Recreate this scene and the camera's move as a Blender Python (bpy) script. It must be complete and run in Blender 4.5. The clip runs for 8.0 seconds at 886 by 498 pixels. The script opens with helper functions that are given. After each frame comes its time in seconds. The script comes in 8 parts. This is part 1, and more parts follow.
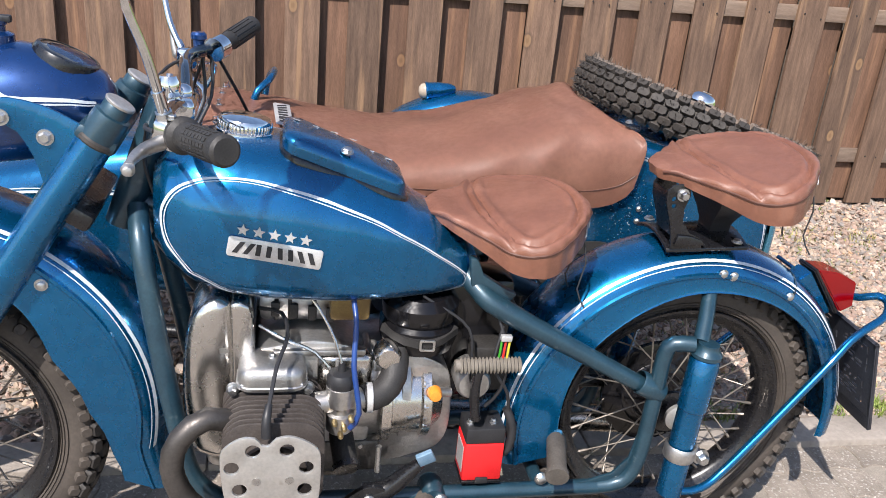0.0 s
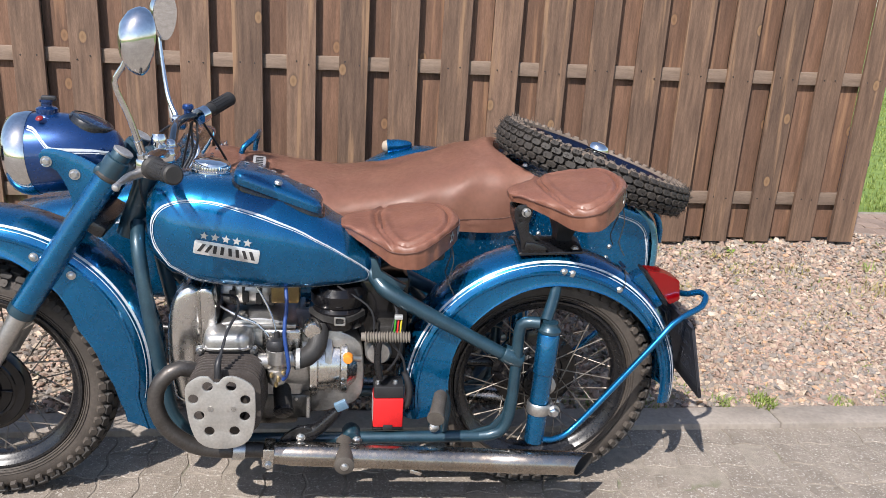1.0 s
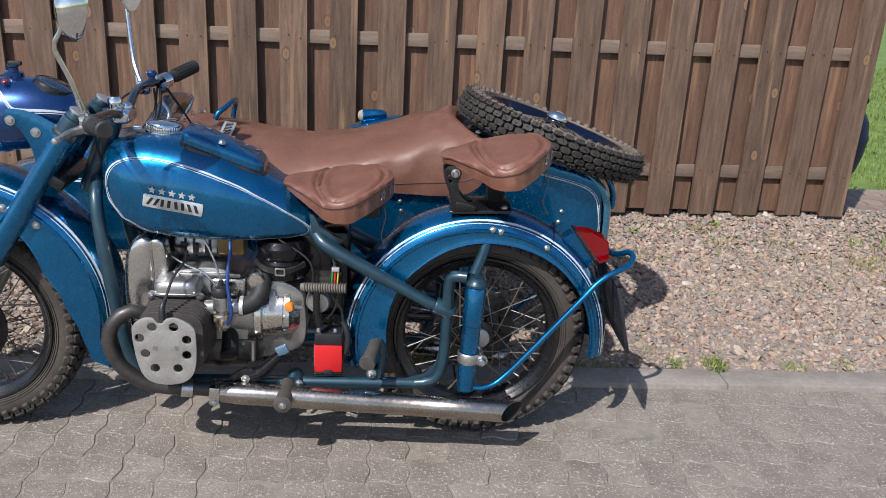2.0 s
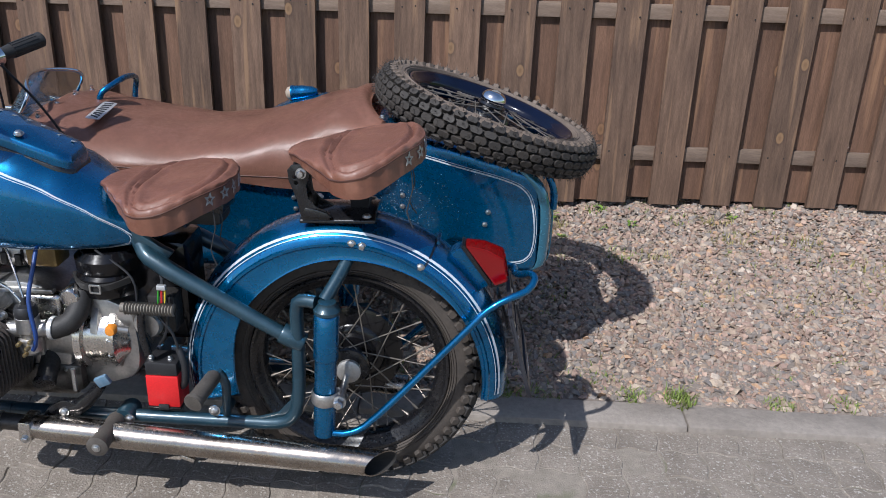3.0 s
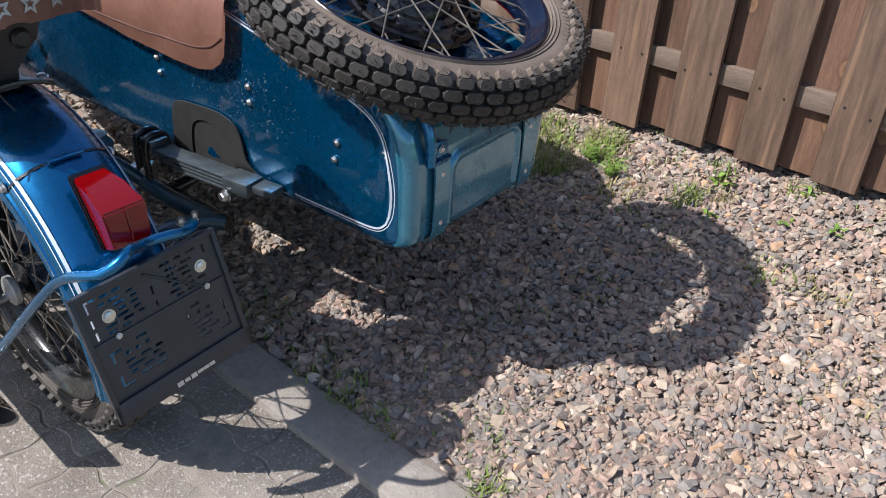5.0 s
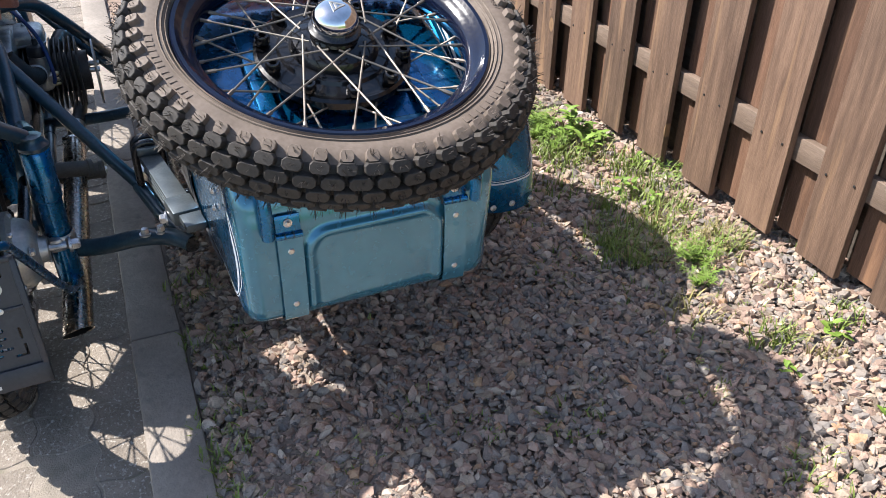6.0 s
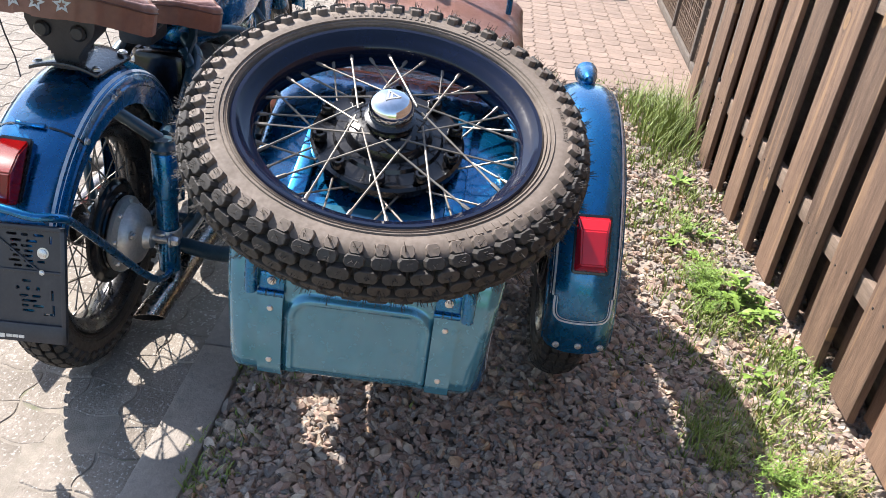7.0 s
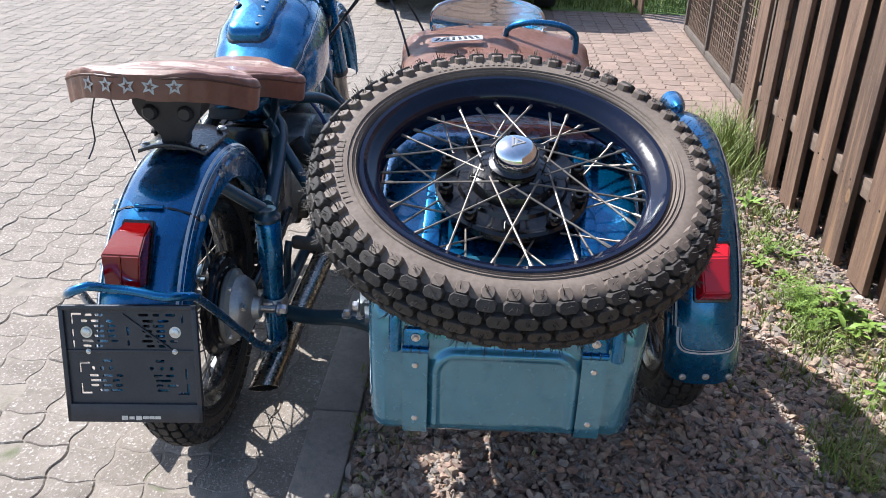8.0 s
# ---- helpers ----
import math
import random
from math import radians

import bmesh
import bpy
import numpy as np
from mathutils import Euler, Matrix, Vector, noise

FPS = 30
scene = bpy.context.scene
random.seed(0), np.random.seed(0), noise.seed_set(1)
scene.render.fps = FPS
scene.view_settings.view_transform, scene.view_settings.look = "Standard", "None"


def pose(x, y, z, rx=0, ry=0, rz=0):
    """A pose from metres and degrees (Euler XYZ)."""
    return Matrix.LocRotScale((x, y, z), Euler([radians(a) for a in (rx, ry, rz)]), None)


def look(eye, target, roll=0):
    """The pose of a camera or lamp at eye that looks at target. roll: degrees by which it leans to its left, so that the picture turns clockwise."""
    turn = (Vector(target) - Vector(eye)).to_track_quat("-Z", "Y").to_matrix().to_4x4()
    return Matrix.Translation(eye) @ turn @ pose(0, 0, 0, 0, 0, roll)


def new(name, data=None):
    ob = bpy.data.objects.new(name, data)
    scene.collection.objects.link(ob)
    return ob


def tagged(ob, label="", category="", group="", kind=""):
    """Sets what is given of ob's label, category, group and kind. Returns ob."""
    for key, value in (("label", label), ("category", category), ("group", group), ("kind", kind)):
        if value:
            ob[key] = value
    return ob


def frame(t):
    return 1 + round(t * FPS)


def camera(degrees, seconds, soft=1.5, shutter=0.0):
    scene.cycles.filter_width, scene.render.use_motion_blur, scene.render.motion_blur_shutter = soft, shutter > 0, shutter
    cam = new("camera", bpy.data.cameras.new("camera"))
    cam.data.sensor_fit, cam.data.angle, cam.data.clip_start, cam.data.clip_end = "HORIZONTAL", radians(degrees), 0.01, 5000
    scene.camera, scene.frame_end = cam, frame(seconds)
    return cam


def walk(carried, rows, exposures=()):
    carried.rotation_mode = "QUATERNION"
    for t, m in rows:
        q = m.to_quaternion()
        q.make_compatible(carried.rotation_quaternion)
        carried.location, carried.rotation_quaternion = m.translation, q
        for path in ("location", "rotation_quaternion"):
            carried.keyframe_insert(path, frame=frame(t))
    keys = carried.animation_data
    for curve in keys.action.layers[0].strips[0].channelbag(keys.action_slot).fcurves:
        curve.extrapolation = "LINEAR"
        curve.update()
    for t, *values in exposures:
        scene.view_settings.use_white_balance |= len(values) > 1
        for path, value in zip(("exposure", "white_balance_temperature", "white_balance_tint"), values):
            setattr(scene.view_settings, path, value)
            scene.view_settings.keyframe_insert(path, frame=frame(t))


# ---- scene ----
cam = camera(56.6, 8.0, soft=0.5)
PATH = [
    (0, (-0.869, -1.456, 1.331), (-0.475, 0.352, 0.571), 5.4),
    (0.5, (-0.676, -1.811, 1.397), (-0.356, 0.053, 0.748), 4.2),
    (1, (-0.606, -2.125, 1.442), (-0.347, -0.242, 0.818), 3.4),
    (1.2, (-0.616, -2.234, 1.452), (-0.403, -0.346, 0.827), 3.0),
    (1.75, (-0.43, -2.325, 1.449), (-0.265, -0.446, 0.785), 3.0),
    (2.3, (-0.132, -2.249, 1.44), (-0.024, -0.38, 0.738), 3.0),
    (2.5, (0.001, -2.15, 1.438), (0.083, -0.293, 0.699), 2.7),
    (3, (0.292, -1.843, 1.429), (0.22, 0.005, 0.668), 2.0),
    (3.5, (0.694, -1.555, 1.41), (0.398, 0.259, 0.622), 3.4),
    (4, (0.99, -1.204, 1.37), (0.588, 0.523, 0.445), 2.0),
    (4.2, (1.076, -1.086, 1.361), (0.524, 0.565, 0.377), 1.2),
    (5.3, (1.539, -0.259, 1.315), (0.348, 0.902, 0.204), 2.9),
    (5.5, (1.58, -0.08, 1.309), (0.302, 0.986, 0.199), 2.2),
    (6, (1.697, 0.374, 1.341), (0.163, 1.021, 0.234), 0.9),
    (6.5, (1.629, 0.683, 1.355), (-0.002, 0.998, 0.24), 4.9),
    (7, (1.706, 0.873, 1.389), (-0.038, 0.865, 0.41), 8.4),
    (7.5, (1.787, 0.893, 1.416), (-0.012, 0.809, 0.547), 2.8),
    (8, (1.71, 0.685, 1.367), (-0.083, 0.598, 0.486), 1.7),
]
walk(cam, [(t, look(eye, target, roll)) for t, eye, target, roll in PATH],
     exposures=[(0, 0.82, 6550, 13), (1.0, 0.62, 6550, 12), (2.5, 0.08, 6050, 11), (4.0, 0.26, 5980, 11), (5.5, 0.84, 6350, 11), (6.5, 1.36, 6600, 11), (7.2, 1.38, 6450, 11), (8, 1.05, 6150, 11)])

# ---- light: midday sun from the front left of the motorcycle, clear sky ----
SUN_FROM = Vector((-0.5, -0.71, 1.0)).normalized()
sun = new("sun", bpy.data.lights.new("sun", "SUN"))
sun.data.energy, sun.data.angle, sun.data.color = 5.0, radians(0.55), (1.0, 0.965, 0.92)
sun.matrix_world = look(SUN_FROM * 20, (0, 0, 0))
world = bpy.data.worlds.new("sky")
scene.world = world
world.use_nodes = True
sky = world.node_tree.nodes.new("ShaderNodeTexSky")
sky.sky_type, sky.sun_disc = "NISHITA", False
sky.sun_elevation, sky.sun_rotation = math.asin(SUN_FROM.z), math.atan2(SUN_FROM.x, SUN_FROM.y)
background = world.node_tree.nodes["Background"]
background.inputs["Strength"].default_value = 0.128
world.node_tree.links.new(sky.outputs[0], background.inputs["Color"])


# ---- builders ----
def part(name, bm, material, parent=None, label="", sharp=38, m=None):
    """Links a bmesh as one mesh object under a thing or a part."""
    mesh = bpy.data.meshes.new(name)
    bmesh.ops.recalc_face_normals(bm, faces=bm.faces)
    bm.to_mesh(mesh)
    bm.free()
    return placed(name, mesh, material, parent, label, sharp, m)


def placed(name, mesh, material=None, parent=None, label="", sharp=38, m=None):
    if material is not None:
        mesh.materials.append(material)
    if sharp is not None and len(mesh.polygons):
        mesh.polygons.foreach_set("use_smooth", [True] * len(mesh.polygons))
        mesh.set_sharp_from_angle(angle=radians(sharp))
    ob = new(name, mesh)
    ob.parent = parent
    if m is not None:
        ob.matrix_local = m
    return tagged(ob, label)


def again(ob, m, name=None):
    """One more object on the same mesh, under the same parent."""
    twin = new(name or ob.name.split(".")[0], ob.data)
    twin.parent = ob.parent
    twin.matrix_local = m
    if "label" in ob:
        twin["label"] = ob["label"]
    return twin


def thing(name, label, category, m=None, group="", kind=""):
    ob = new(name)
    ob.empty_display_size = 0.1
    if m is not None:
        ob.matrix_world = m
    return tagged(ob, label, category, group, kind)


def spline(points, step=0.02):
    """A smooth line through points, as evenly stepped vectors (Catmull-Rom)."""
    p = [Vector(q) for q in points]
    p = [2 * p[0] - p[1], *p, 2 * p[-1] - p[-2]]
    out = []
    for a, b, c, d in zip(p, p[1:], p[2:], p[3:]):
        n = max(2, int((c - b).length / step))
        for i in range(n):
            t = i / n
            out.append(0.5 * ((2 * b) + (c - a) * t + (2 * a - 5 * b + 4 * c - d) * t * t + (3 * b - a - 3 * c + d) * t ** 3))
    return [*out, p[-2]]


def loft(bm, rings, closed=True, ends=True):
    """Skins rings of equally many points."""
    rows = [[bm.verts.new(v) for v in ring] for ring in rings]
    n = len(rows[0])
    for a, b in zip(rows, rows[1:]):
        for i in range(n if closed else n - 1):
            j = (i + 1) % n
            bm.faces.new((a[i], a[j], b[j], b[i]))
    if ends and closed:
        bm.faces.new(rows[0][::-1])
        bm.faces.new(rows[-1])
    return bm


def tube(points, r, seg=12, bm=None, smooth=True, step=0.02, ends=True):
    """A round bar along points; r: one radius, or one at each end."""
    bm = bm or bmesh.new()
    line = spline(points, step) if smooth and len(points) > 2 else [Vector(q) for q in points]
    radii = r if isinstance(r, (list, tuple)) else (r, r)
    way = (line[1] - line[0]).normalized()
    side = way.orthogonal().normalized()
    rings = []
    for i, q in enumerate(line):
        ahead = line[min(i + 1, len(line) - 1)] - line[max(i - 1, 0)]
        if ahead.length > 1e-9:
            way = ahead.normalized()
        side = (side - way * side.dot(way)).normalized()
        up = way.cross(side)
        f = i / max(1, len(line) - 1) * (len(radii) - 1)
        k = min(int(f), len(radii) - 2)
        rad = radii[k] + (radii[k + 1] - radii[k]) * (f - k)
        rings.append([q + rad * (math.cos(a) * side + math.sin(a) * up) for a in (2 * math.pi * s / seg for s in range(seg))])
    return loft(bm, rings, True, ends)


AXES = {"X": Matrix(((0, 0, 1, 0), (1, 0, 0, 0), (0, 1, 0, 0), (0, 0, 0, 1))), "Y": Matrix(((0, 1, 0, 0), (0, 0, 1, 0), (1, 0, 0, 0), (0, 0, 0, 1))), "Z": Matrix.Identity(4)}


def lathe(profile, seg=32, axis="Y", at=(0, 0, 0), bm=None, closed=False, m=None):
    """Turns a profile of (radius, height) round an axis."""
    bm = bm or bmesh.new()
    m = m if m is not None else Matrix.Translation(at) @ AXES[axis]
    rows = []
    for r, h in profile:
        if r < 1e-6:
            rows.append([bm.verts.new(m @ Vector((0, 0, h)))])
        else:
            rows.append([bm.verts.new(m @ Vector((r * math.cos(2 * math.pi * s / seg), r * math.sin(2 * math.pi * s / seg), h))) for s in range(seg)])
    pairs = list(zip(rows, rows[1:])) + ([(rows[-1], rows[0])] if closed else [])
    for a, b in pairs:
        for i in range(seg):
            j = (i + 1) % seg
            if len(a) == 1 and len(b) == 1:
                continue
            if len(a) == 1:
                bm.faces.new((a[0], b[j], b[i]))
            elif len(b) == 1:
                bm.faces.new((a[i], a[j], b[0]))
            else:
                bm.faces.new((a[i], a[j], b[j], b[i]))
    return bm


def rod(a, b, r, seg=12, bm=None):
    return tube([a, b], r, seg, bm, smooth=False)


def box(size, at=(0, 0, 0), bevel=0.003, bm=None, rot=(0, 0, 0), m=None, cuts=2):
    bm = bm or bmesh.new()
    m = m if m is not None else pose(*at, *rot)
    made = bmesh.ops.create_cube(bm, size=1, matrix=m @ Matrix.Diagonal((*size, 1)))
    if bevel:
        edges = list({e for v in made["verts"] for e in v.link_edges})
        bmesh.ops.bevel(bm, geom=edges, offset=bevel, segments=cuts, affect="EDGES", profile=0.5)
    return bm


def prism(outline, depth, m=None, bevel=0.0, bm=None, holes=()):
    """A flat plate: an outline in its own xy plane, holes through it, of a depth along its z."""
    bm = bm or bmesh.new()
    m = m if m is not None else Matrix.Identity(4)
    work = bmesh.new()
    edges = []
    for loop in (outline, *holes):
        vs = [work.verts.new((x, y, 0)) for x, y in loop]
        edges += [work.edges.new((a, b)) for a, b in zip(vs, vs[1:] + vs[:1])]
    bmesh.ops.triangle_fill(work, use_beauty=True, use_dissolve=False, edges=edges)
    if work.faces[:] and sum(f.normal.z * f.calc_area() for f in work.faces) < 0:
        bmesh.ops.reverse_faces(work, faces=work.faces)
    top = bmesh.ops.extrude_face_region(work, geom=work.faces[:])
    bmesh.ops.translate(work, vec=(0, 0, depth), verts=[v for v in top["geom"] if isinstance(v, bmesh.types.BMVert)])
    bmesh.ops.recalc_face_normals(work, faces=work.faces)
    if bevel:
        rim = [e for e in work.edges if len(e.link_faces) == 2 and e.calc_face_angle() > 1.0]
        bmesh.ops.bevel(work, geom=rim, offset=bevel, segments=2, affect="EDGES", profile=0.5)
    bmesh.ops.transform(work, matrix=m, verts=work.verts)
    mesh = bpy.data.meshes.new("work")
    work.to_mesh(mesh)
    work.free()
    bm.from_mesh(mesh)
    bpy.data.meshes.remove(mesh)
    return bm


def circle(x, y, r, n=14):
    return [(x + r * math.cos(2 * math.pi * i / n), y + r * math.sin(2 * math.pi * i / n)) for i in range(n)]


def round_rect(w, h, r, n=4, x=0, y=0):
    out = []
    for cx, cy, a0 in ((w / 2 - r, h / 2 - r, 0), (-w / 2 + r, h / 2 - r, 90), (-w / 2 + r, -h / 2 + r, 180), (w / 2 - r, -h / 2 + r, 270)):
        out += [(x + cx + r * math.cos(radians(a0 + 90 * i / n)), y + cy + r * math.sin(radians(a0 + 90 * i / n))) for i in range(n + 1)]
    return out


def star_outline(r, inner=0.45):
    return [((r if i % 2 == 0 else r * inner) * math.cos(radians(90 + 36 * i)), (r if i % 2 == 0 else r * inner) * math.sin(radians(90 + 36 * i))) for i in range(10)]


def bolt(at, r=0.008, h=0.006, axis="Y", side=-1, bm=None):
    """A washer with a domed hexagon head on it; side: which way it looks along its axis."""
    bm = bm or bmesh.new()
    lathe([(0, 0), (r * 1.35, 0), (r * 1.35, side * h * 0.25), (0, side * h * 0.25)], 16, axis, at, bm)
    lathe([(r, side * h * 0.2), (r, side * h * 0.8), (r * 0.75, side * h), (0, side * h * 1.05)], 6, axis, at, bm)
    return bm


def facing(at, normal, up=(0, 0, 1)):
    """A pose whose z looks along normal and whose y lies as near to up as it can."""
    z = Vector(normal).normalized()
    x = Vector(up).cross(z).normalized()
    y = z.cross(x)
    return Matrix.Translation(at) @ Matrix((x, y, z)).transposed().to_4x4()


def stacked(verts, faces, name):
    mesh = bpy.data.meshes.new(name)
    mesh.from_pydata(verts, [], faces)
    mesh.update()
    return mesh


def lerp_table(table, x):
    """Looks a value up in rows (x, value...), in between smoothly."""
    if x <= table[0][0]:
        return table[0][1:]
    for a, b in zip(table, table[1:]):
        if x <= b[0]:
            t = (x - a[0]) / (b[0] - a[0])
            t = t * t * (3 - 2 * t) * 0.5 + t * 0.5
            return tuple(p + (q - p) * t for p, q in zip(a[1:], b[1:]))
    return table[-1][1:]


# ---- materials ----
def surface(name, dark, light, scale=20, rough=(0.4, 0.6), metal=0.0, coat=0.0, bump=0.0, bump_scale=200, stretch=(1, 1, 1),
            vary=0.0, island=False, spots=None, spot_scale=8, spot_cut=(0.55, 0.7), flake=0.0, coat_rough=0.05, ior=1.5):
    """A worn surface: two colours mixed by coarse and fine grain, roughness that follows, relief, and a random shade for each piece."""
    material = bpy.data.materials.new(name)
    material.use_nodes = True
    n, l = material.node_tree.nodes, material.node_tree.links
    bsdf = n["Principled BSDF"]
    where = n.new("ShaderNodeNewGeometry")
    move = n.new("ShaderNodeVectorMath")
    move.operation = "MULTIPLY"
    move.inputs[1].default_value = stretch
    l.new(where.outputs["Position"], move.inputs[0])
    spot = move.outputs[0]
    chance = None
    if vary:
        if island:
            chance = where.outputs["Random Per Island"]
        else:
            info = n.new("ShaderNodeObjectInfo")
            chance = info.outputs["Random"]
        shift = n.new("ShaderNodeVectorMath")
        shift.operation = "ADD"
        push = n.new("ShaderNodeMath")
        push.operation = "MULTIPLY"
        push.inputs[1].default_value = 37.0
        l.new(chance, push.inputs[0])
        l.new(spot, shift.inputs[0])
        l.new(push.outputs[0], shift.inputs[1])
        spot = shift.outputs[0]

    def grain(size, detail=4.0):
        t = n.new("ShaderNodeTexNoise")
        t.inputs["Scale"].default_value, t.inputs["Detail"].default_value = size, detail
        l.new(spot, t.inputs["Vector"])
        return t.outputs["Fac"]

    def ranged(value, a, b, lo=0.3, hi=0.7):
        t = n.new("ShaderNodeMapRange")
        for key, v in (("From Min", lo), ("From Max", hi), ("To Min", a), ("To Max", b)):
            t.inputs[key].default_value = v
        l.new(value, t.inputs["Value"])
        return t.outputs["Result"]

    def mixed(fac, a, b, how="MIX"):
        t = n.new("ShaderNodeMix")
        t.data_type, t.blend_type = "RGBA", how
        for key, v in ((0, fac), (6, a), (7, b)):
            if isinstance(v, (int, float)):
                t.inputs[key].default_value = v
            elif isinstance(v, tuple):
                t.inputs[key].default_value = (*v, 1)
            else:
                l.new(v, t.inputs[key])
        return t.outputs[2]

    coarse, fine = grain(scale), grain(scale * 9)
    colour = mixed(ranged(coarse, 0, 1), tuple(dark), tuple(light))
    colour = mixed(ranged(fine, 0, 0.35), colour, tuple(0.6 * c for c in dark))
    if spots:
        colour = mixed(ranged(grain(spot_scale, 6), 0, 1, *spot_cut), colour, tuple(spots))
    if vary:
        tone = n.new("ShaderNodeHueSaturation")
        l.new(ranged(chance, 1 - vary, 1 + vary, 0, 1), tone.inputs["Value"])
        l.new(colour, tone.inputs["Color"])
        colour = tone.outputs[0]
    l.new(colour, bsdf.inputs["Base Color"])
    l.new(ranged(fine, *rough), bsdf.inputs["Roughness"])
    bsdf.inputs["Metallic"].default_value = metal
    bsdf.inputs["IOR"].default_value = ior
    bsdf.inputs["Coat Weight"].default_value = coat
    bsdf.inputs["Coat Roughness"].default_value = coat_rough
    if bump:
        t = n.new("ShaderNodeBump")
        t.inputs["Strength"].default_value, t.inputs["Distance"].default_value = bump, 0.003
        l.new(grain(bump_scale, 5), t.inputs["Height"])
        l.new(t.outputs[0], bsdf.inputs["Normal"])
    if flake:
        t = n.new("ShaderNodeTexVoronoi")
        t.inputs["Scale"].default_value = 900
        l.new(spot, t.inputs["Vector"])
        l.new(mixed(ranged(t.outputs["Distance"], flake, 0, 0.05, 0.3), colour, tuple(min(1, 4 * c + 0.05) for c in light)), bsdf.inputs["Base Color"])
    return material


def plank_wood(name, dark, light, knot, vary=0.18):
    """Stained softwood: long grain, knots and bleached streaks, all along z."""
    material = surface(name, dark, light, 9, (0.62, 0.85), bump=0.35, bump_scale=60, stretch=(6, 6, 0.55), vary=vary)
    n, l = material.node_tree.nodes, material.node_tree.links
    bsdf = n["Principled BSDF"]
    was = bsdf.inputs["Base Color"].links[0].from_socket
    where, info = n.new("ShaderNodeNewGeometry"), n.new("ShaderNodeObjectInfo")
    push = n.new("ShaderNodeVectorMath")
    push.operation = "MULTIPLY_ADD"
    push.inputs[1].default_value = (5.2, 0.4, 3.2)
    l.new(where.outputs["Position"], push.inputs[0])
    scaled = n.new("ShaderNodeMath")
    scaled.operation = "MULTIPLY"
    scaled.inputs[1].default_value = 91.0
    l.new(info.outputs["Random"], scaled.inputs[0])
    l.new(scaled.outputs[0], push.inputs[2])
    for kind, cut, colour in (("streak", (0.57, 0.70), tuple(0.6 * a + 0.4 * b for a, b in zip(light, knot))), ("halo", (0.050, 0.075), tuple(0.55 * c for c in dark)), ("knot", (0.040, 0.052), tuple(0.72 * c for c in knot)), ("core", (0.012, 0.028), tuple(0.36 * c for c in knot))):
        if kind != "streak":
            t = n.new("ShaderNodeTexVoronoi")
            t.inputs["Scale"].default_value = 0.55
            out, lo, hi = t.outputs["Distance"], {"halo": 0.5, "knot": 0.62, "core": 0.7}[kind], 0.0
        else:
            t = n.new("ShaderNodeTexNoise")
            t.inputs["Scale"].default_value, t.inputs["Detail"].default_value = 1.6, 6
            out, lo, hi = t.outputs["Fac"], 0.0, 0.75
        if kind == "streak":
            flat = n.new("ShaderNodeVectorMath")
            flat.operation = "MULTIPLY"
            flat.inputs[1].default_value = (3.2, 3, 0.30)
            l.new(push.outputs[0], flat.inputs[0])
            l.new(flat.outputs[0], t.inputs["Vector"])
        else:
            t.voronoi_dimensions = "2D"
            pick, flat = n.new("ShaderNodeSeparateXYZ"), n.new("ShaderNodeCombineXYZ")
            l.new(push.outputs[0], pick.inputs[0])
            l.new(pick.outputs["X"], flat.inputs["X"])
            l.new(pick.outputs["Z"], flat.inputs["Y"])
            l.new(flat.outputs[0], t.inputs["Vector"])
        r = n.new("ShaderNodeMapRange")
        for key, v in (("From Min", cut[0]), ("From Max", cut[1]), ("To Min", lo), ("To Max", hi)):
            r.inputs[key].default_value = v
        l.new(out, r.inputs["Value"])
        if kind != "streak":
            # only some of the cells carry a knot
            tint, some, both = n.new("ShaderNodeSeparateColor"), n.new("ShaderNodeMath"), n.new("ShaderNodeMath")
            some.operation, both.operation = "GREATER_THAN", "MULTIPLY"
            some.inputs[1].default_value = 0.30
            l.new(t.outputs["Color"], tint.inputs[0])
            l.new(tint.outputs[0], some.inputs[0])
            l.new(some.outputs[0], both.inputs[0])
            l.new(r.outputs["Result"], both.inputs[1])
            r = both
        mix = n.new("ShaderNodeMix")
        mix.data_type = "RGBA"
        l.new(r.outputs[0], mix.inputs[0])
        l.new(was, mix.inputs[6])
        mix.inputs[7].default_value = (*colour, 1)
        was = mix.outputs[2]
    l.new(was, bsdf.inputs["Base Color"])
    return material


blue = surface("blue_paint", (0.0006, 0.104, 0.250), (0.0012, 0.152, 0.356), 6, (0.22, 0.32), metal=0.83, coat=0.75, flake=0.03, bump=0.015, bump_scale=30)
blue_dusty = surface("dusty_blue_paint", (0.010, 0.10, 0.19), (0.02, 0.14, 0.23), 12, (0.35, 0.55), metal=0.5, coat=0.7, coat_rough=0.12, spots=(0.10, 0.15, 0.16), spot_scale=25, spot_cut=(0.62, 0.8))
# teal is the body's blue with shade and ground reflection put into the colour
shaded_blue = surface("teal_paint", (0.034, 0.176, 0.275), (0.052, 0.228, 0.335), 7, (0.16, 0.3), metal=0.5, coat=1.0, spots=(0.07, 0.24, 0.34), spot_scale=14, spot_cut=(0.6, 0.8), coat_rough=0.1)
navy = surface("navy_paint", (0.003, 0.032, 0.13), (0.005, 0.048, 0.185), 8, (0.25, 0.35), metal=0.6, coat=1.0, flake=0.2)
rim_paint = surface("rim_paint", (0.003, 0.005, 0.015), (0.004, 0.007, 0.022), 14, (0.12, 0.22), ior=1.3, coat=0.25, coat_rough=0.03)
frame_paint = surface("frame_paint", (0.010, 0.036, 0.056), (0.018, 0.057, 0.082), 22, (0.35, 0.55), metal=0.35, coat=0.6, spots=(0.09, 0.12, 0.13), spot_scale=40, spot_cut=(0.65, 0.8), coat_rough=0.15)
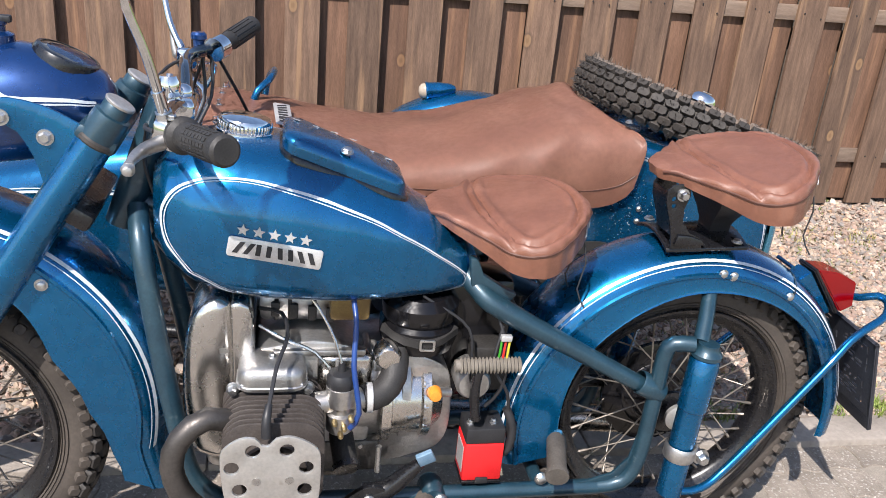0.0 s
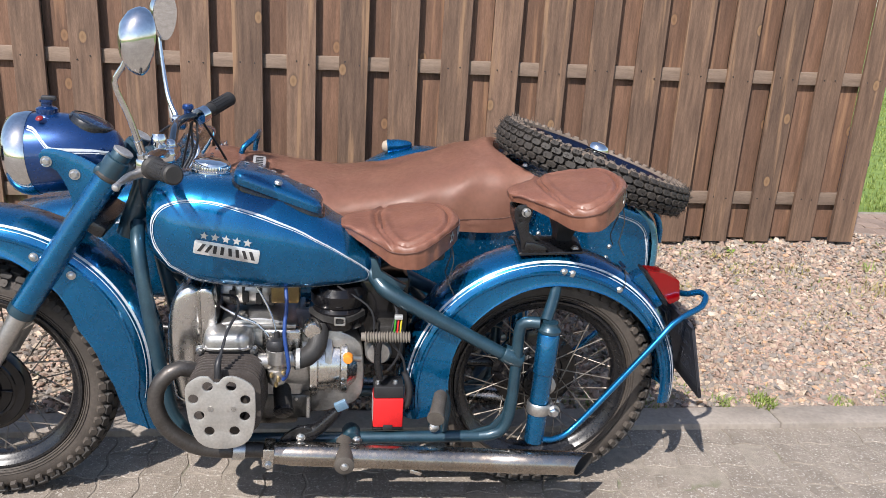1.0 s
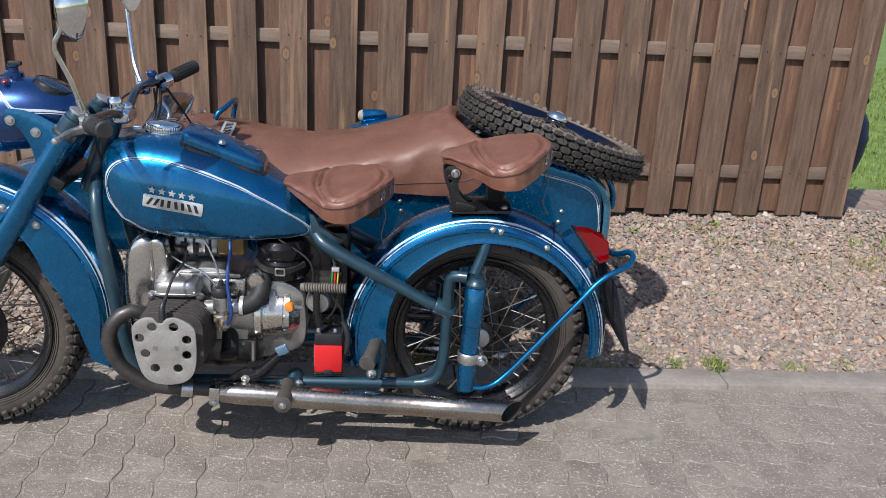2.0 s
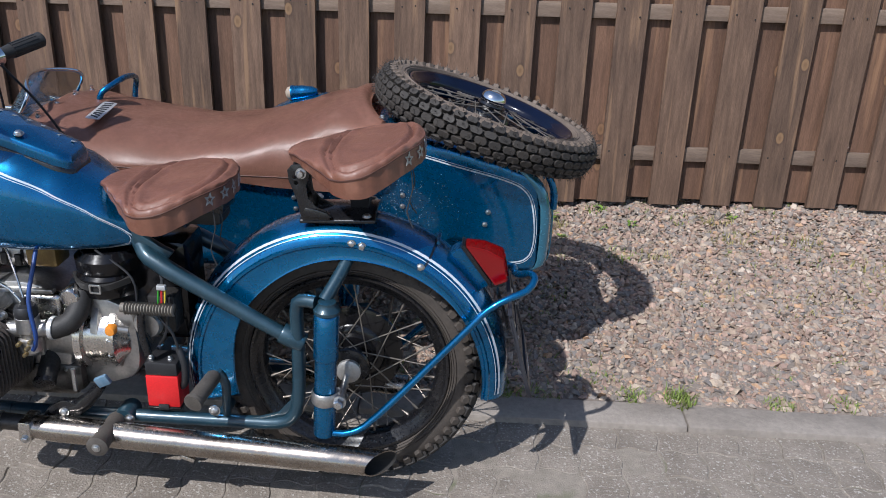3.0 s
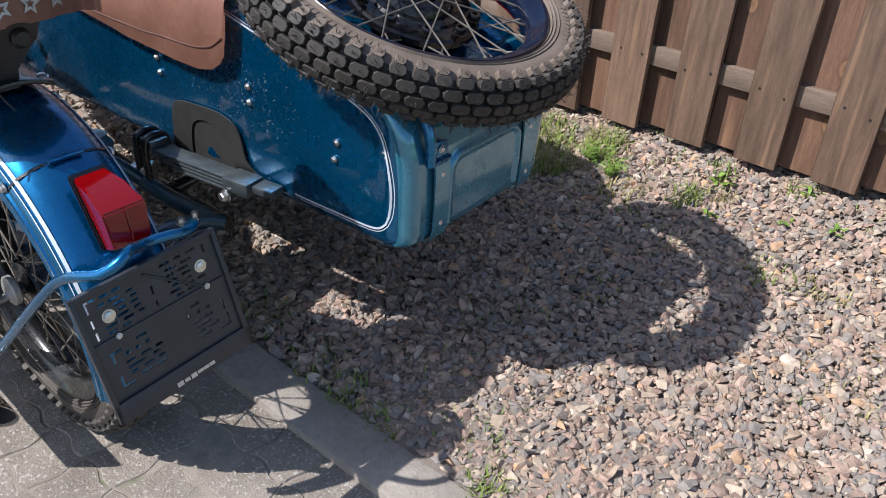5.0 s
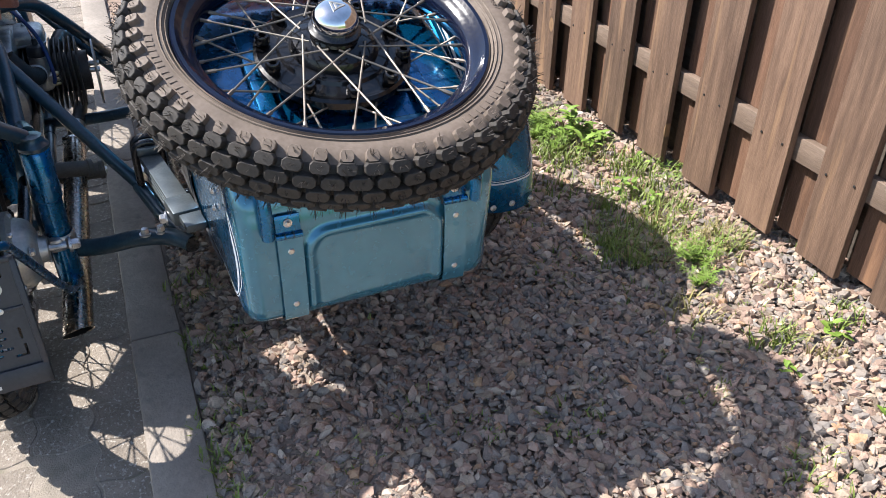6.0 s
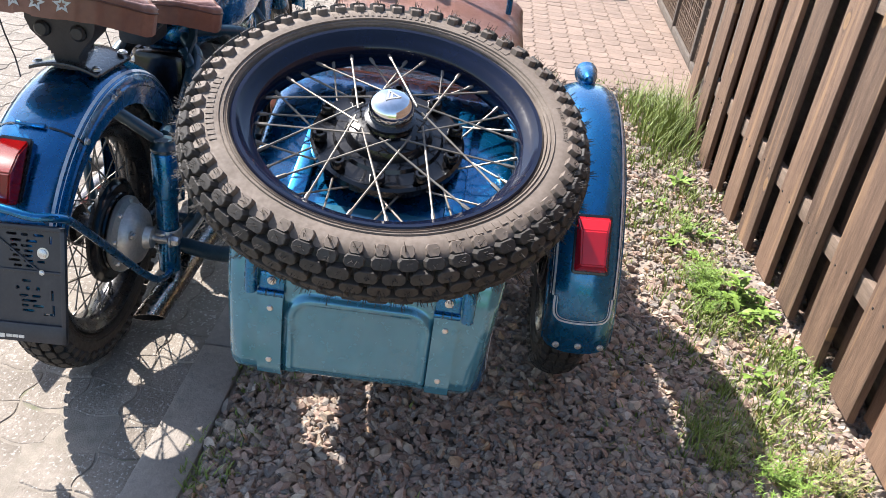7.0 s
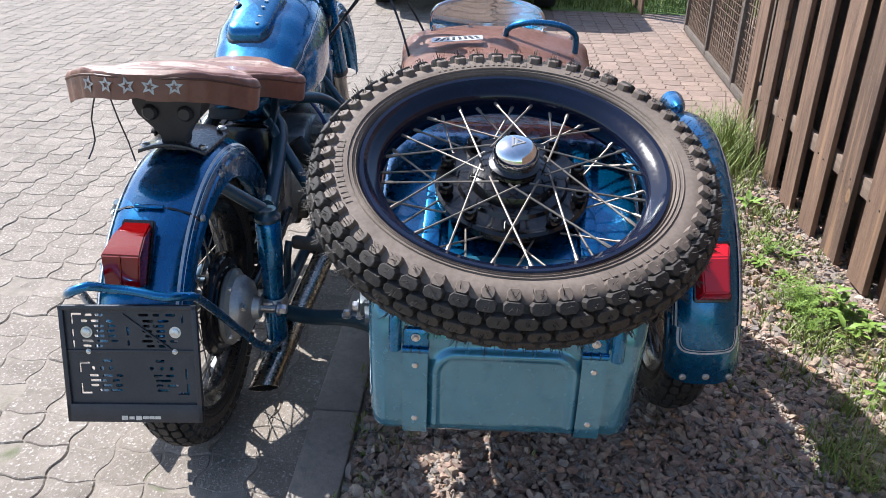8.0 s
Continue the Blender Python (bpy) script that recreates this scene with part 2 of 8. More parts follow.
white_line = surface("white_line", (0.46, 0.51, 0.57), (0.60, 0.64, 0.68), 60, (0.3, 0.45), coat=0.5)
leather = surface("brown_leather", (0.150, 0.058, 0.034), (0.21, 0.088, 0.054), 10, (0.40, 0.52), bump=0.35, bump_scale=700, coat=0.25, coat_rough=0.34, spots=(0.27, 0.125, 0.082), spot_scale=16, spot_cut=(0.58, 0.85))
seam_leather = surface("seam_leather", (0.060, 0.022, 0.014), (0.095, 0.038, 0.024), 30, (0.45, 0.6))
cover_cloth = surface("brown_cover", (0.285, 0.131, 0.088), (0.395, 0.192, 0.134), 7, (0.32, 0.47), coat=0.4, coat_rough=0.34, bump=0.25, bump_scale=500, spots=(0.43, 0.23, 0.165), spot_scale=12, spot_cut=(0.6, 0.85))
chrome = surface("chrome", (0.68, 0.69, 0.7), (0.8, 0.8, 0.8), 10, (0.04, 0.12), metal=1.0)
steel = surface("polished_steel", (0.58, 0.555, 0.52), (0.74, 0.715, 0.68), 12, (0.17, 0.32), metal=1.0, spots=(0.33, 0.26, 0.2), spot_scale=9, spot_cut=(0.6, 0.75))
aluminium = surface("cast_aluminium", (0.42, 0.405, 0.39), (0.60, 0.585, 0.565), 16, (0.33, 0.50), metal=0.95, bump=0.22, bump_scale=260, spots=(0.15, 0.134, 0.115), spot_scale=15, spot_cut=(0.54, 0.74))
plate_metal = surface("brushed_plate", (0.45, 0.435, 0.41), (0.58, 0.56, 0.53), 16, (0.34, 0.5), metal=0.75, bump=0.08, bump_scale=300, spots=(0.25, 0.2, 0.16), spot_scale=30, spot_cut=(0.66, 0.8))
iron = surface("dark_iron", (0.028, 0.026, 0.025), (0.05, 0.046, 0.042), 25, (0.5, 0.7), metal=0.5, bump=0.3, bump_scale=220)
fin_metal = surface("brown_fins", (0.055, 0.046, 0.042), (0.09, 0.076, 0.068), 25, (0.5, 0.7), metal=0.4, bump=0.3, bump_scale=220)
black_paint = surface("black_paint", (0.004, 0.004, 0.005), (0.008, 0.008, 0.010), 20, (0.22, 0.4), coat=0.3, spots=(0.028, 0.027, 0.027), spot_scale=30, spot_cut=(0.66, 0.8))
drum_black = surface("drum_enamel", (0.004, 0.0038, 0.0045), (0.008, 0.0078, 0.009), 20, (0.15, 0.26), ior=1.38, coat=0.25, coat_rough=0.05)
black_plastic = surface("black_plastic", (0.012, 0.012, 0.014), (0.022, 0.022, 0.024), 30, (0.4, 0.55), bump=0.05, bump_scale=500)
plate_plastic = surface("number_plate_plastic", (0.022, 0.023, 0.03), (0.035, 0.037, 0.045), 20, (0.38, 0.5), bump=0.05, bump_scale=500)
rubber = surface("tyre_rubber", (0.016, 0.0142, 0.013), (0.031, 0.027, 0.024), 20, (0.62, 0.78), bump=0.2, bump_scale=300, spots=(0.06, 0.052, 0.045), spot_scale=10, spot_cut=(0.55, 0.85))
sidewall = surface("tyre_sidewall", (0.114, 0.086, 0.066), (0.170, 0.131, 0.103), 14, (0.68, 0.85), bump=0.12, bump_scale=250, spots=(0.10, 0.083, 0.07), spot_scale=18, spot_cut=(0.6, 0.85))
dark_sidewall = surface("dark_sidewall", (0.042, 0.034, 0.028), (0.075, 0.061, 0.050), 14, (0.6, 0.78), bump=0.12, bump_scale=250, spots=(0.075, 0.063, 0.053), spot_scale=18, spot_cut=(0.6, 0.85))
grip_rubber = surface("grip_rubber", (0.014, 0.013, 0.0125), (0.026, 0.024, 0.023), 40, (0.55, 0.7), bump=0.2, bump_scale=300)
spoke_metal = surface("spoke_metal", (0.155, 0.133, 0.112), (0.25, 0.222, 0.19), 40, (0.45, 0.6), metal=0.7, spots=(0.3, 0.14, 0.06), spot_scale=9, spot_cut=(0.68, 0.8))
peg_rubber = surface("peg_rubber", (0.052, 0.044, 0.037), (0.085, 0.074, 0.063), 30, (0.6, 0.8), bump=0.2, bump_scale=300)
star_foil = surface("silver_foil", (0.34, 0.34, 0.35), (0.52, 0.52, 0.53), 160, (0.35, 0.55), metal=0.6, bump=0.3, bump_scale=200)
# near-black for recesses: shade painted under the straps and in the flap slot
soot = surface("soot", (0.012, 0.011, 0.010), (0.02, 0.018, 0.016), 40, (0.8, 0.95))
pipe_steel = surface("dull_pipe", (0.060, 0.054, 0.050), (0.105, 0.095, 0.088), 18, (0.38, 0.55), metal=0.7, bump=0.1, bump_scale=220)
zinc = surface("zinc_bolt", (0.5, 0.5, 0.5), (0.68, 0.68, 0.67), 60, (0.25, 0.4), metal=1.0)
red_plastic = surface("red_battery", (0.55, 0.012, 0.014), (0.62, 0.016, 0.018), 30, (0.35, 0.45))
orange_plastic = surface("orange_cap", (0.6, 0.2, 0.02), (0.7, 0.25, 0.03), 40, (0.35, 0.5))
satin_steel = surface("satin_steel", (0.30, 0.262, 0.228), (0.44, 0.40, 0.36), 9, (0.2, 0.32), metal=1.0, bump=0.015, bump_scale=120, spots=(0.34, 0.26, 0.2), spot_scale=7, spot_cut=(0.55, 0.78))
brass = surface("brass", (0.40, 0.30, 0.15), (0.5, 0.4, 0.22), 40, (0.3, 0.45), metal=0.9)
blue_hose = surface("blue_hose", (0.008, 0.035, 0.16), (0.012, 0.05, 0.2), 40, (0.35, 0.5), coat=0.3)
ribbed = surface("ribbed_rubber", (0.13, 0.115, 0.095), (0.21, 0.185, 0.155), 40, (0.6, 0.75))
enamel = surface("badge_white", (0.55, 0.55, 0.55), (0.68, 0.68, 0.67), 40, (0.3, 0.45), metal=0.6)
kerb_stone = surface("kerb_concrete", (0.215, 0.185, 0.157), (0.305, 0.266, 0.228), 7, (0.8, 0.92), bump=0.6, bump_scale=160, vary=0.06, spots=(0.17, 0.15, 0.13), spot_scale=30, spot_cut=(0.6, 0.75))
paver_stone = surface("grey_paver", (0.163, 0.136, 0.110), (0.270, 0.229, 0.189), 7, (0.82, 0.94), bump=1.0, bump_scale=170, vary=0.07, spots=(0.37, 0.34, 0.30), spot_scale=120, spot_cut=(0.56, 0.68))
paver_joined = surface("grey_paver_joined", (0.158, 0.132, 0.107), (0.262, 0.222, 0.183), 7, (0.82, 0.94), bump=1.0, bump_scale=170, vary=0.08, island=True, spots=(0.36, 0.33, 0.29), spot_scale=120, spot_cut=(0.56, 0.68))
paver_red = surface("red_paver_joined", (0.205, 0.146, 0.113), (0.272, 0.195, 0.152), 9, (0.82, 0.94), bump=0.7, bump_scale=220, vary=0.12, island=True, spots=(0.2, 0.15, 0.12), spot_scale=40, spot_cut=(0.62, 0.78))
joint_sand = surface("joint_sand", (0.20, 0.172, 0.14), (0.29, 0.25, 0.205), 30, (0.9, 1.0), bump=0.6, bump_scale=300, spots=(0.07, 0.09, 0.03), spot_scale=6, spot_cut=(0.6, 0.75))
earth = surface("earth", (0.17, 0.139, 0.115), (0.27, 0.222, 0.182), 9, (0.9, 1.0), bump=1.0, bump_scale=160, spots=(0.31, 0.255, 0.205), spot_scale=4, spot_cut=(0.52, 0.66))
lawn = surface("lawn_soil", (0.09, 0.145, 0.025), (0.17, 0.24, 0.05), 8, (0.9, 1.0), bump=0.8, bump_scale=120)
fence_wood = plank_wood("fence_wood", (0.086, 0.050, 0.032), (0.182, 0.111, 0.072), (0.40, 0.235, 0.115), vary=0.26)
fence_wood_back = plank_wood("fence_wood_back", (0.100, 0.052, 0.031), (0.182, 0.098, 0.060), (0.36, 0.20, 0.10))
oily_alloy = surface("oily_alloy", (0.10, 0.094, 0.088), (0.2, 0.19, 0.18), 20, (0.3, 0.5), metal=0.9, bump=0.3, bump_scale=200, spots=(0.03, 0.027, 0.024), spot_scale=18, spot_cut=(0.5, 0.7))
dusty_tread = surface("dusty_tread", (0.024, 0.0198, 0.0165), (0.044, 0.036, 0.0295), 20, (0.62, 0.8), bump=0.2, bump_scale=300, spots=(0.020, 0.017, 0.015), spot_scale=14, spot_cut=(0.5, 0.8))
old_wood = surface("weathered_wood", (0.085, 0.068, 0.055), (0.15, 0.122, 0.10), 12, (0.7, 0.9), bump=0.4, bump_scale=120, stretch=(0.6, 5, 5), vary=0.15)
rail_wood = surface("rail_wood", (0.145, 0.102, 0.074), (0.22, 0.158, 0.117), 12, (0.65, 0.85), bump=0.35, bump_scale=120, stretch=(0.6, 5, 5), vary=0.12)


# ---- the setting: ground, kerb, gravel bed, fence ----
KERB_Y0, KERB_Y1, FENCE_Y = 0.272, 0.392, 1.96
rng = np.random.default_rng(7)


def gravel_height(x, y):
    """The gravel bed rises a little from the kerb to the fence, is banked up under it, and is uneven."""
    bank = min(1.0, max(0.0, (y - 1.5) / 0.4)) ** 1.5 * min(0.095, max(0.0, 0.034 * (x + 0.9))) * min(1.0, max(0.0, (3.2 - x) / 0.9))
    return 0.012 + bank + 0.05 * max(0.0, (y - 0.4) / 1.56) ** 1.5 + 0.010 * noise.noise((x * 2.1, y * 2.1, 0.3)) + 0.006 * noise.noise((x * 6, y * 6, 4))


def sandy(x, y):
    """How far sand has filled the gaps between the stones: most along the kerb."""
    near = min(1.0, max(0.0, (1.05 - y) / 0.5)) * min(1.0, max(0.0, (x - 0.1) / 0.5))
    return min(1.0, max(0.0, near * 1.2 - 0.05 + 0.9 * noise.noise((x * 2.3, y * 2.3, 7.7))))


def sheet(name, x0, x1, y0, y1, nx, ny, height, material, label, category):
    xs, ys = np.linspace(x0, x1, nx + 1), np.linspace(y0, y1, ny + 1)
    verts = [(x, y, height(x, y)) for y in ys for x in xs]
    faces = [(j * (nx + 1) + i, j * (nx + 1) + i + 1, (j + 1) * (nx + 1) + i + 1, (j + 1) * (nx + 1) + i) for j in range(ny) for i in range(nx)]
    return tagged(placed(name, stacked(verts, faces, name), material, sharp=80), label, category, kind="structure")


sheet("ground", -400, 400, -400, 400, 20, 20, lambda x, y: -0.09, lawn, "flat green lawn reaching to the horizon", "ground")
sheet("gravel_base", -2.76, 4.65, KERB_Y1 - 0.01, 2.26, 260, 66, lambda x, y: gravel_height(x, y) - 0.010 + 0.0125 * sandy(x, y), earth, "bare brown soil under the loose gravel", "ground")
pavement = sheet("pavement", -9.1, 4.94, -5.52, KERB_Y0 + 0.02, 4, 4, lambda x, y: -0.0024, joint_sand, "sandy joints between interlocking wavy concrete pavers", "pavement")
sheet("yard", -16.0, 16.0, -18.0, KERB_Y0 - 0.1, 8, 8, lambda x, y: -0.012, paver_joined, "grey paved yard reaching away behind", "pavement")
PAVE = 0.119


def paver_loop(inset=0.0020, n=8):
    """A square unit with wavy sides that fits its neighbours."""
    h = PAVE / 2
    s = (h - inset) / h
    side = [-h + PAVE * i / n for i in range(n)]
    wave = lambda v: math.copysign(abs(v) ** 0.7, v)
    cross = lambda t: -0.0085 * wave(math.sin(2 * math.pi * t / PAVE))
    along = lambda t: 0.0065 * math.cos(2 * math.pi * t / PAVE)
    loop = [(t + along(-h) * (1 if i == 0 else 0), -h + cross(t)) for i, t in enumerate(side)] + [(h + along(t), t) for t in side]
    loop += [(-t + along(h) * (1 if i == 0 else 0), h + cross(-t)) for i, t in enumerate(side)] + [(-h + along(-t), -t) for t in side]
    return [(x * s, y * s) for x, y in loop]


def paver_mesh(name):
    outer, top = paver_loop(), paver_loop(0.0046)
    verts = [(x, y, -0.03) for x, y in outer] + [(x, y, -0.003) for x, y in outer] + [(x, y, 0.0) for x, y in top] + [(0, 0, 0.0005)]
    k = len(outer)
    faces = [(i, (i + 1) % k, k + (i + 1) % k, k + i) for i in range(k)] + [(k + i, k + (i + 1) % k, 2 * k + (i + 1) % k, 2 * k + i) for i in range(k)]
    faces += [(2 * k + i, 2 * k + (i + 1) % k, 3 * k) for i in range(k)]
    return verts, faces


def paver_field(name, x0, x1, y0, y1, material, skip=None, z=0.0):
    base, base_faces = paver_mesh(name)
    base = np.array(base)
    verts, faces, count = [], [], 0
    for j in range(round((y1 - y0) / PAVE)):
        for i in range(round((x1 - x0) / PAVE)):
            cx, cy = x0 + PAVE * (i + 0.5), y0 + PAVE * (j + 0.5)
            if skip and skip(cx, cy):
                continue
            a, b = rng.normal(0, 0.007, 2)
            v = base + (cx, cy, z + rng.normal(0, 0.0009))
            v[:, 2] += a * base[:, 0] + b * base[:, 1]
            verts.append(v)
            faces += [tuple(k + count for k in f) for f in base_faces]
            count += len(base)
    return placed(name, stacked(np.concatenate(verts).tolist(), faces, name), material, sharp=30)


PX0, PX1, PY1 = -1.279, -1.279 + 21 * PAVE, 0.289
PY0 = PY1 - 14 * PAVE
near_patch = lambda x, y: PX0 < x < PX1 and PY0 < y < PY1
field = paver_field("paver_field", PX0 - 66 * PAVE, PX1 + 31 * PAVE, PY1 - 48 * PAVE, PY1, paver_joined, near_patch)
field.parent = pavement
tagged(field, "weathered grey interlocking wavy concrete pavers", kind="stuff")

# kerb of concrete stones, one metre each
kerb = thing("kerb", "low grey concrete kerb between pavers and gravel", "kerb", kind="structure")
for k, x in enumerate(np.arange(-3.03, 4.5, 1.0)):
    bm = box((0.9975, KERB_Y1 - KERB_Y0, 0.16), (x + 0.5 - 0.004, (KERB_Y0 + KERB_Y1) / 2, 0.022 - 0.08), 0.008)
    bmesh.ops.subdivide_edges(bm, edges=[e for e in bm.edges if e.calc_length() > 0.5], cuts=14)
    for v in bm.verts:
        v.co += Vector(noise.noise_vector(v.co * 13)) * 0.0022
    part("kerbstone", bm, kerb_stone, kerb)

# loose gravel: crushed stones of many tints
def stone_colours(material):
    n, l = material.node_tree.nodes, material.node_tree.links
    where, ramp = n.new("ShaderNodeNewGeometry"), n.new("ShaderNodeValToRGB")
    l.new(where.outputs["Random Per Island"], ramp.inputs["Fac"])
    ramp.color_ramp.interpolation = "CONSTANT"
    tints = ((0.0, (0.440, 0.318, 0.252)), (0.15, (0.372, 0.322, 0.280)), (0.28, (0.462, 0.362, 0.276)), (0.43, (0.285, 0.258, 0.238)), (0.55, (0.405, 0.288, 0.234)),
             (0.66, (0.484, 0.396, 0.310)), (0.75, (0.330, 0.280, 0.240)), (0.85, (0.456, 0.330, 0.262)), (0.93, (0.520, 0.440, 0.365)), (0.968, (0.470, 0.305, 0.190)))
    while len(ramp.color_ramp.elements) < len(tints):
        ramp.color_ramp.elements.new(0.5)
    for e, (p, c) in zip(ramp.color_ramp.elements, tints):
        e.position, e.color = p, (*c, 1)
    bsdf = n["Principled BSDF"]
    was = bsdf.inputs["Base Color"].links[0].from_socket
    mix = n.new("ShaderNodeMix")
    mix.data_type, mix.blend_type = "RGBA", "MULTIPLY"
    mix.inputs[0].default_value = 1.0
    l.new(ramp.outputs[0], mix.inputs[6])
    l.new(was, mix.inputs[7])
    l.new(mix.outputs[2], bsdf.inputs["Base Color"])


gravel_stone = surface("gravel_stone", (0.58, 0.562, 0.545), (0.93, 0.905, 0.88), 45, (0.78, 0.92), bump=0.7, bump_scale=220, vary=0.24, island=True)
stone_colours(gravel_stone)


def gravel(name, count, small, large):
    """Angular stones: each a random convex lump of 20 to 36 triangles."""
    lumps = []
    for k in range(14):
        bm = bmesh.new()
        pts = rng.normal(0, 1, (12, 3))
        pts /= np.linalg.norm(pts, axis=1)[:, None]
        for p in pts * rng.uniform(0.8, 1.1, (12, 1)):
            bm.verts.new(p)
        bmesh.ops.convex_hull(bm, input=bm.verts)
        loose = [v for v in bm.verts if not v.link_faces]
        bmesh.ops.delete(bm, geom=loose, context="VERTS")
        bm.verts.index_update()
        lumps.append((np.array([v.co[:] for v in bm.verts]), [[v.index for v in f.verts] for f in bm.faces]))
        bm.free()
    verts, faces, total = [], [], 0
    for k in range(count):
        x, y = rng.uniform(*((-0.7, 2.3) if k % 20 < 14 else (-2.76, -0.7) if k % 20 < 17 else (2.3, 4.6))), rng.uniform(KERB_Y1 + 0.012, 2.2)
        v, f = lumps[rng.integers(14)]
        size = small + (large - small) * rng.random() ** 2.0 if k % 3 else rng.uniform(0.006, 0.011)
        shape = v * (size * rng.uniform(0.75, 1.35), size * rng.uniform(0.6, 1.0), size * rng.uniform(0.38, 0.66))
        q = Euler(rng.normal(0, 0.5, 2).tolist() + [rng.uniform(0, 6.28)]).to_matrix()
        shape = shape @ np.array(q).T + (x, y, gravel_height(x, y) + size * rng.uniform(-0.3, 0.3))
        verts.append(shape)
        faces += [[i + total for i in t] for t in f]
        total += len(v)
    return placed(name, stacked(np.concatenate(verts).tolist(), faces, name), gravel_stone, sharp=None)


tagged(gravel("gravel", 84000, 0.0078, 0.0235), "loose crushed gravel of pink, grey and tan stones", "gravel", kind="stuff")

# ---- board fence: boards before and behind two rails ----
PITCH, GAP0 = 0.2468, -1.948
fence = thing("fence", "tall brown-stained wooden fence with staggered upright boards", "fence", kind="structure")
FENCE_X0, FENCE_X1 = -2.40, 2.235


def board_mesh(name, width):
    bm = box((width, 0.02, 1.72), (0, 0, 0.86), 0.0025, cuts=1)
    return bm


front_board = back_board = None
for k in range(-2, 17):
    left = GAP0 + 0.107 + PITCH * k
    z0 = max(0.05, 0.122 + 0.042 * (left + 0.07) - 0.0075 * (left + 0.07) ** 2) + rng.uniform(-0.005, 0.005)
    tilt = rng.normal(0, 0.12)
    m = pose(left + 0.0699, FENCE_Y - 0.0115, z0, rng.normal(0, 0.15), tilt, 0)
    if front_board is None:
        front_board = part("board", board_mesh("board", 0.1385), fence_wood, fence, m=m)
    else:
        again(front_board, m)
    if k < 16:
        m = pose(left + 0.0699 + PITCH / 2 + rng.normal(0, 0.004), FENCE_Y + 0.0365, z0 + rng.uniform(0.0, 0.02), 0, rng.normal(0, 0.12), 0)
        if back_board is None:
            back_board = part("back_board", board_mesh("back_board", 0.139), fence_wood_back, fence, m=m)
        else:
            again(back_board, m)
for z in (0.386, 1.03, 1.66):
    part("rail", box((FENCE_X1 - FENCE_X0 - 0.01, 0.0255, 0.066), ((FENCE_X0 + FENCE_X1) / 2, FENCE_Y + 0.0125, z), 0.003, rot=(0, -0.7, 0)), rail_wood, fence, "horizontal fence rail showing between the boards")
for x in (-2.36, -0.05, 1.86):
    part("fence_post", box((0.07, 0.07, 1.60), (x, FENCE_Y + 0.084, 0.99), 0.004), old_wood, fence)

nail = None
for k in range(-2, 17):
    for z in (0.386, 1.03, 1.66):
        for d in (-0.035, 0.034):
            x = GAP0 + 0.107 + PITCH * k + 0.0699 + d + rng.normal(0, 0.005)
            m = pose(x, FENCE_Y - 0.0212, z + 0.012 * x + rng.normal(0, 0.008))
            if nail is None:
                nail = part("nail", lathe([(0, -0.002), (0.0035, -0.0016), (0.004, 0.0), (0, 0.001)], 8, "Y"), iron, fence, m=m)
            else:
                again(nail, m)
# an added, unseen dark backing that closes the fence's gaps so they read black
tagged(part("wall_north", box((4.42, 0.12, 1.72), (-0.03, 2.12, 0.84), 0.01), old_wood), "plain dark timber backing added unseen behind the fence to darken its gaps", "wall", kind="structure")

# nearest pavers, each one its own piece
verts, faces = paver_mesh("paver")
piece = None
for j in range(14):
    for i in range(21):
        m = pose(PX0 + PAVE * (i + 0.5), PY0 + PAVE * (j + 0.5), rng.normal(0, 0.0014), rng.normal(0, 0.42), rng.normal(0, 0.42), 0)
        if piece is None:
            piece = placed("paver", stacked(verts, faces, "paver"), paver_stone, pavement, sharp=30, m=m)
        else:
            again(piece, m)


# ---- wheels ----
WHEEL_R, HALF_W = 0.343, 0.048


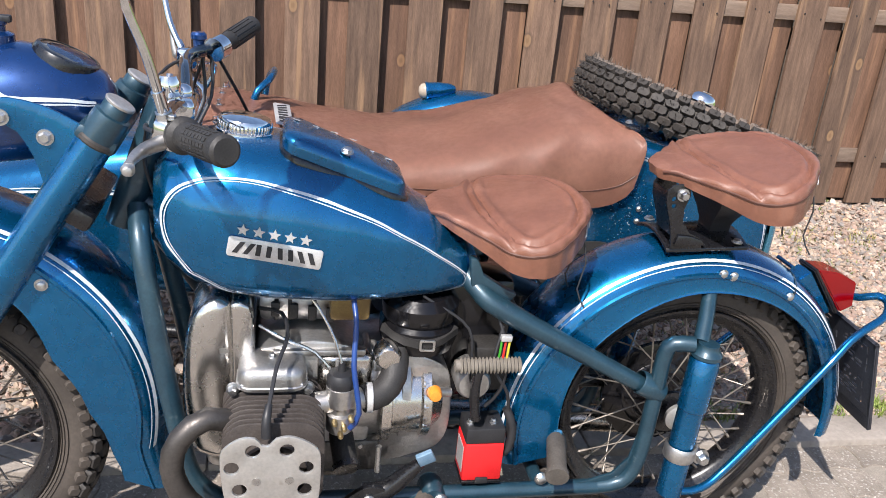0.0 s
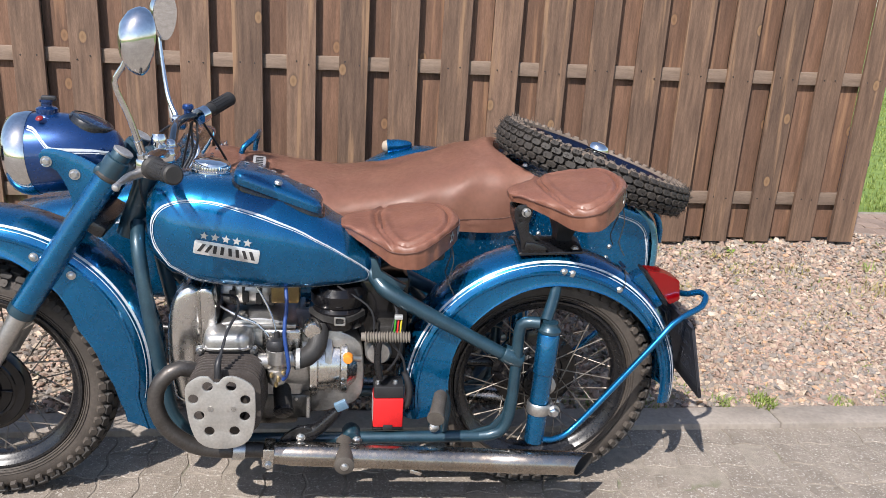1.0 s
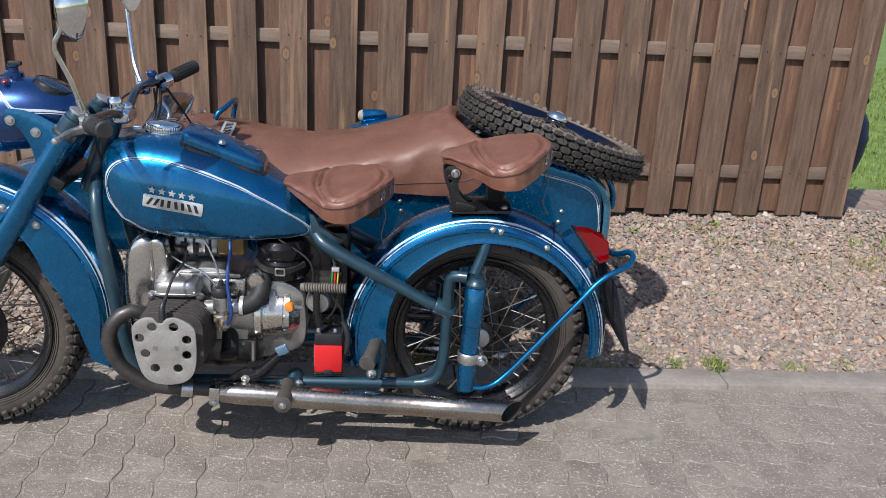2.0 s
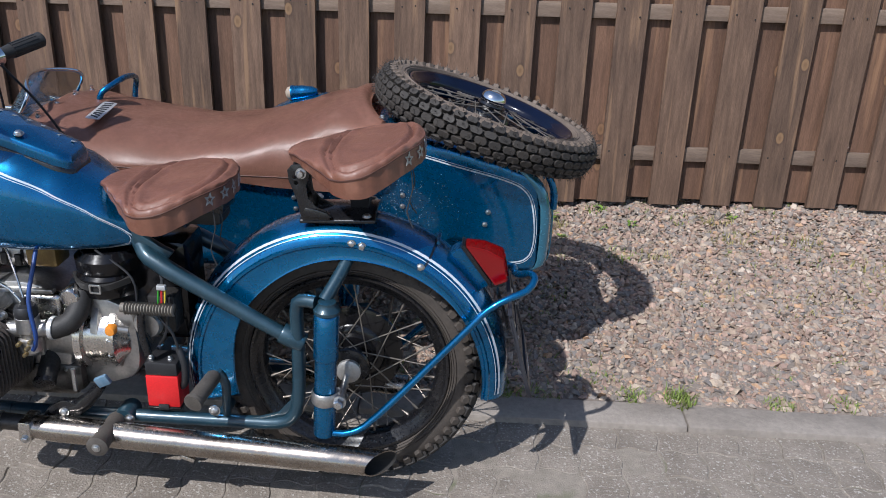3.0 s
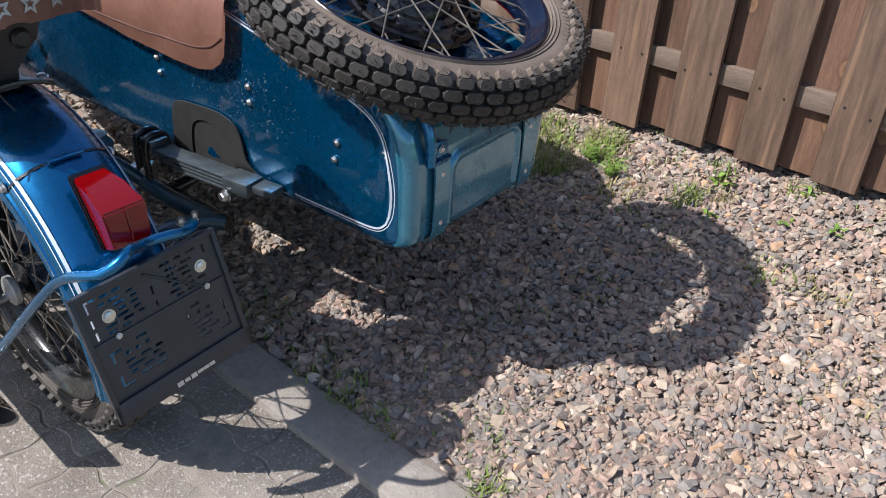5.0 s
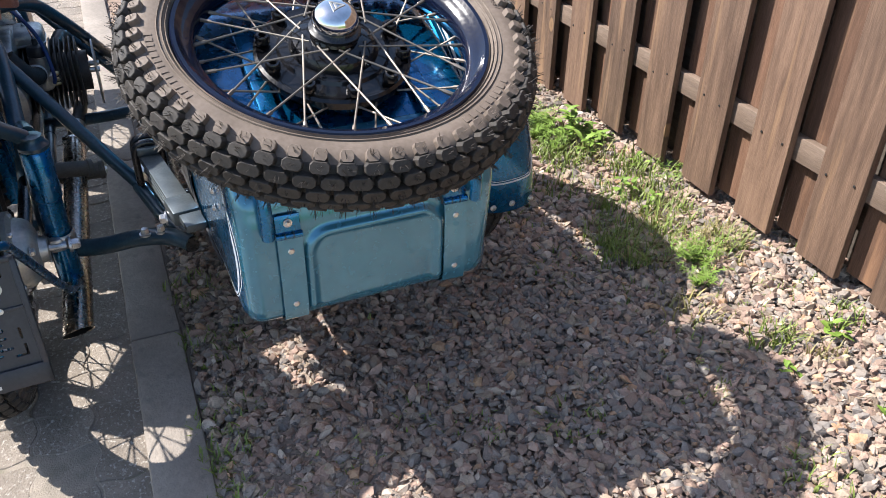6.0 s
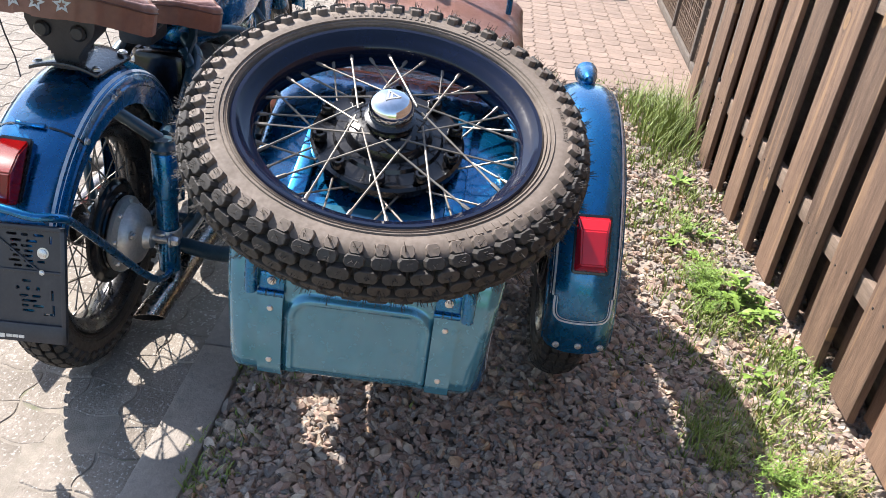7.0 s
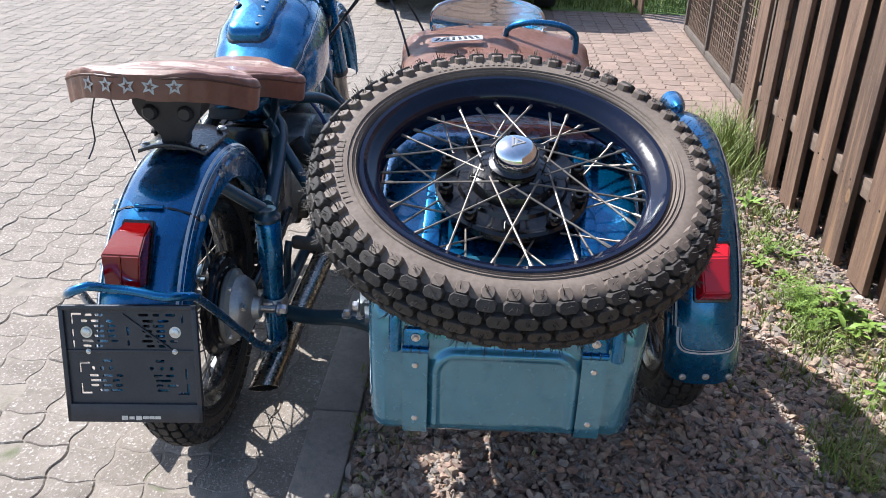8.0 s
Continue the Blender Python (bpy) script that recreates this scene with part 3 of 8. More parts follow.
def tyre_mesh(name, hairs, seed):
    """A knobbly tyre round y: a carcass, three staggered rows of blocks, shoulder lugs and moulding hairs."""
    r = np.random.default_rng(seed)
    bm = bmesh.new()
    core = WHEEL_R - 0.0135
    prof = [(0.256, -0.030), (0.2590, -0.039), (0.266, -0.0455), (0.285, -0.0490), (0.303, -0.0475), (0.316, -0.040), (0.3255, -0.026), (core, -0.010),
            (core, 0.010), (0.3255, 0.026), (0.316, 0.040), (0.303, 0.0475), (0.285, 0.0490), (0.266, 0.0455), (0.2590, 0.039), (0.256, 0.030)]
    lathe(prof, 72, "Y", bm=bm)
    for h in (-1, 1):
        for rr, hh in ((0.262, 0.0447), (0.268, 0.0470), (0.275, 0.0486)):
            lathe([(rr - 0.0012, h * (hh - 0.001)), (rr, h * (hh + 0.0014)), (rr + 0.0012, h * (hh - 0.001))], 72, "Y", bm=bm)

    def block(a, rad, y, lean, size):
        """A tread block at angle a; lean: how its top turns towards the sidewall."""
        tangent, out = Vector((-math.sin(a), 0, math.cos(a))), Vector((math.cos(a), 0, math.sin(a)))
        axis = Vector((0, 1, 0))
        n = (out * math.cos(lean) + axis * math.sin(lean)).normalized()
        s = n.cross(tangent).normalized()
        c = out * rad + axis * y
        hexa = ((-0.5, -0.24), (-0.34, -0.5), (0.34, -0.5), (0.5, -0.24), (0.5, 0.24), (0.34, 0.5), (-0.34, 0.5), (-0.5, 0.24))
        levels = ((1.0, -0.004), (0.94, size[2] - 0.0012), (0.86, size[2]))
        rows = [[bm.verts.new(c + (tangent * u * size[0] + s * v * size[1]) * f + n * z) for u, v in hexa] for f, z in levels]
        for lo, hi in zip(rows, rows[1:]):
            for i in range(8):
                bm.faces.new((lo[i], lo[(i + 1) % 8], hi[(i + 1) % 8], hi[i]))
        bm.faces.new(rows[-1])
        return c + n * size[2], n

    tips = []
    steps = 54
    for k in range(steps):
        a = 2 * math.pi * k / steps
        b = a + math.pi / steps
        tips.append(block(a, 0.3325, 0.0, 0.0, (0.0350, 0.0215, 0.0118)))
        for h in (-1, 1):
            tips.append(block(b, 0.3280, h * 0.0195, h * 0.34, (0.0350, 0.0205, 0.0128)))
            tips.append(block(a, 0.3190, h * 0.0355, h * 0.72, (0.0300, 0.0190, 0.0145)))
            tips.append(block(a, 0.3070, h * 0.0450, h * 1.15, (0.0205, 0.0210, 0.0100)))
    if hairs:
        for k in range(hairs):
            p, n = tips[int(r.integers(len(tips)))]
            p = p + Vector(r.normal(0, 0.003, 3))
            w = (n + Vector(r.normal(0, 0.28, 3))).normalized()
            tube([p - n * 0.004, p + w * r.uniform(0.005, 0.014)], (0.0006, 0.0004), 3, bm, smooth=False, ends=False)
    return bm


tyre_shared = {}


def wheel(name, parent, m, label, drum, hairs=120, cap=False, top=None):
    """A spoked wheel round its y axis: hub, rim, tyre, brake drum and 40 crossed spokes."""
    if top is None:
        hub = part(name, lathe([(0, -0.062), (0.012, -0.062), (0.014, -0.05), (0.03, -0.046), (0.05, -0.042), (0.052, -0.034), (0.034, -0.028), (0.028, 0), (0.034, 0.028), (0.06, 0.034), (0.06, 0.042), (0.02, 0.048), (0, 0.048)], 28, "Y"), black_paint, parent, label, m=m)
        root = hub
    else:
        root = top
        part("hub", lathe([(0, -0.062), (0.02, -0.062), (0.03, -0.046), (0.05, -0.042), (0.052, -0.034), (0.034, -0.028), (0.028, 0), (0.034, 0.028), (0.042, 0.034), (0.043, 0.040), (0.03, 0.048), (0, 0.048)], 28, "Y"), black_paint, root)
    key = hairs > 200
    if key not in tyre_shared:
        tyre_shared[key] = tyre_mesh("tyre", hairs, 5)
        tyre_ob = part("tyre", tyre_shared[key], sidewall if key else dark_sidewall, root, "knobbly dusty black rubber tyre", sharp=30)
        tyre_ob.data.materials.append(dusty_tread if key else rubber)
        for p in tyre_ob.data.polygons:
            c = p.center
            p.material_index = 1 if math.hypot(c.x, c.z) > 0.312 else 0
        tyre_shared[key] = tyre_ob.data
    else:
        placed("tyre", tyre_shared[key], None, root, "knobbly dusty black rubber tyre", None)
    part("rim", lathe([(0.222, -0.016), (0.228, -0.026), (0.238, -0.031), (0.244, -0.037), (0.249, -0.0425), (0.255, -0.0435), (0.2582, -0.040), (0.2575, -0.034), (0.246, -0.027), (0.232, -0.018), (0.229, 0),
                       (0.232, 0.018), (0.246, 0.027), (0.2575, 0.034), (0.2582, 0.040), (0.255, 0.0435), (0.249, 0.0425), (0.244, 0.037), (0.238, 0.031), (0.228, 0.026), (0.222, 0.016), (0.220, 0)], 80, "Y", closed=True), rim_paint if key else black_paint, root, "dark painted steel rim")
    if drum:
        s = drum
        base = 0.024 if top is not None else 0.0
        if top is not None:
            turned = [(0.030, 0.034), (0.037, 0.032), (0.040, 0.026), (0.058, 0.022), (0.068, 0.017), (0.073, 0.008), (0.075, 0.002), (0.090, 0.0), (0.094, -0.006), (0.116, -0.009), (0.126, -0.007), (0.131, -0.011), (0.131, -0.024), (0.118, -0.032), (0.10, -0.036), (0, -0.038)]
            part("brake_drum", lathe([(r, -s * d) for r, d in turned], 44, "Y"), drum_black, root, "glossy black ribbed brake drum", sharp=30)
        else:
            part("brake_drum", lathe([(r, s * (d - base)) for r, d in ((0.03, 0.016), (0.055, 0.018), (0.062, 0.026), (0.078, 0.028), (0.084, 0.034), (0.105, 0.036), (0.122, 0.040), (0.129, 0.042), (0.130, 0.052), (0.120, 0.056), (0.116, 0.062), (0.096, 0.064), (0.093, 0.0675), (0.086, 0.0675), (0.083, 0.0645), (0.060, 0.066), (0.056, 0.074), (0.044, 0.078), (0.030, 0.079), (0.028, 0.084), (0, 0.085))], 44, "Y"), drum_black, root, "glossy black brake drum")
        for k in range(0 if top is not None else 5):
            a = 2 * math.pi * (k + 0.5) / 5
            part("drum_rib", box((0.032, 0.008, 0.007), bevel=0.002, m=pose(0.071 * math.cos(a), s * (0.067 - base), 0.071 * math.sin(a), 0, -math.degrees(a), 0), cuts=1), drum_black, root)
        lug = None
        for k in range(10):
            a = 2 * math.pi * k / 10
            lm = pose(0.116 * math.cos(a), s * (0.046 - base) if top is None else 0.0045, 0.116 * math.sin(a))
            if lug is None:
                lug = part("drum_lug", lathe([(0, -0.002), (0.0055, -0.002), (0.0062, 0.0075), (0.0105, 0.0075), (0.0125, 0.004), (0.013, -0.006), (0, -0.006)], 14, "Y"), drum_black, root, m=lm)
            else:
                again(lug, lm)
    first = None
    for k in range(40):
        side = 1 if k % 2 else -1
        lean = 1 if (k // 2) % 2 else -1
        a = 2 * math.pi * k / 40
        b = a + lean * 0.95
        start = Vector((0.056 * math.cos(b), side * 0.038, 0.056 * math.sin(b)))
        end = Vector((0.224 * math.cos(a), side * 0.004, 0.224 * math.sin(a)))
        if drum and side == drum:
            start = Vector((0.11 * math.cos(a + lean * 0.42), side * (0.048 - base), 0.11 * math.sin(a + lean * 0.42)))
        d = end - start
        sm = Matrix.Translation(start) @ d.to_track_quat("Z", "Y").to_matrix().to_4x4() @ Matrix.Diagonal((1, 1, d.length / 0.18, 1))
        if first is None:
            bm = lathe([(0.0019, 0), (0.0019, 0.158), (0.0034, 0.160), (0.0034, 0.18)], 6, "Z")
            first = part("spoke", bm, spoke_metal, root, m=sm)
        else:
            again(first, sm)
    return root


# ---- motorcycle ----
REAR_X, FRONT_X = -0.008, -1.535
bike = thing("motorcycle", "vintage blue motorcycle with brown leather saddles, parked on pavers", "motorcycle", pose(0, 0.012, 0))
wheel("rear_wheel", bike, pose(REAR_X, 0, WHEEL_R, 0, 20, 0), "rear wheel with dark rim and knobbly tyre", 1)
wheel("front_wheel", bike, pose(FRONT_X, 0, WHEEL_R, 0, 40, 0), "front wheel with dark rim and knobbly tyre", -1)


def mudguard(name, parent, cx, cz, radius, a0, a1, half, skirt, material, label, flare=0.0, deep=None, seg=46, flat=0.03):
    """A valanced mudguard: a domed crown with a rolled bead and flat side skirts, bent round an arc."""
    bm = bmesh.new()
    rings = []
    for i in range(seg + 1):
        t = i / seg
        a = radians(a0 + (a1 - a0) * t)
        dip = skirt if deep is None else lerp_table(deep, t)[0]
        grow = flare * max(0.0, (t - 0.93) / 0.07) ** 1.5 if flare > 0 else 0
        outer = [(radius + grow, 0.0), (radius - 0.002 + grow, half * 0.35), (radius - 0.009 + grow, half * 0.62), (radius - 0.022 + grow, half * 0.84), (radius - 0.036 + grow, half * 0.95),
                 (radius - 0.045 + grow, half * 0.985), (radius - 0.048 + grow, half * 1.03), (radius - 0.054 + grow, half * 1.03), (radius - 0.057 + grow, half * 0.995), (radius - dip + 0.004, half * 1.01), (radius - dip, half * 1.03), (radius - dip - 0.002, half * 1.0)]
        inner = [(r - 0.003 if k < 6 else r, y - (0.003 if k >= 3 else 0.0)) for k, (r, y) in enumerate(outer[:-1])]
        ring = [(r, -y) for r, y in outer[::-1]] + [(r, y) for r, y in outer[1:]]
        ring += [(r, y) for r, y in inner[::-1]] + [(r, -y) for r, y in inner[1:]]
        rings.append([Vector((cx + r * math.cos(a), y, cz + r * math.sin(a))) for r, y in ring])
    loft(bm, rings)
    return part(name, bm, material, parent, label, sharp=32)


def guard_line(parent, cx, cz, radius, a0, a1, half, name="pinstripe"):
    """Twin painted pinstripes along a mudguard's shoulder, on both sides."""
    for h in (-1, 1):
        bm = bmesh.new()
        for (r0, y0), (r1, y1) in (((radius - 0.0205, half * 0.825), (radius - 0.0254, half * 0.878)), ((radius - 0.0302, half * 0.915), (radius - 0.0318, half * 0.927))):
            rings = []
            for i in range(61):
                a = radians(a0 + (a1 - a0) * i / 60)
                rings.append([Vector((cx + (r + 0.0009) * math.cos(a), h * (y + 0.0009), cz + (r + 0.0009) * math.sin(a))) for r, y in ((r0, y0), (r1, y1))])
            loft(bm, rings, closed=False)
        part(name, bm, white_line, parent)


REAR_C = (REAR_X - 0.008, 0.340)
rear_guard = mudguard("rear_mudguard", bike, *REAR_C, 0.412, -6, 193, 0.093, 0.075, blue, "glossy blue rear mudguard with white pinstripes",
                      deep=((0, 0.062), (0.2, 0.066), (0.48, 0.088), (0.7, 0.112), (0.93, 0.140), (1, 0.140)))
guard_line(rear_guard, *REAR_C, 0.412, -4, 188, 0.093)
FRONT_C = (-1.4925, 0.4075)
front_guard = mudguard("front_mudguard", bike, *FRONT_C, 0.4245, 172, -23, 0.098, 0.1, blue, "glossy blue deeply valanced front mudguard with white pinstripes", flare=0.05,
                       deep=((0, 0.08), (0.45, 0.09), (0.60, 0.125), (0.74, 0.16), (0.86, 0.14), (0.94, 0.10), (1, 0.055)))
guard_line(front_guard, *FRONT_C, 0.4245, 169, -17.5, 0.098)


# fuel tank: teardrop sections along x
TANK = (  # x, low z, top z, half width, z of the widest part
    (-1.085, 0.785, 0.850, 0.035, 0.815), (-1.078, 0.750, 0.890, 0.085, 0.81), (-1.055, 0.715, 0.915, 0.118, 0.805), (-1.01, 0.682, 0.932, 0.142, 0.79), (-0.95, 0.663, 0.938, 0.155, 0.78),
    (-0.86, 0.652, 0.932, 0.160, 0.77), (-0.76, 0.648, 0.905, 0.155, 0.755), (-0.67, 0.649, 0.862, 0.140, 0.74), (-0.59, 0.652, 0.812, 0.115, 0.72), (-0.52, 0.656, 0.762, 0.082, 0.70), (-0.492, 0.665, 0.725, 0.045, 0.69), (-0.482, 0.678, 0.705, 0.02, 0.69))


def tank_ring(x, grow=0.0, n=40):
    lo, hi, half, mid = lerp_table(TANK, x)
    out = []
    for k in range(n):
        a = 2 * math.pi * k / n
        c, s = math.cos(a), math.sin(a)
        y = (half + grow) * math.copysign(abs(c) ** 0.62, c)
        z = mid + ((hi - mid) * math.copysign(abs(s) ** 0.85, s) if s > 0 else (mid - lo) * math.copysign(abs(s) ** 0.42, s))
        out.append(Vector((x, y, z)))
    return out


def tank_side(x, z, lift=0.0015, h=-1):
    """A place on the tank's flank."""
    lo, hi, half, mid = lerp_table(TANK, x)
    f = (z - mid) / (hi - mid) if z > mid else (mid - z) / (mid - lo)
    f = min(0.999, max(0.0, f))
    s = f ** (1 / 0.85) if z > mid else f ** (1 / 0.42)
    return Vector((x, h * (half * math.sqrt(max(0, 1 - s * s)) ** 0.62 + lift), z))


xs = [-1.085 + 0.603 * (0.5 - 0.5 * math.cos(math.pi * i / 44)) for i in range(45)]
tank = part("fuel_tank", loft(bmesh.new(), [tank_ring(x) for x in xs]), blue, bike, "glossy blue teardrop fuel tank with white pinstripe", sharp=60)
# pinstripe loop on the flank
STRIPE = ((-1.02, 0.722), (-1.058, 0.772), (-1.064, 0.826), (-1.036, 0.870), (-0.98, 0.891), (-0.90, 0.889), (-0.80, 0.864), (-0.70, 0.822), (-0.60, 0.762), (-0.535, 0.714), (-0.510, 0.686), (-0.530, 0.668), (-0.65, 0.660), (-0.80, 0.662), (-0.93, 0.678), (-1.02, 0.722))
for h in (-1, 1):
    bm = bmesh.new()
    flat = spline([(x, 0, z) for x, z in STRIPE], 0.008)
    mid = Vector((-0.82, 0, 0.77))
    for inset, width in ((0.0, 0.0048), (0.0078, 0.0018)):
        rows = []
        for p in flat[:-1]:
            inward = (mid - p).normalized()
            rows.append([tank_side((p + inward * d).x, (p + inward * d).z, 0.0012, h) for d in (inset, inset + width)])
        rows.append(rows[0])
        loft(bm, rows, closed=False)
    part("pinstripe", bm, white_line, tank)
# badge: a pale plate with dark bars for its lettering, five stars over it
def badge(parent, at, right, up, normal, w, h, label, stars=True):
    z = Vector(normal).normalized()
    x = (Vector(right) - z * Vector(right).dot(z)).normalized()
    y = z.cross(x)
    m = Matrix.Translation(at) @ Matrix((x, y, z)).transposed().to_4x4()
    plate = part("badge", prism(round_rect(w, h, h * 0.14), 0.002, m, 0.0005), enamel, parent, label)
    for k in range(4):
        cx = -w * 0.36 + w * 0.24 * k
        lean = (0.012, 0, -0.004, -0.010)[k] * h / 0.04
        for dx in (-0.06, 0.05):
            part("badge_bar", prism([(cx + w * dx - w * 0.022 + lean, h * 0.28), (cx + w * dx + w * 0.03 + lean, h * 0.28), (cx + w * dx + w * 0.03, -h * 0.28), (cx + w * dx - w * 0.022, -h * 0.28)], 0.0012, m @ pose(0, 0, 0.0021)), black_plastic, plate)
    if stars:
        for k in range(5):
            part("star", prism(star_outline(h * 0.3), 0.0022, m @ pose(-w * 0.37 + w * 0.165 * k, h * 0.86 + h * 0.1 * 0, 0, 0, 0, 0)), enamel, parent, "small pale metal star")


p0, p1 = tank_side(-0.951, 0.783), tank_side(-0.795, 0.757)
n0 = (p1 - p0).cross(tank_side(-0.87, 0.80) - tank_side(-0.87, 0.76)).normalized()
n0 = n0 if n0.y < 0 else -n0
badge(tank, (p0 + p1) / 2 + n0 * 0.001, p1 - p0, (0, 0, 1), n0, 0.160, 0.036, "pale metal tank badge with dark bars")
# filler cap
cap_m = pose(-0.93, 0.012, 0.935, 0, 6, 0)
cap = part("filler_cap", lathe([(0.052, -0.01), (0.052, 0.004), (0.047, 0.006), (0.047, 0.02), (0.044, 0.025), (0.03, 0.029), (0, 0.031)], 36, "Z", m=cap_m), chrome, tank, "round chrome filler cap")
bm = bmesh.new()
for k in range(44):
    a = 2 * math.pi * k / 44
    box((0.003, 0.0028, 0.014), bevel=0.001, bm=bm, cuts=1, m=cap_m @ pose(0.0475 * math.cos(a), 0.0475 * math.sin(a), 0.012, 0, 0, math.degrees(a)))
part("cap_ridges", bm, chrome, cap)
# tool locker lid let into the tank's left shoulder
def tank_top(x, y):
    lo, hi, half, mid = lerp_table(TANK, x)
    c = min(0.999, abs(y) / half) ** (1 / 0.62)
    return mid + (hi - mid) * math.sqrt(1 - c * c) ** 0.85


bm = bmesh.new()
outline = round_rect(0.222, 0.146, 0.032, 7)
levels = ((1.0, -0.016), (1.0, 0.016), (0.985, 0.023), (0.95, 0.0285), (0.90, 0.0305), (0.7, 0.032), (0.45, 0.033), (0.2, 0.033), (0.02, 0.033))


def lid_spot(u, v, lift):
    """A place on the lid; u along the tank, v across it."""
    x, y = -0.752 + u, -0.026 + v * (1 - 0.9 * (u + 0.11) * (1 if u > 0 else 0.4))
    return Vector((x, y, 0.55 * tank_top(x, y) + 0.45 * tank_top(x, -0.04) + lift))


loft(bm, [[lid_spot(x * f, y * f, z) for x, y in outline] for f, z in levels])
locker = part("locker_lid", bm, blue, tank, "blue lid of the tool locker on the tank's shoulder", sharp=50)
bm = bmesh.new()
lip = round_rect(0.232, 0.156, 0.037, 7)
loft(bm, [[lid_spot(x * f, y * f, z) for x, y in lip] for f, z in ((1.0, -0.012), (1.0, 0.001), (0.97, 0.003), (0.90, 0.003))])
part("locker_seal", bm, black_paint, locker, "dark seal round the locker lid", sharp=50)
part("lid_lock", bolt((0, 0, 0), 0.0085, 0.008, "Z", 1), zinc, locker, m=facing(lid_spot(0.0, -0.052, 0.029), (0.1, -0.3, 1), (1, 0, 0)))
for k in range(6):
    at = lid_spot(-0.085 + 0.034 * k, 0.034, 0.0326)
    part("star", prism(star_outline(0.0075), 0.001, facing(at, (0.22, 0.12, 1), (0, 1, 0))), star_foil, locker)


# ---- saddles ----
def saddle(name, parent, m, label, stars, kick):
    """A broad leather saddle: narrow nose, wide dished seat, deep skirt, sewn panels and a row of stars on its rear."""
    # half width along the saddle (0 nose, 1 rear)
    plan = ((0.0, 0.020), (0.02, 0.036), (0.06, 0.052), (0.15, 0.086), (0.28, 0.139), (0.40, 0.186), (0.50, 0.203), (0.58, 0.205), (0.66, 0.195), (0.76, 0.169), (0.86, 0.132), (0.93, 0.097), (0.975, 0.062), (1.0, 0.018))
    length = 0.318
    rise = ((0.0, -0.004), (0.08, 0.003), (0.2, 0.0), (0.4, -0.004), (0.7, 0.006), (0.86, 0.012), (0.95, 0.010), (1.0, 0.005))
    droop = lambda t: lerp_table(((0, 0.0), (0.2, -0.012), (0.45, -0.029), (0.62, -0.030), (0.80, -0.018), (0.9, -0.010), (0.97, -0.004), (1.0, 0.0)), t)[0]
    spot = lambda t, s: Vector((t * length, lerp_table(plan, t)[0] * math.sin(s * math.pi / 2), 0))
    panel = [(0.44, -0.74), (0.37, -0.4), (0.345, 0), (0.37, 0.4), (0.44, 0.74), (0.56, 0.73), (0.74, 0.70), (0.85, 0.55), (0.90, 0.25), (0.91, 0), (0.90, -0.25), (0.85, -0.55), (0.74, -0.70), (0.56, -0.73), (0.44, -0.74)]
    front = [(0.41, -0.95), (0.32, -0.4), (0.295, 0), (0.32, 0.4), (0.41, 0.95)]
    sewn = [np.array([q[:2] for q in spline([spot(t, v) for t, v in line], 0.004)]) for line in (panel, front)]

    def height(t, s):
        p = spot(t, s)
        z = lerp_table(rise, t)[0] + droop(t) * abs(s) ** 2.4 - 0.030 * max(0, abs(s) - 0.78) ** 1.4
        for line in sewn:
            d = float(np.min(np.hypot(line[:, 0] - p.x, line[:, 1] - p.y)))
            z += -0.0078 * math.exp(-(d / 0.0042) ** 2) + 0.0042 * math.exp(-((d - 0.013) / 0.008) ** 2)
        return z + 0.0035 * noise.noise((p.x * 20, p.y * 20, kick))

    bm = bmesh.new()
    rings = []
    n, across = 84, 56
    for i in range(n + 1):
        t = 0.5 - 0.5 * math.cos(math.pi * i / n)
        half, up = lerp_table(plan, t)[0], lerp_table(rise, t)[0]
        depth = 0.022 + 0.032 * min(1.0, t * 1.6)
        ring = [Vector((t * length, half * math.sin(s * math.pi / 2), height(t, s))) for s in (-1 + 2 * j / across for j in range(across + 1))]
        low = []
        for j in range(across + 1):
            s = 1 - 2 * j / across
            drop = depth * (0.94 if abs(s) > 0.97 else 0.92 - 0.08 * (1 - abs(s)))
            low.append(Vector((t * length * 0.985 + 0.003, half * (0.975 if abs(s) > 0.97 else 0.94) * math.sin(s * math.pi / 2), up - drop + droop(t) * abs(s) ** 2.4)))
        rings.append(ring + low)
    loft(bm, rings)
    for v in bm.verts:
        v.co = m @ v.co
    seat = part(name, bm, leather, parent, label, sharp=55)

    def top(t, s, lift=0.0025):
        return m @ Vector((*spot(t, s)[:2], lerp_table(rise, t)[0] + droop(t) * abs(s) ** 2.4 - 0.030 * max(0, abs(s) - 0.78) ** 1.4 + lift))

    # piping round the edge
    edge = [top(0.02 + 0.96 * k / 26, -0.95, -0.003) for k in range(27)] + [top(0.98 - 0.96 * k / 26, 0.95, -0.003) for k in range(27)]
    part("piping", tube(edge, 0.0024, 6, step=0.012), seam_leather, seat, "dark sewn piping")
    # stars along the rear of the skirt, and its lace
    for k in range(stars):
        a = (k - (stars - 1) / 2) * 0.045 - 0.018
        t = next(v for v in np.linspace(1.0, 0.7, 301) if lerp_table(plan, v)[0] >= max(abs(a), 0.02))
        slope = (lerp_table(plan, t - 0.02)[0] - lerp_table(plan, min(1.0, t + 0.005))[0]) / (length * 0.025) if abs(a) > 0.02 else 9.0
        out = m.to_3x3() @ Vector((slope, math.copysign(1.0, a) if abs(a) > 0.02 else 0.0, 0.0))
        here = m @ Vector((t * length, a, lerp_table(rise, t)[0] + droop(t) - 0.022)) + out.normalized() * 0.0005
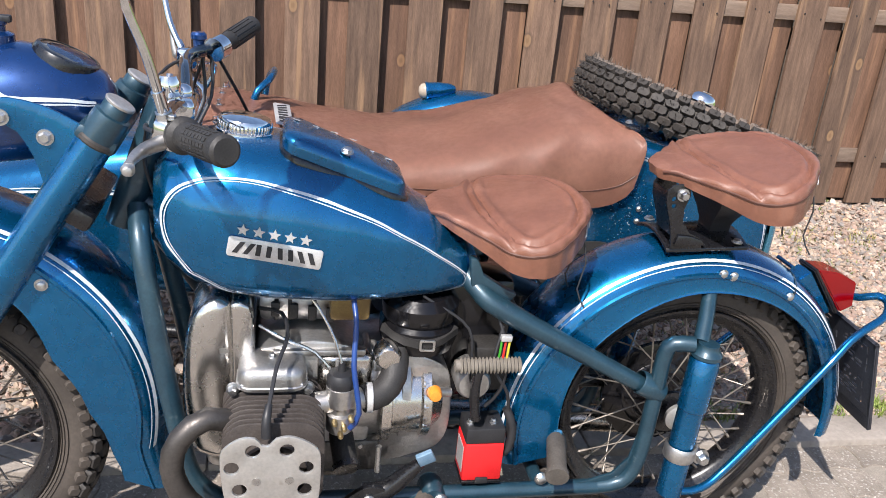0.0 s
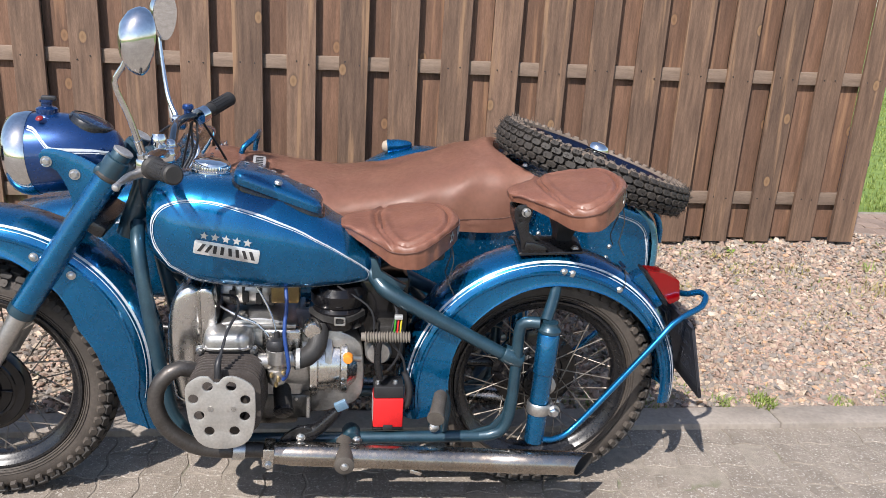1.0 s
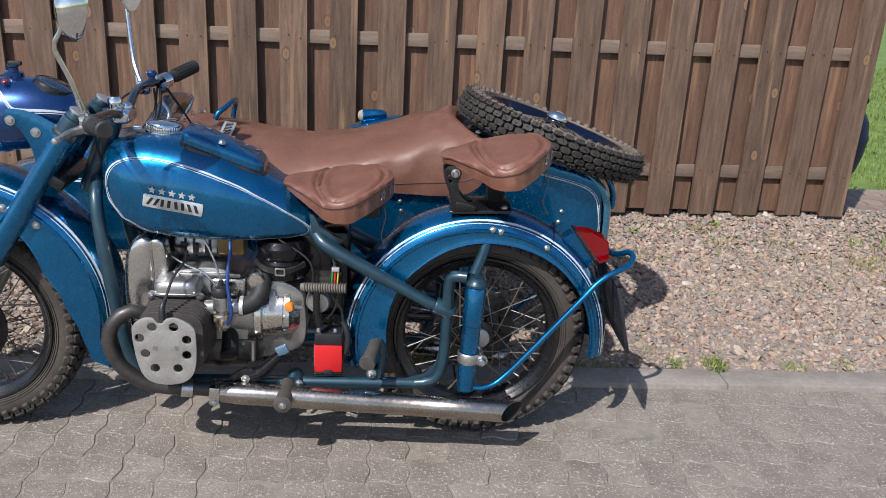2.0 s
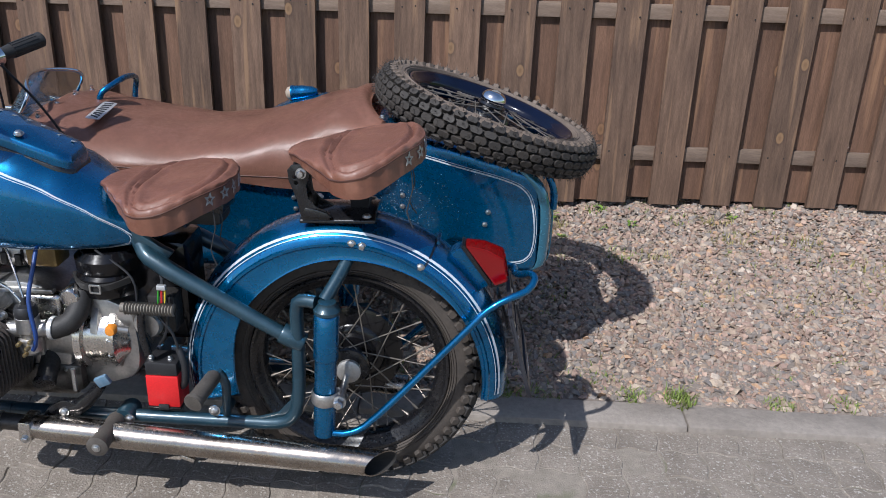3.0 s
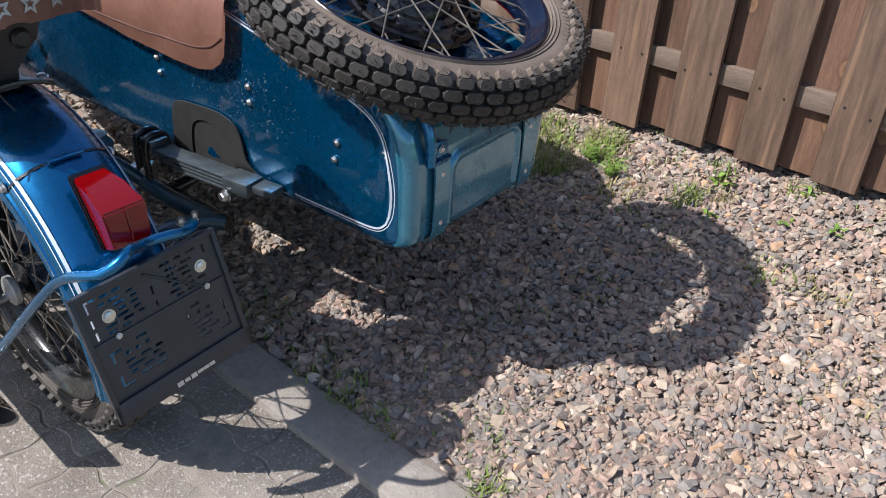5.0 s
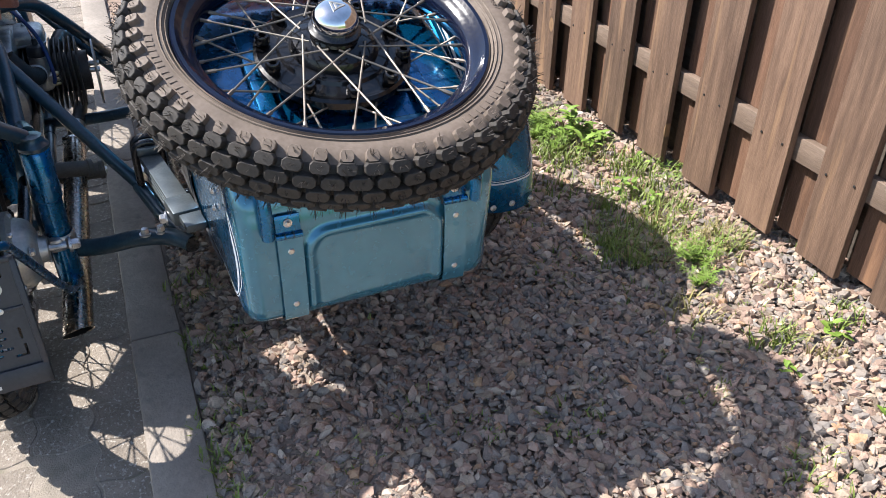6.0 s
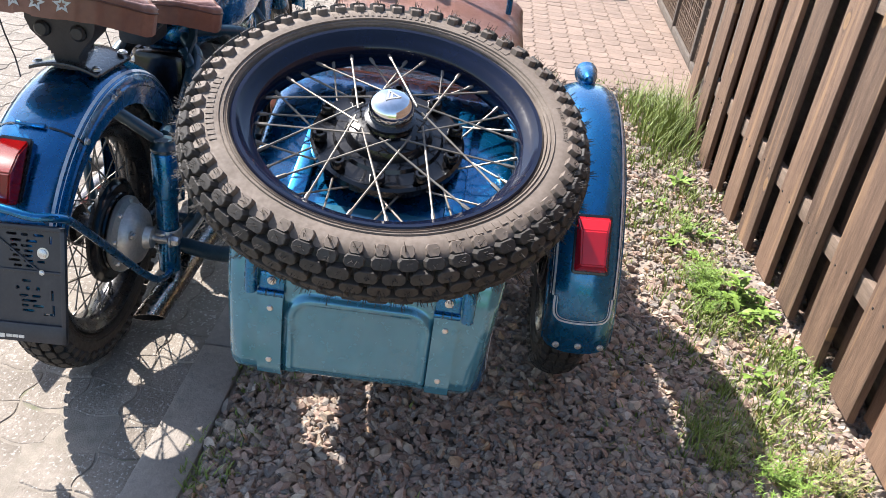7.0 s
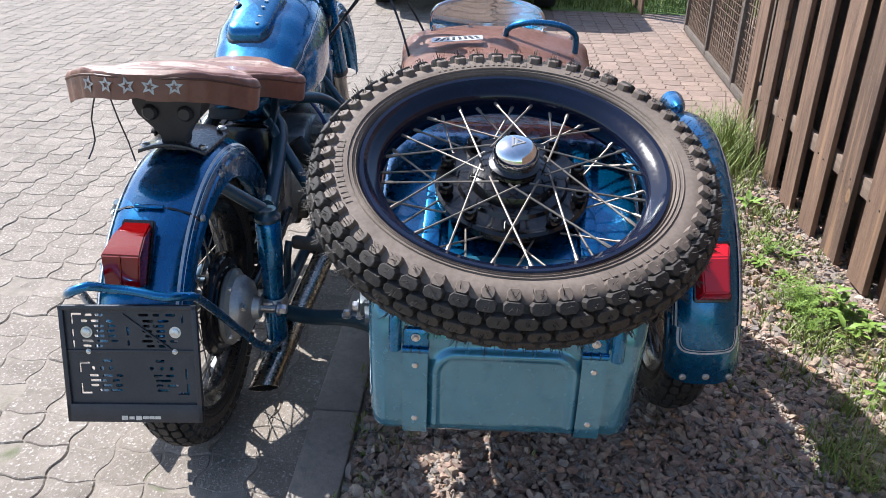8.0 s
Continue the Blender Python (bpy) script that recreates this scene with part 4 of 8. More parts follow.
        part("star", prism(star_outline(0.0175, 0.46), 0.0012, facing(here, out, m.to_3x3() @ Vector((0, 0, 1))) @ pose(0, 0, 0, 0, 0, 13 * (k % 3 - 1)), 0.0, holes=[star_outline(0.0085, 0.42)]), star_foil, seat, "silver leather star on the saddle's edge")
    for dy in (-0.012, 0.016):
        q = m @ Vector((length - 0.03, -0.085 + dy, -0.04))
        part("lace", tube([q, q + Vector((0.008, dy, -0.05)), q + Vector((-0.004, dy * 1.5, -0.10)), q + Vector((0.012, dy * 2.5, -0.135))], 0.0016, 6), black_plastic, seat, "thin black lace hanging down")
    return seat


saddle("rider_saddle", bike, pose(-0.596, -0.014, 0.816, 0, -2.5, 0), "brown leather rider saddle with sewn seams and stars", 5, 1.0)
saddle("pillion_saddle", bike, pose(-0.146, -0.010, 0.908, 0, -7.0, 0) , "brown leather pillion saddle with sewn seams and stars", 5, 9.0)

# pillion bracket on the rear mudguard: a curved foot plate, a bent channel under the nose, long bolts
plate_bm = box((0.178, 0.150, 0.009), (-0.026, 0, 0.767), 0.003, rot=(0, -2.5, 0))
bmesh.ops.subdivide_edges(plate_bm, edges=[e for e in plate_bm.edges if e.calc_length() > 0.1], cuts=8, use_grid_fill=True)
for v in plate_bm.verts:
    v.co.z -= 3.0 * v.co.y ** 2
bracket = part("pillion_bracket", plate_bm, black_paint, bike, "black steel pillion saddle bracket")
for h, y in ((-1, -0.076), (1, -0.012)):
    cheek = [(-0.108, 0.752), (-0.118, 0.80), (-0.136, 0.848), (-0.138, 0.872), (-0.128, 0.884), (-0.104, 0.888), (-0.090, 0.880), (-0.088, 0.862), (-0.096, 0.835), (-0.092, 0.806), (-0.074, 0.786), (-0.046, 0.774), (-0.042, 0.754)]
    m = Matrix(((1, 0, 0, 0), (0, 0, -1, y + 0.002), (0, 1, 0, 0), (0, 0, 0, 1)))
    part("bracket_cheek", prism(cheek, 0.004, m, 0.0010, holes=[circle(-0.121, 0.856, 0.0048, 10), circle(-0.119, 0.842, 0.0048, 10)]), black_paint, bracket, "black bent steel cheek plate")
    part("bracket_bolt", bolt((-0.106, y + h * 0.002, 0.866), 0.0095, 0.016, "Y", h), zinc, bracket)
part("bracket_web", loft(bmesh.new(), [[Vector((x + dx, y, z)) for dx, y in ((0, -0.073), (0.004, -0.073), (0.004, -0.015), (0, -0.015))] for x, z in ((-0.113, 0.780), (-0.119, 0.803), (-0.136, 0.848), (-0.137, 0.870))]), black_paint, bracket)
part("foot_lip", prism([(-0.106, 0.0), (-0.036, 0.0), (-0.048, 0.012), (-0.074, 0.020), (-0.100, 0.022)], 0.014, Matrix(((1, 0, 0, 0), (0, 0, -1, -0.070), (0, 1, 0, 0.762), (0, 0, 0, 1))), 0.003), black_paint, bracket)
for h in (-1, 1):
    for x in (-0.094, 0.042):
        part("plate_bolt", bolt((x, h * 0.063, 0.7625), 0.0085, 0.007, "Z", 1), zinc, bracket)
part("saddle_block", loft(bmesh.new(), [[Vector((0.02 + dx * w * 0.72, dy * d, z)) for dx, dy in ((-1, -1), (1, -1), (1, 1), (-1, 1))] for w, d, z in ((0.03, 0.024, 0.755), (0.03, 0.027, 0.785), (0.035, 0.04, 0.805), (0.045, 0.066, 0.835), (0.05, 0.074, 0.86), (0.055, 0.07, 0.892))]), black_plastic, bracket)
for h in (-1, 1):
    part("block_boss", lathe([(0, 0.012), (0.012, 0.011), (0.017, 0.006), (0.018, -0.01)], 20, "X", (0.054, h * 0.038, 0.842)), black_plastic, bracket)
# rider saddle carrier and springs
part("saddle_carrier", box((0.20, 0.10, 0.03), (-0.40, 0, 0.765), 0.008, rot=(0, 4, 0)), black_paint, bike, "black steel saddle carrier")
part("saddle_pivot", rod((-0.545, -0.075, 0.792), (-0.545, 0.075, 0.792), 0.011, 14), zinc, bike, "bright saddle pivot bolt")
part("saddle_buffer", box((0.12, 0.09, 0.05), (-0.37, 0, 0.735), 0.015), grip_rubber, bike, "black rubber buffer under the saddle")

# ---- fork, headlamp, handlebars ----
fork = part("front_fork", box((0.07, 0.25, 0.028), (-1.155, 0, 0.945), 0.01, rot=(0, 33, 0)), frame_paint, bike, "blue telescopic front fork")
TOP, KNEE, AXLE = Vector((-1.128, 0, 0.985)), Vector((-1.388, 0, 0.588)), Vector((FRONT_X + 0.0, 0, WHEEL_R))
for h in (-1, 1):
    o = Vector((0, h * 0.104, 0))
    part("fork_shroud", tube([TOP + o + (TOP - KNEE) * -0.03, KNEE + o], (0.030, 0.0335), 24, smooth=False), blue, fork, "blue fork shroud")
    part("fork_cap", lathe([(0, 0.02), (0.021, 0.02), (0.024, 0.015), (0.024, 0.0), (0.029, -0.002), (0.031, -0.014), (0.031, -0.05), (0, -0.05)], 24, m=Matrix.Translation(TOP + o) @ (TOP - KNEE).to_track_quat("Z", "Y").to_matrix().to_4x4()), frame_paint, fork)
    part("cap_disc", lathe([(0.0245, 0.018), (0.0255, 0.0215), (0.0235, 0.0235), (0.012, 0.0245), (0, 0.0245)], 24, m=Matrix.Translation(TOP + o) @ (TOP - KNEE).to_track_quat("Z", "Y").to_matrix().to_4x4()), plate_metal, fork, "dull steel plug on the fork tube")
    part("cap_ring", lathe([(0.031, -0.058), (0.0335, -0.055), (0.0335, -0.049), (0.031, -0.046)], 24, m=Matrix.Translation(TOP + o) @ (TOP - KNEE).to_track_quat("Z", "Y").to_matrix().to_4x4()), pipe_steel, fork)
    part("fork_leg", tube([KNEE + o + (TOP - KNEE) * 0.02, AXLE + o], (0.024, 0.022), 20, smooth=False), aluminium, fork, "grey aluminium lower fork leg")
    part("fork_seal", lathe([(0.034, -0.012), (0.035, 0.0), (0.034, 0.012)], 24, m=Matrix.Translation(KNEE + o) @ (TOP - KNEE).to_track_quat("Z", "Y").to_matrix().to_4x4()), frame_paint, fork)
    part("axle_clamp", lathe([(0, -0.022), (0.028, -0.022), (0.03, -0.018), (0.03, 0.018), (0.028, 0.022), (0, 0.022)], 20, "Y", AXLE + o), aluminium, fork)
    # ear that carries the headlamp
    ear = [(-0.165, 0.030), (-0.155, 0.046), (-0.135, 0.050), (-0.085, 0.040), (-0.03, 0.012), (0.018, -0.02), (-0.035, -0.10), (-0.095, -0.185), (-0.118, -0.17), (-0.095, -0.115), (-0.10, -0.06), (-0.125, -0.005), (-0.155, 0.012)]
    ear = [(p.x, p.z) for p in spline([(x, 0, z) for x, z in ear + ear[:1]], 0.02)[:-1]]
    m = Matrix(((1, 0, 0, -1.148), (0, 0, -1, h * 0.106 + 0.003), (0, 1, 0, 0.955), (0, 0, 0, 1)))
    plate = part("headlamp_ear", prism(ear, 0.006, m, 0.0018), blue, fork, "blue pressed headlamp bracket")
    part("ear_bolt", bolt((-1.295, h * 0.109, 0.974), 0.010, 0.010, "Y", h), zinc, plate)
    part("ear_bolt", bolt((-1.232, h * 0.109, 0.944), 0.010, 0.010, "Y", h), zinc, plate)
part("steering_stem", tube([(-1.06, 0, 0.985), (-1.13, 0, 0.80), (-1.145, 0, 0.76)], 0.030, 20), frame_paint, bike, "dark steering head")
part("fork_bridge", box((0.075, 0.235, 0.035), (-1.205, 0, 0.815), 0.01, rot=(0, 33, 0)), black_paint, fork)
part("steering_damper", lathe([(0, 0.03), (0.015, 0.03), (0.02, 0.02), (0.02, 0), (0.012, -0.02), (0, -0.02)], 18, "Z", (-1.055, 0, 1.0)), chrome, fork)

LAMP = Matrix.Translation((-1.288, 0, 0.975)) @ Matrix.Rotation(radians(-90 - 4), 4, "Y")
lamp = part("headlamp", lathe([(0, -0.150), (0.022, -0.147), (0.045, -0.135), (0.068, -0.105), (0.088, -0.06), (0.098, -0.01), (0.101, 0.04), (0.102, 0.062), (0.096, 0.064), (0, 0.06)], 44, m=LAMP), navy, bike, "dark metallic blue headlamp shell with chrome rim", sharp=50)
part("headlamp_rim", lathe([(0.103, 0.058), (0.106, 0.066), (0.106, 0.082), (0.103, 0.096), (0.095, 0.112), (0.086, 0.117), (0.084, 0.112), (0.09, 0.1)], 44, m=LAMP), chrome, lamp, "polished chrome lamp rim")
glass = bpy.data.materials.new("clear_glass")
glass.use_nodes = True
glass.node_tree.nodes["Principled BSDF"].inputs["Transmission Weight"].default_value = 1.0
glass.node_tree.nodes["Principled BSDF"].inputs["Roughness"].default_value = 0.03
glass.node_tree.nodes["Principled BSDF"].inputs["Base Color"].default_value = (0.95, 0.97, 0.97, 1)
part("headlamp_glass", lathe([(0.086, 0.113), (0.06, 0.124), (0.03, 0.130), (0, 0.131)], 40, m=LAMP), glass, lamp, "clear domed lamp glass")
part("reflector", lathe([(0.088, 0.105), (0.07, 0.075), (0.035, 0.066), (0, 0.0645)], 36, m=LAMP), chrome, lamp)
gauge_m = pose(-1.215, 0, 1.050, 0, 24, 0) @ Matrix.Scale(1.22, 4)
part("speedometer", lathe([(0.043, -0.025), (0.045, 0.0), (0.042, 0.007), (0.037, 0.008), (0.036, 0.003), (0, 0.003)], 36, m=gauge_m), black_paint, lamp, "round speedometer with a black bezel")
part("speedometer_dial", lathe([(0.0355, 0.0035), (0, 0.0038)], 32, m=gauge_m), surface("dial", (0.12, 0.105, 0.09), (0.22, 0.20, 0.175), 50, (0.3, 0.4)), lamp)
part("speedometer_glass", lathe([(0.037, 0.007), (0.02, 0.0095), (0, 0.0102)], 32, m=gauge_m), glass, lamp)
part("ignition_switch", lathe([(0.026, -0.012), (0.026, 0.004), (0.018, 0.009), (0.013, 0.009), (0.013, 0.018), (0.016, 0.02), (0.016, 0.026), (0, 0.026)], 24, "Z", (-1.318, 0, 1.079)), navy, lamp, "dark blue ignition switch")
part("switch_key", box((0.035, 0.014, 0.012), (-1.312, 0, 1.108), 0.003), black_plastic, lamp)
part("warning_lamp", lathe([(0.008, 0.0), (0.009, 0.003), (0.006, 0.006), (0, 0.007)], 18, m=facing((-1.318, -0.058, 1.066), (-0.1, -0.55, 0.83), (1, 0, 0))), surface("red_lens", (0.16, 0.01, 0.012), (0.22, 0.02, 0.02), 50, (0.15, 0.25)), lamp, "small red warning lamp")
# stripe on the shell
for h in (-1, 1):
    bm = bmesh.new()
    line = spline([(0.052, 70, 0), (0.035, 76, 0), (0.012, 98, 0), (-0.005, 108, 0), (-0.05, 110, 0), (-0.09, 112, 0), (-0.125, 118, 0)], 2)
    prof = ((-0.150, 0.002), (-0.147, 0.022), (-0.135, 0.045), (-0.105, 0.068), (-0.06, 0.088), (-0.01, 0.098), (0.04, 0.101), (0.062, 0.102))
    for d, w in ((0, 5.0), (7, 2.0)):
        rows = []
        for p in line:
            row = []
            for da in (d, d + w):
                a = radians(180 - (p.y - 27 + da) * 0.9)
                r = lerp_table(prof, p.x)[0] + 0.0012
                row.append(LAMP @ Vector((-r * math.cos(a), h * r * math.sin(a), p.x)))
            rows.append(row)
        loft(bm, rows, closed=False)
    part("pinstripe", bm, white_line, lamp)

bar_enamel = surface("bar_enamel", (0.012, 0.020, 0.032), (0.02, 0.034, 0.05), 30, (0.12, 0.25), metal=0.6, coat=1.0)
bars = part("handlebar", tube([(-1.005, -0.335, 1.020), (-1.025, -0.28, 1.016), (-1.04, -0.2, 1.006), (-1.038, -0.1, 1.0), (-1.032, -0.03, 0.984), (-1.032, 0.02, 0.984), (-1.036, 0.08, 1.0), (-1.042, 0.14, 1.016), (-1.045, 0.2, 1.021), (-1.034, 0.25, 1.026), (-0.992, 0.295, 1.034)], 0.0125, 14), bar_enamel, bike, "dark enamelled handlebar with rubber grips")
part("bar_clamp", box((0.05, 0.09, 0.035), (-1.034, 0, 0.978), 0.01, cuts=3), chrome, bars, "chrome handlebar clamp")
part("lever_band", lathe([(0.014, -0.012), (0.018, -0.010), (0.018, 0.010), (0.014, 0.012)], 20, "Y", (-1.012, -0.315, 1.018)), chrome, bars, "chrome band of the lever perch")
part("switch_box", box((0.032, 0.036, 0.026), (-1.030, -0.285, 1.000), 0.008, rot=(0, 15, 0)), black_plastic, bars, "black dip switch under the bar")
part("perch_screw", bolt((-1.008, -0.350, 1.043), 0.006, 0.006, "Z", 1), zinc, bars)
part("clamp_dome", lathe([(0.016, 0.990), (0.017, 0.998), (0.013, 1.006), (0.006, 1.010), (0, 1.011)], 20, "Z", (-1.034, 0.03, 0)), chrome, bars, "chrome domed clamp nut")
for a, b, h in (((-0.998, -0.345, 1.021), (-0.932, -0.462, 1.034), -1), ((-0.985, 0.298, 1.036), (-0.927, 0.412, 1.064), 1)):
    a, b = Vector(a), Vector(b)
    part("handlebar_tube", rod(a - (b - a) * 0.12, b - (b - a) * 0.1, 0.0112, 14), chrome, bars)
    m = Matrix.Translation(a) @ (b - a).to_track_quat("Z", "X").to_matrix().to_4x4()
    L = (b - a).length
    prof = [(0.0, -0.004), (0.022, -0.004), (0.026, 0.003), (0.026, 0.011), (0.02, 0.018)] if h < 0 else [(0, 0), (0.017, 0.0), (0.018, 0.02)]
    part("grip", lathe([*prof, (0.0195, L * 0.3), (0.0195, L * 0.86), (0.021, L * 0.9), (0.021, L * 0.97), (0.017, L), (0, L)], 24, m=m), grip_rubber, bars, "black ribbed rubber grip")
    bm = bmesh.new()
    for k in range(14):
        ang = 2 * math.pi * k / 14
        for j in range(7 if h < 0 else 1):
            z0, z1 = (0.30 + 0.075 * j, 0.30 + 0.075 * j + 0.06) if h < 0 else (0.25, 0.85)
            c = m @ Vector((0.0197 * math.cos(ang), 0.0197 * math.sin(ang), L * (z0 + z1) / 2))
            d = (m.to_3x3() @ Vector((math.cos(ang), math.sin(ang), 0)))
            box((0.0055, L * (z1 - z0), 0.0022), bevel=0, bm=bm, m=facing(c, d, m.to_3x3() @ Vector((0, 0, 1))))
    part("grip_ribs", bm, grip_rubber, bars)
# levers, clamps, switch
part("clutch_lever", tube([(-1.022, -0.345, 1.010), (-1.044, -0.365, 1.004), (-1.052, -0.39, 1.001), (-1.055, -0.412, 0.999), (-1.052, -0.435, 1.0)], (0.011, 0.009, 0.006, 0.008), 10), aluminium, bars, "polished clutch lever")
part("lever_ball", lathe([(0, -0.009), (0.006, -0.0065), (0.009, 0), (0.006, 0.0065), (0, 0.009)], 12, "Y", (-1.052, -0.441, 1.0)), aluminium, bars)
part("lever_clamp", box((0.04, 0.03, 0.04), (-1.015, -0.335, 1.018), 0.008, rot=(0, 10, -25)), chrome, bars)
part("brake_lever", tube([(-1.04, 0.265, 1.022), (-1.062, 0.29, 1.015), (-1.076, 0.305, 1.01), (-1.082, 0.312, 1.04), (-1.084, 0.318, 1.068)], (0.011, 0.010, 0.008, 0.006), 10), aluminium, bars, "polished brake lever")
part("brake_clamp", box((0.04, 0.035, 0.04), (-1.052, 0.27, 1.012), 0.008), chrome, bars)
part("throttle_housing", tube([(-1.0, 0.268, 1.03), (-0.986, 0.296, 1.035)], 0.024, 20, smooth=False), chrome, bars, "chrome throttle housing")
part("switch_button", lathe([(0.011, -0.02), (0.012, 0.0), (0.016, 0.003), (0.016, 0.011), (0.012, 0.016), (0, 0.017)], 20, "Z", (-1.030, 0.285, 1.046)), navy, bars, "dark blue control knob")
for pts in ([(-1.035, -0.33, 1.02), (-1.06, -0.24, 1.0), (-1.075, -0.13, 0.97), (-1.09, -0.06, 0.88), (-1.05, -0.03, 0.72)], [(-1.05, 0.27, 1.01), (-1.085, 0.22, 1.0), (-1.11, 0.12, 0.96), (-1.11, 0.05, 0.86), (-1.0, 0.05, 0.70)],
            [(-1.005, 0.275, 1.015), (-1.005, 0.255, 0.94), (-1.04, 0.19, 0.85), (-1.02, 0.09, 0.72)], [(-1.022, 0.27, 1.012), (-1.02, 0.255, 0.93), (-1.06, 0.17, 0.82), (-1.0, 0.09, 0.68)]):
    part("control_cable", tube(pts, 0.0035, 8), black_plastic, bars, "black control cable")
for end in ((-0.86, 0.455, 0.66), (-1.12, 0.50, 0.70)):
    part("brake_cable", tube([(-1.01, 0.285, 1.045), ((-1.01 + end[0]) / 2, (0.285 + end[1]) / 2 + 0.01, (1.045 + end[2]) / 2 + 0.02), end], 0.0036, 8), black_plastic, bars, "black cable running down to the sidecar")
# mirrors
def mirror(at, stem, face, label):
    m = facing(at, face)
    oval = [(0.040 * math.cos(a) * (1.0 + 0.16 * math.sin(a)), 0.068 * math.sin(a)) for a in (2 * math.pi * k / 36 for k in range(36))]
    bm = bmesh.new()
    rings = []
    for f, z in ((0.98, 0.004), (1.0, 0.0), (0.98, -0.008), (0.86, -0.024), (0.6, -0.038), (0.25, -0.046), (0.04, -0.048)):
        rings.append([m @ Vector((x * f, y * f, z)) for x, y in oval])
    loft(bm, rings)
    shell = part("mirror", bm, chrome, bars, label, sharp=70)
    part("mirror_glass", prism([(x * 0.93, y * 0.93) for x, y in oval], 0.001, m @ pose(0, 0, 0.0045)), surface("mirror_silver", (0.85, 0.86, 0.86), (0.9, 0.9, 0.9), 10, (0.01, 0.03), metal=1.0), shell, "silvered mirror glass")
    part("mirror_stem", tube(stem, (0.0072, 0.0062, 0.0052), 12), chrome, shell, "bent chrome mirror stem")
    a, b = Vector(stem[0]), Vector(stem[1])
    part("stem_socket", rod(a - (b - a) * 0.12, a + (b - a) * 0.42, 0.0088, 14), chrome, shell, "thick chrome socket of the mirror stem")
    part("stem_nut", rod(a - (b - a) * 0.10, a + (b - a) * 0.06, 0.0125, 6), zinc, shell)


mirror((-1.0, -0.38, 1.288), [(-1.02, -0.335, 1.045), (-1.036, -0.355, 1.125), (-1.054, -0.378, 1.19), (-1.052, -0.385, 1.215), (-1.036, -0.39, 1.238), (-1.018, -0.40, 1.27)], (0.62, 0.76, -0.10), "oval chrome mirror on a bent stem")
mirror((-1.098, 0.36, 1.296), [(-1.06, 0.28, 1.02), (-1.085, 0.31, 1.065), (-1.1, 0.34, 1.12), (-1.112, 0.362, 1.20), (-1.12, 0.372, 1.28)], (0.72, -0.68, -0.05), "oval chrome mirror on a bent stem")

# ---- frame ----
frame_ob = part("frame", tube([(-1.105, 0, 0.80), (-0.9, 0, 0.735), (-0.62, 0, 0.71), (-0.50, 0, 0.70)], 0.019, 16), frame_paint, bike, "blue-grey tubular steel frame")
for h in (-1, 1):
    part("down_tube", tube([(-1.112, h * 0.03, 0.80), (-1.10, h * 0.09, 0.74), (-1.072, h * 0.125, 0.56), (-1.045, h * 0.135, 0.40), (-1.02, h * 0.135, 0.29), (-0.96, h * 0.135, 0.236), (-0.85, h * 0.135, 0.226)], 0.0185, 16), frame_paint, frame_ob, "front down tube")
    part("lower_tube", tube([(-0.85, h * 0.135, 0.226), (-0.5, h * 0.135, 0.226), (-0.20, h * 0.135, 0.226)], 0.017, 14), frame_paint, frame_ob, "lower frame rail")
    part("seat_stay", tube([(-0.53, h * 0.03, 0.71), (-0.49, h * 0.085, 0.665), (-0.43, h * 0.11, 0.627), (-0.13, h * 0.14, 0.472)], (0.017, 0.022, 0.019, 0.017), 16), frame_paint, frame_ob, "sloping seat stay tube")
    part("plunger_stay", tube([(-0.20, h * 0.135, 0.226), (-0.145, h * 0.14, 0.24), (-0.118, h * 0.142, 0.30), (-0.112, h * 0.145, 0.45), (-0.112, h * 0.15, 0.555), (-0.100, h * 0.155, 0.582), (-0.062, h * 0.165, 0.585)], 0.0165, 14), frame_paint, frame_ob, "upright plunger stay")
    part("gusset", prism([(-0.30, 0.234), (-0.20, 0.236), (-0.135, 0.26), (-0.128, 0.36), (-0.138, 0.30), (-0.17, 0.262), (-0.22, 0.246)], 0.006, Matrix(((1, 0, 0, 0), (0, 0, -1, h * 0.138 + 0.003), (0, 1, 0, 0), (0, 0, 0, 1))), 0.001), frame_paint, frame_ob)
    part("guard_stay", tube([(0.016, h * 0.050, 0.700), (0.003, h * 0.068, 0.668), (-0.018, h * 0.112, 0.628), (-0.045, h * 0.158, 0.585)], (0.015, 0.0155, 0.0165), 14), frame_paint, frame_ob, "mudguard stay")
    part("frame_lug", lathe([(0.023, -0.03), (0.025, -0.026), (0.025, 0.026), (0.023, 0.03)], 18, m=Matrix.Translation((-0.126, h * 0.140, 0.475)) @ Vector((-0.3, 0, 0.155)).to_track_quat("Z", "Y").to_matrix().to_4x4()), frame_paint, frame_ob)
    part("saddle_lug", prism([(-0.505, 0.655), (-0.44, 0.628), (-0.415, 0.66), (-0.44, 0.672), (-0.485, 0.70), (-0.50, 0.735), (-0.515, 0.735)], 0.02, Matrix(((1, 0, 0, 0), (0, 0, -1, h * 0.085 + 0.01), (0, 1, 0, 0), (0, 0, 0, 1))), 0.004), frame_paint, frame_ob)
part("cross_tube", rod((-0.32, -0.135, 0.226), (-0.32, 0.135, 0.226), 0.015), frame_paint, frame_ob)

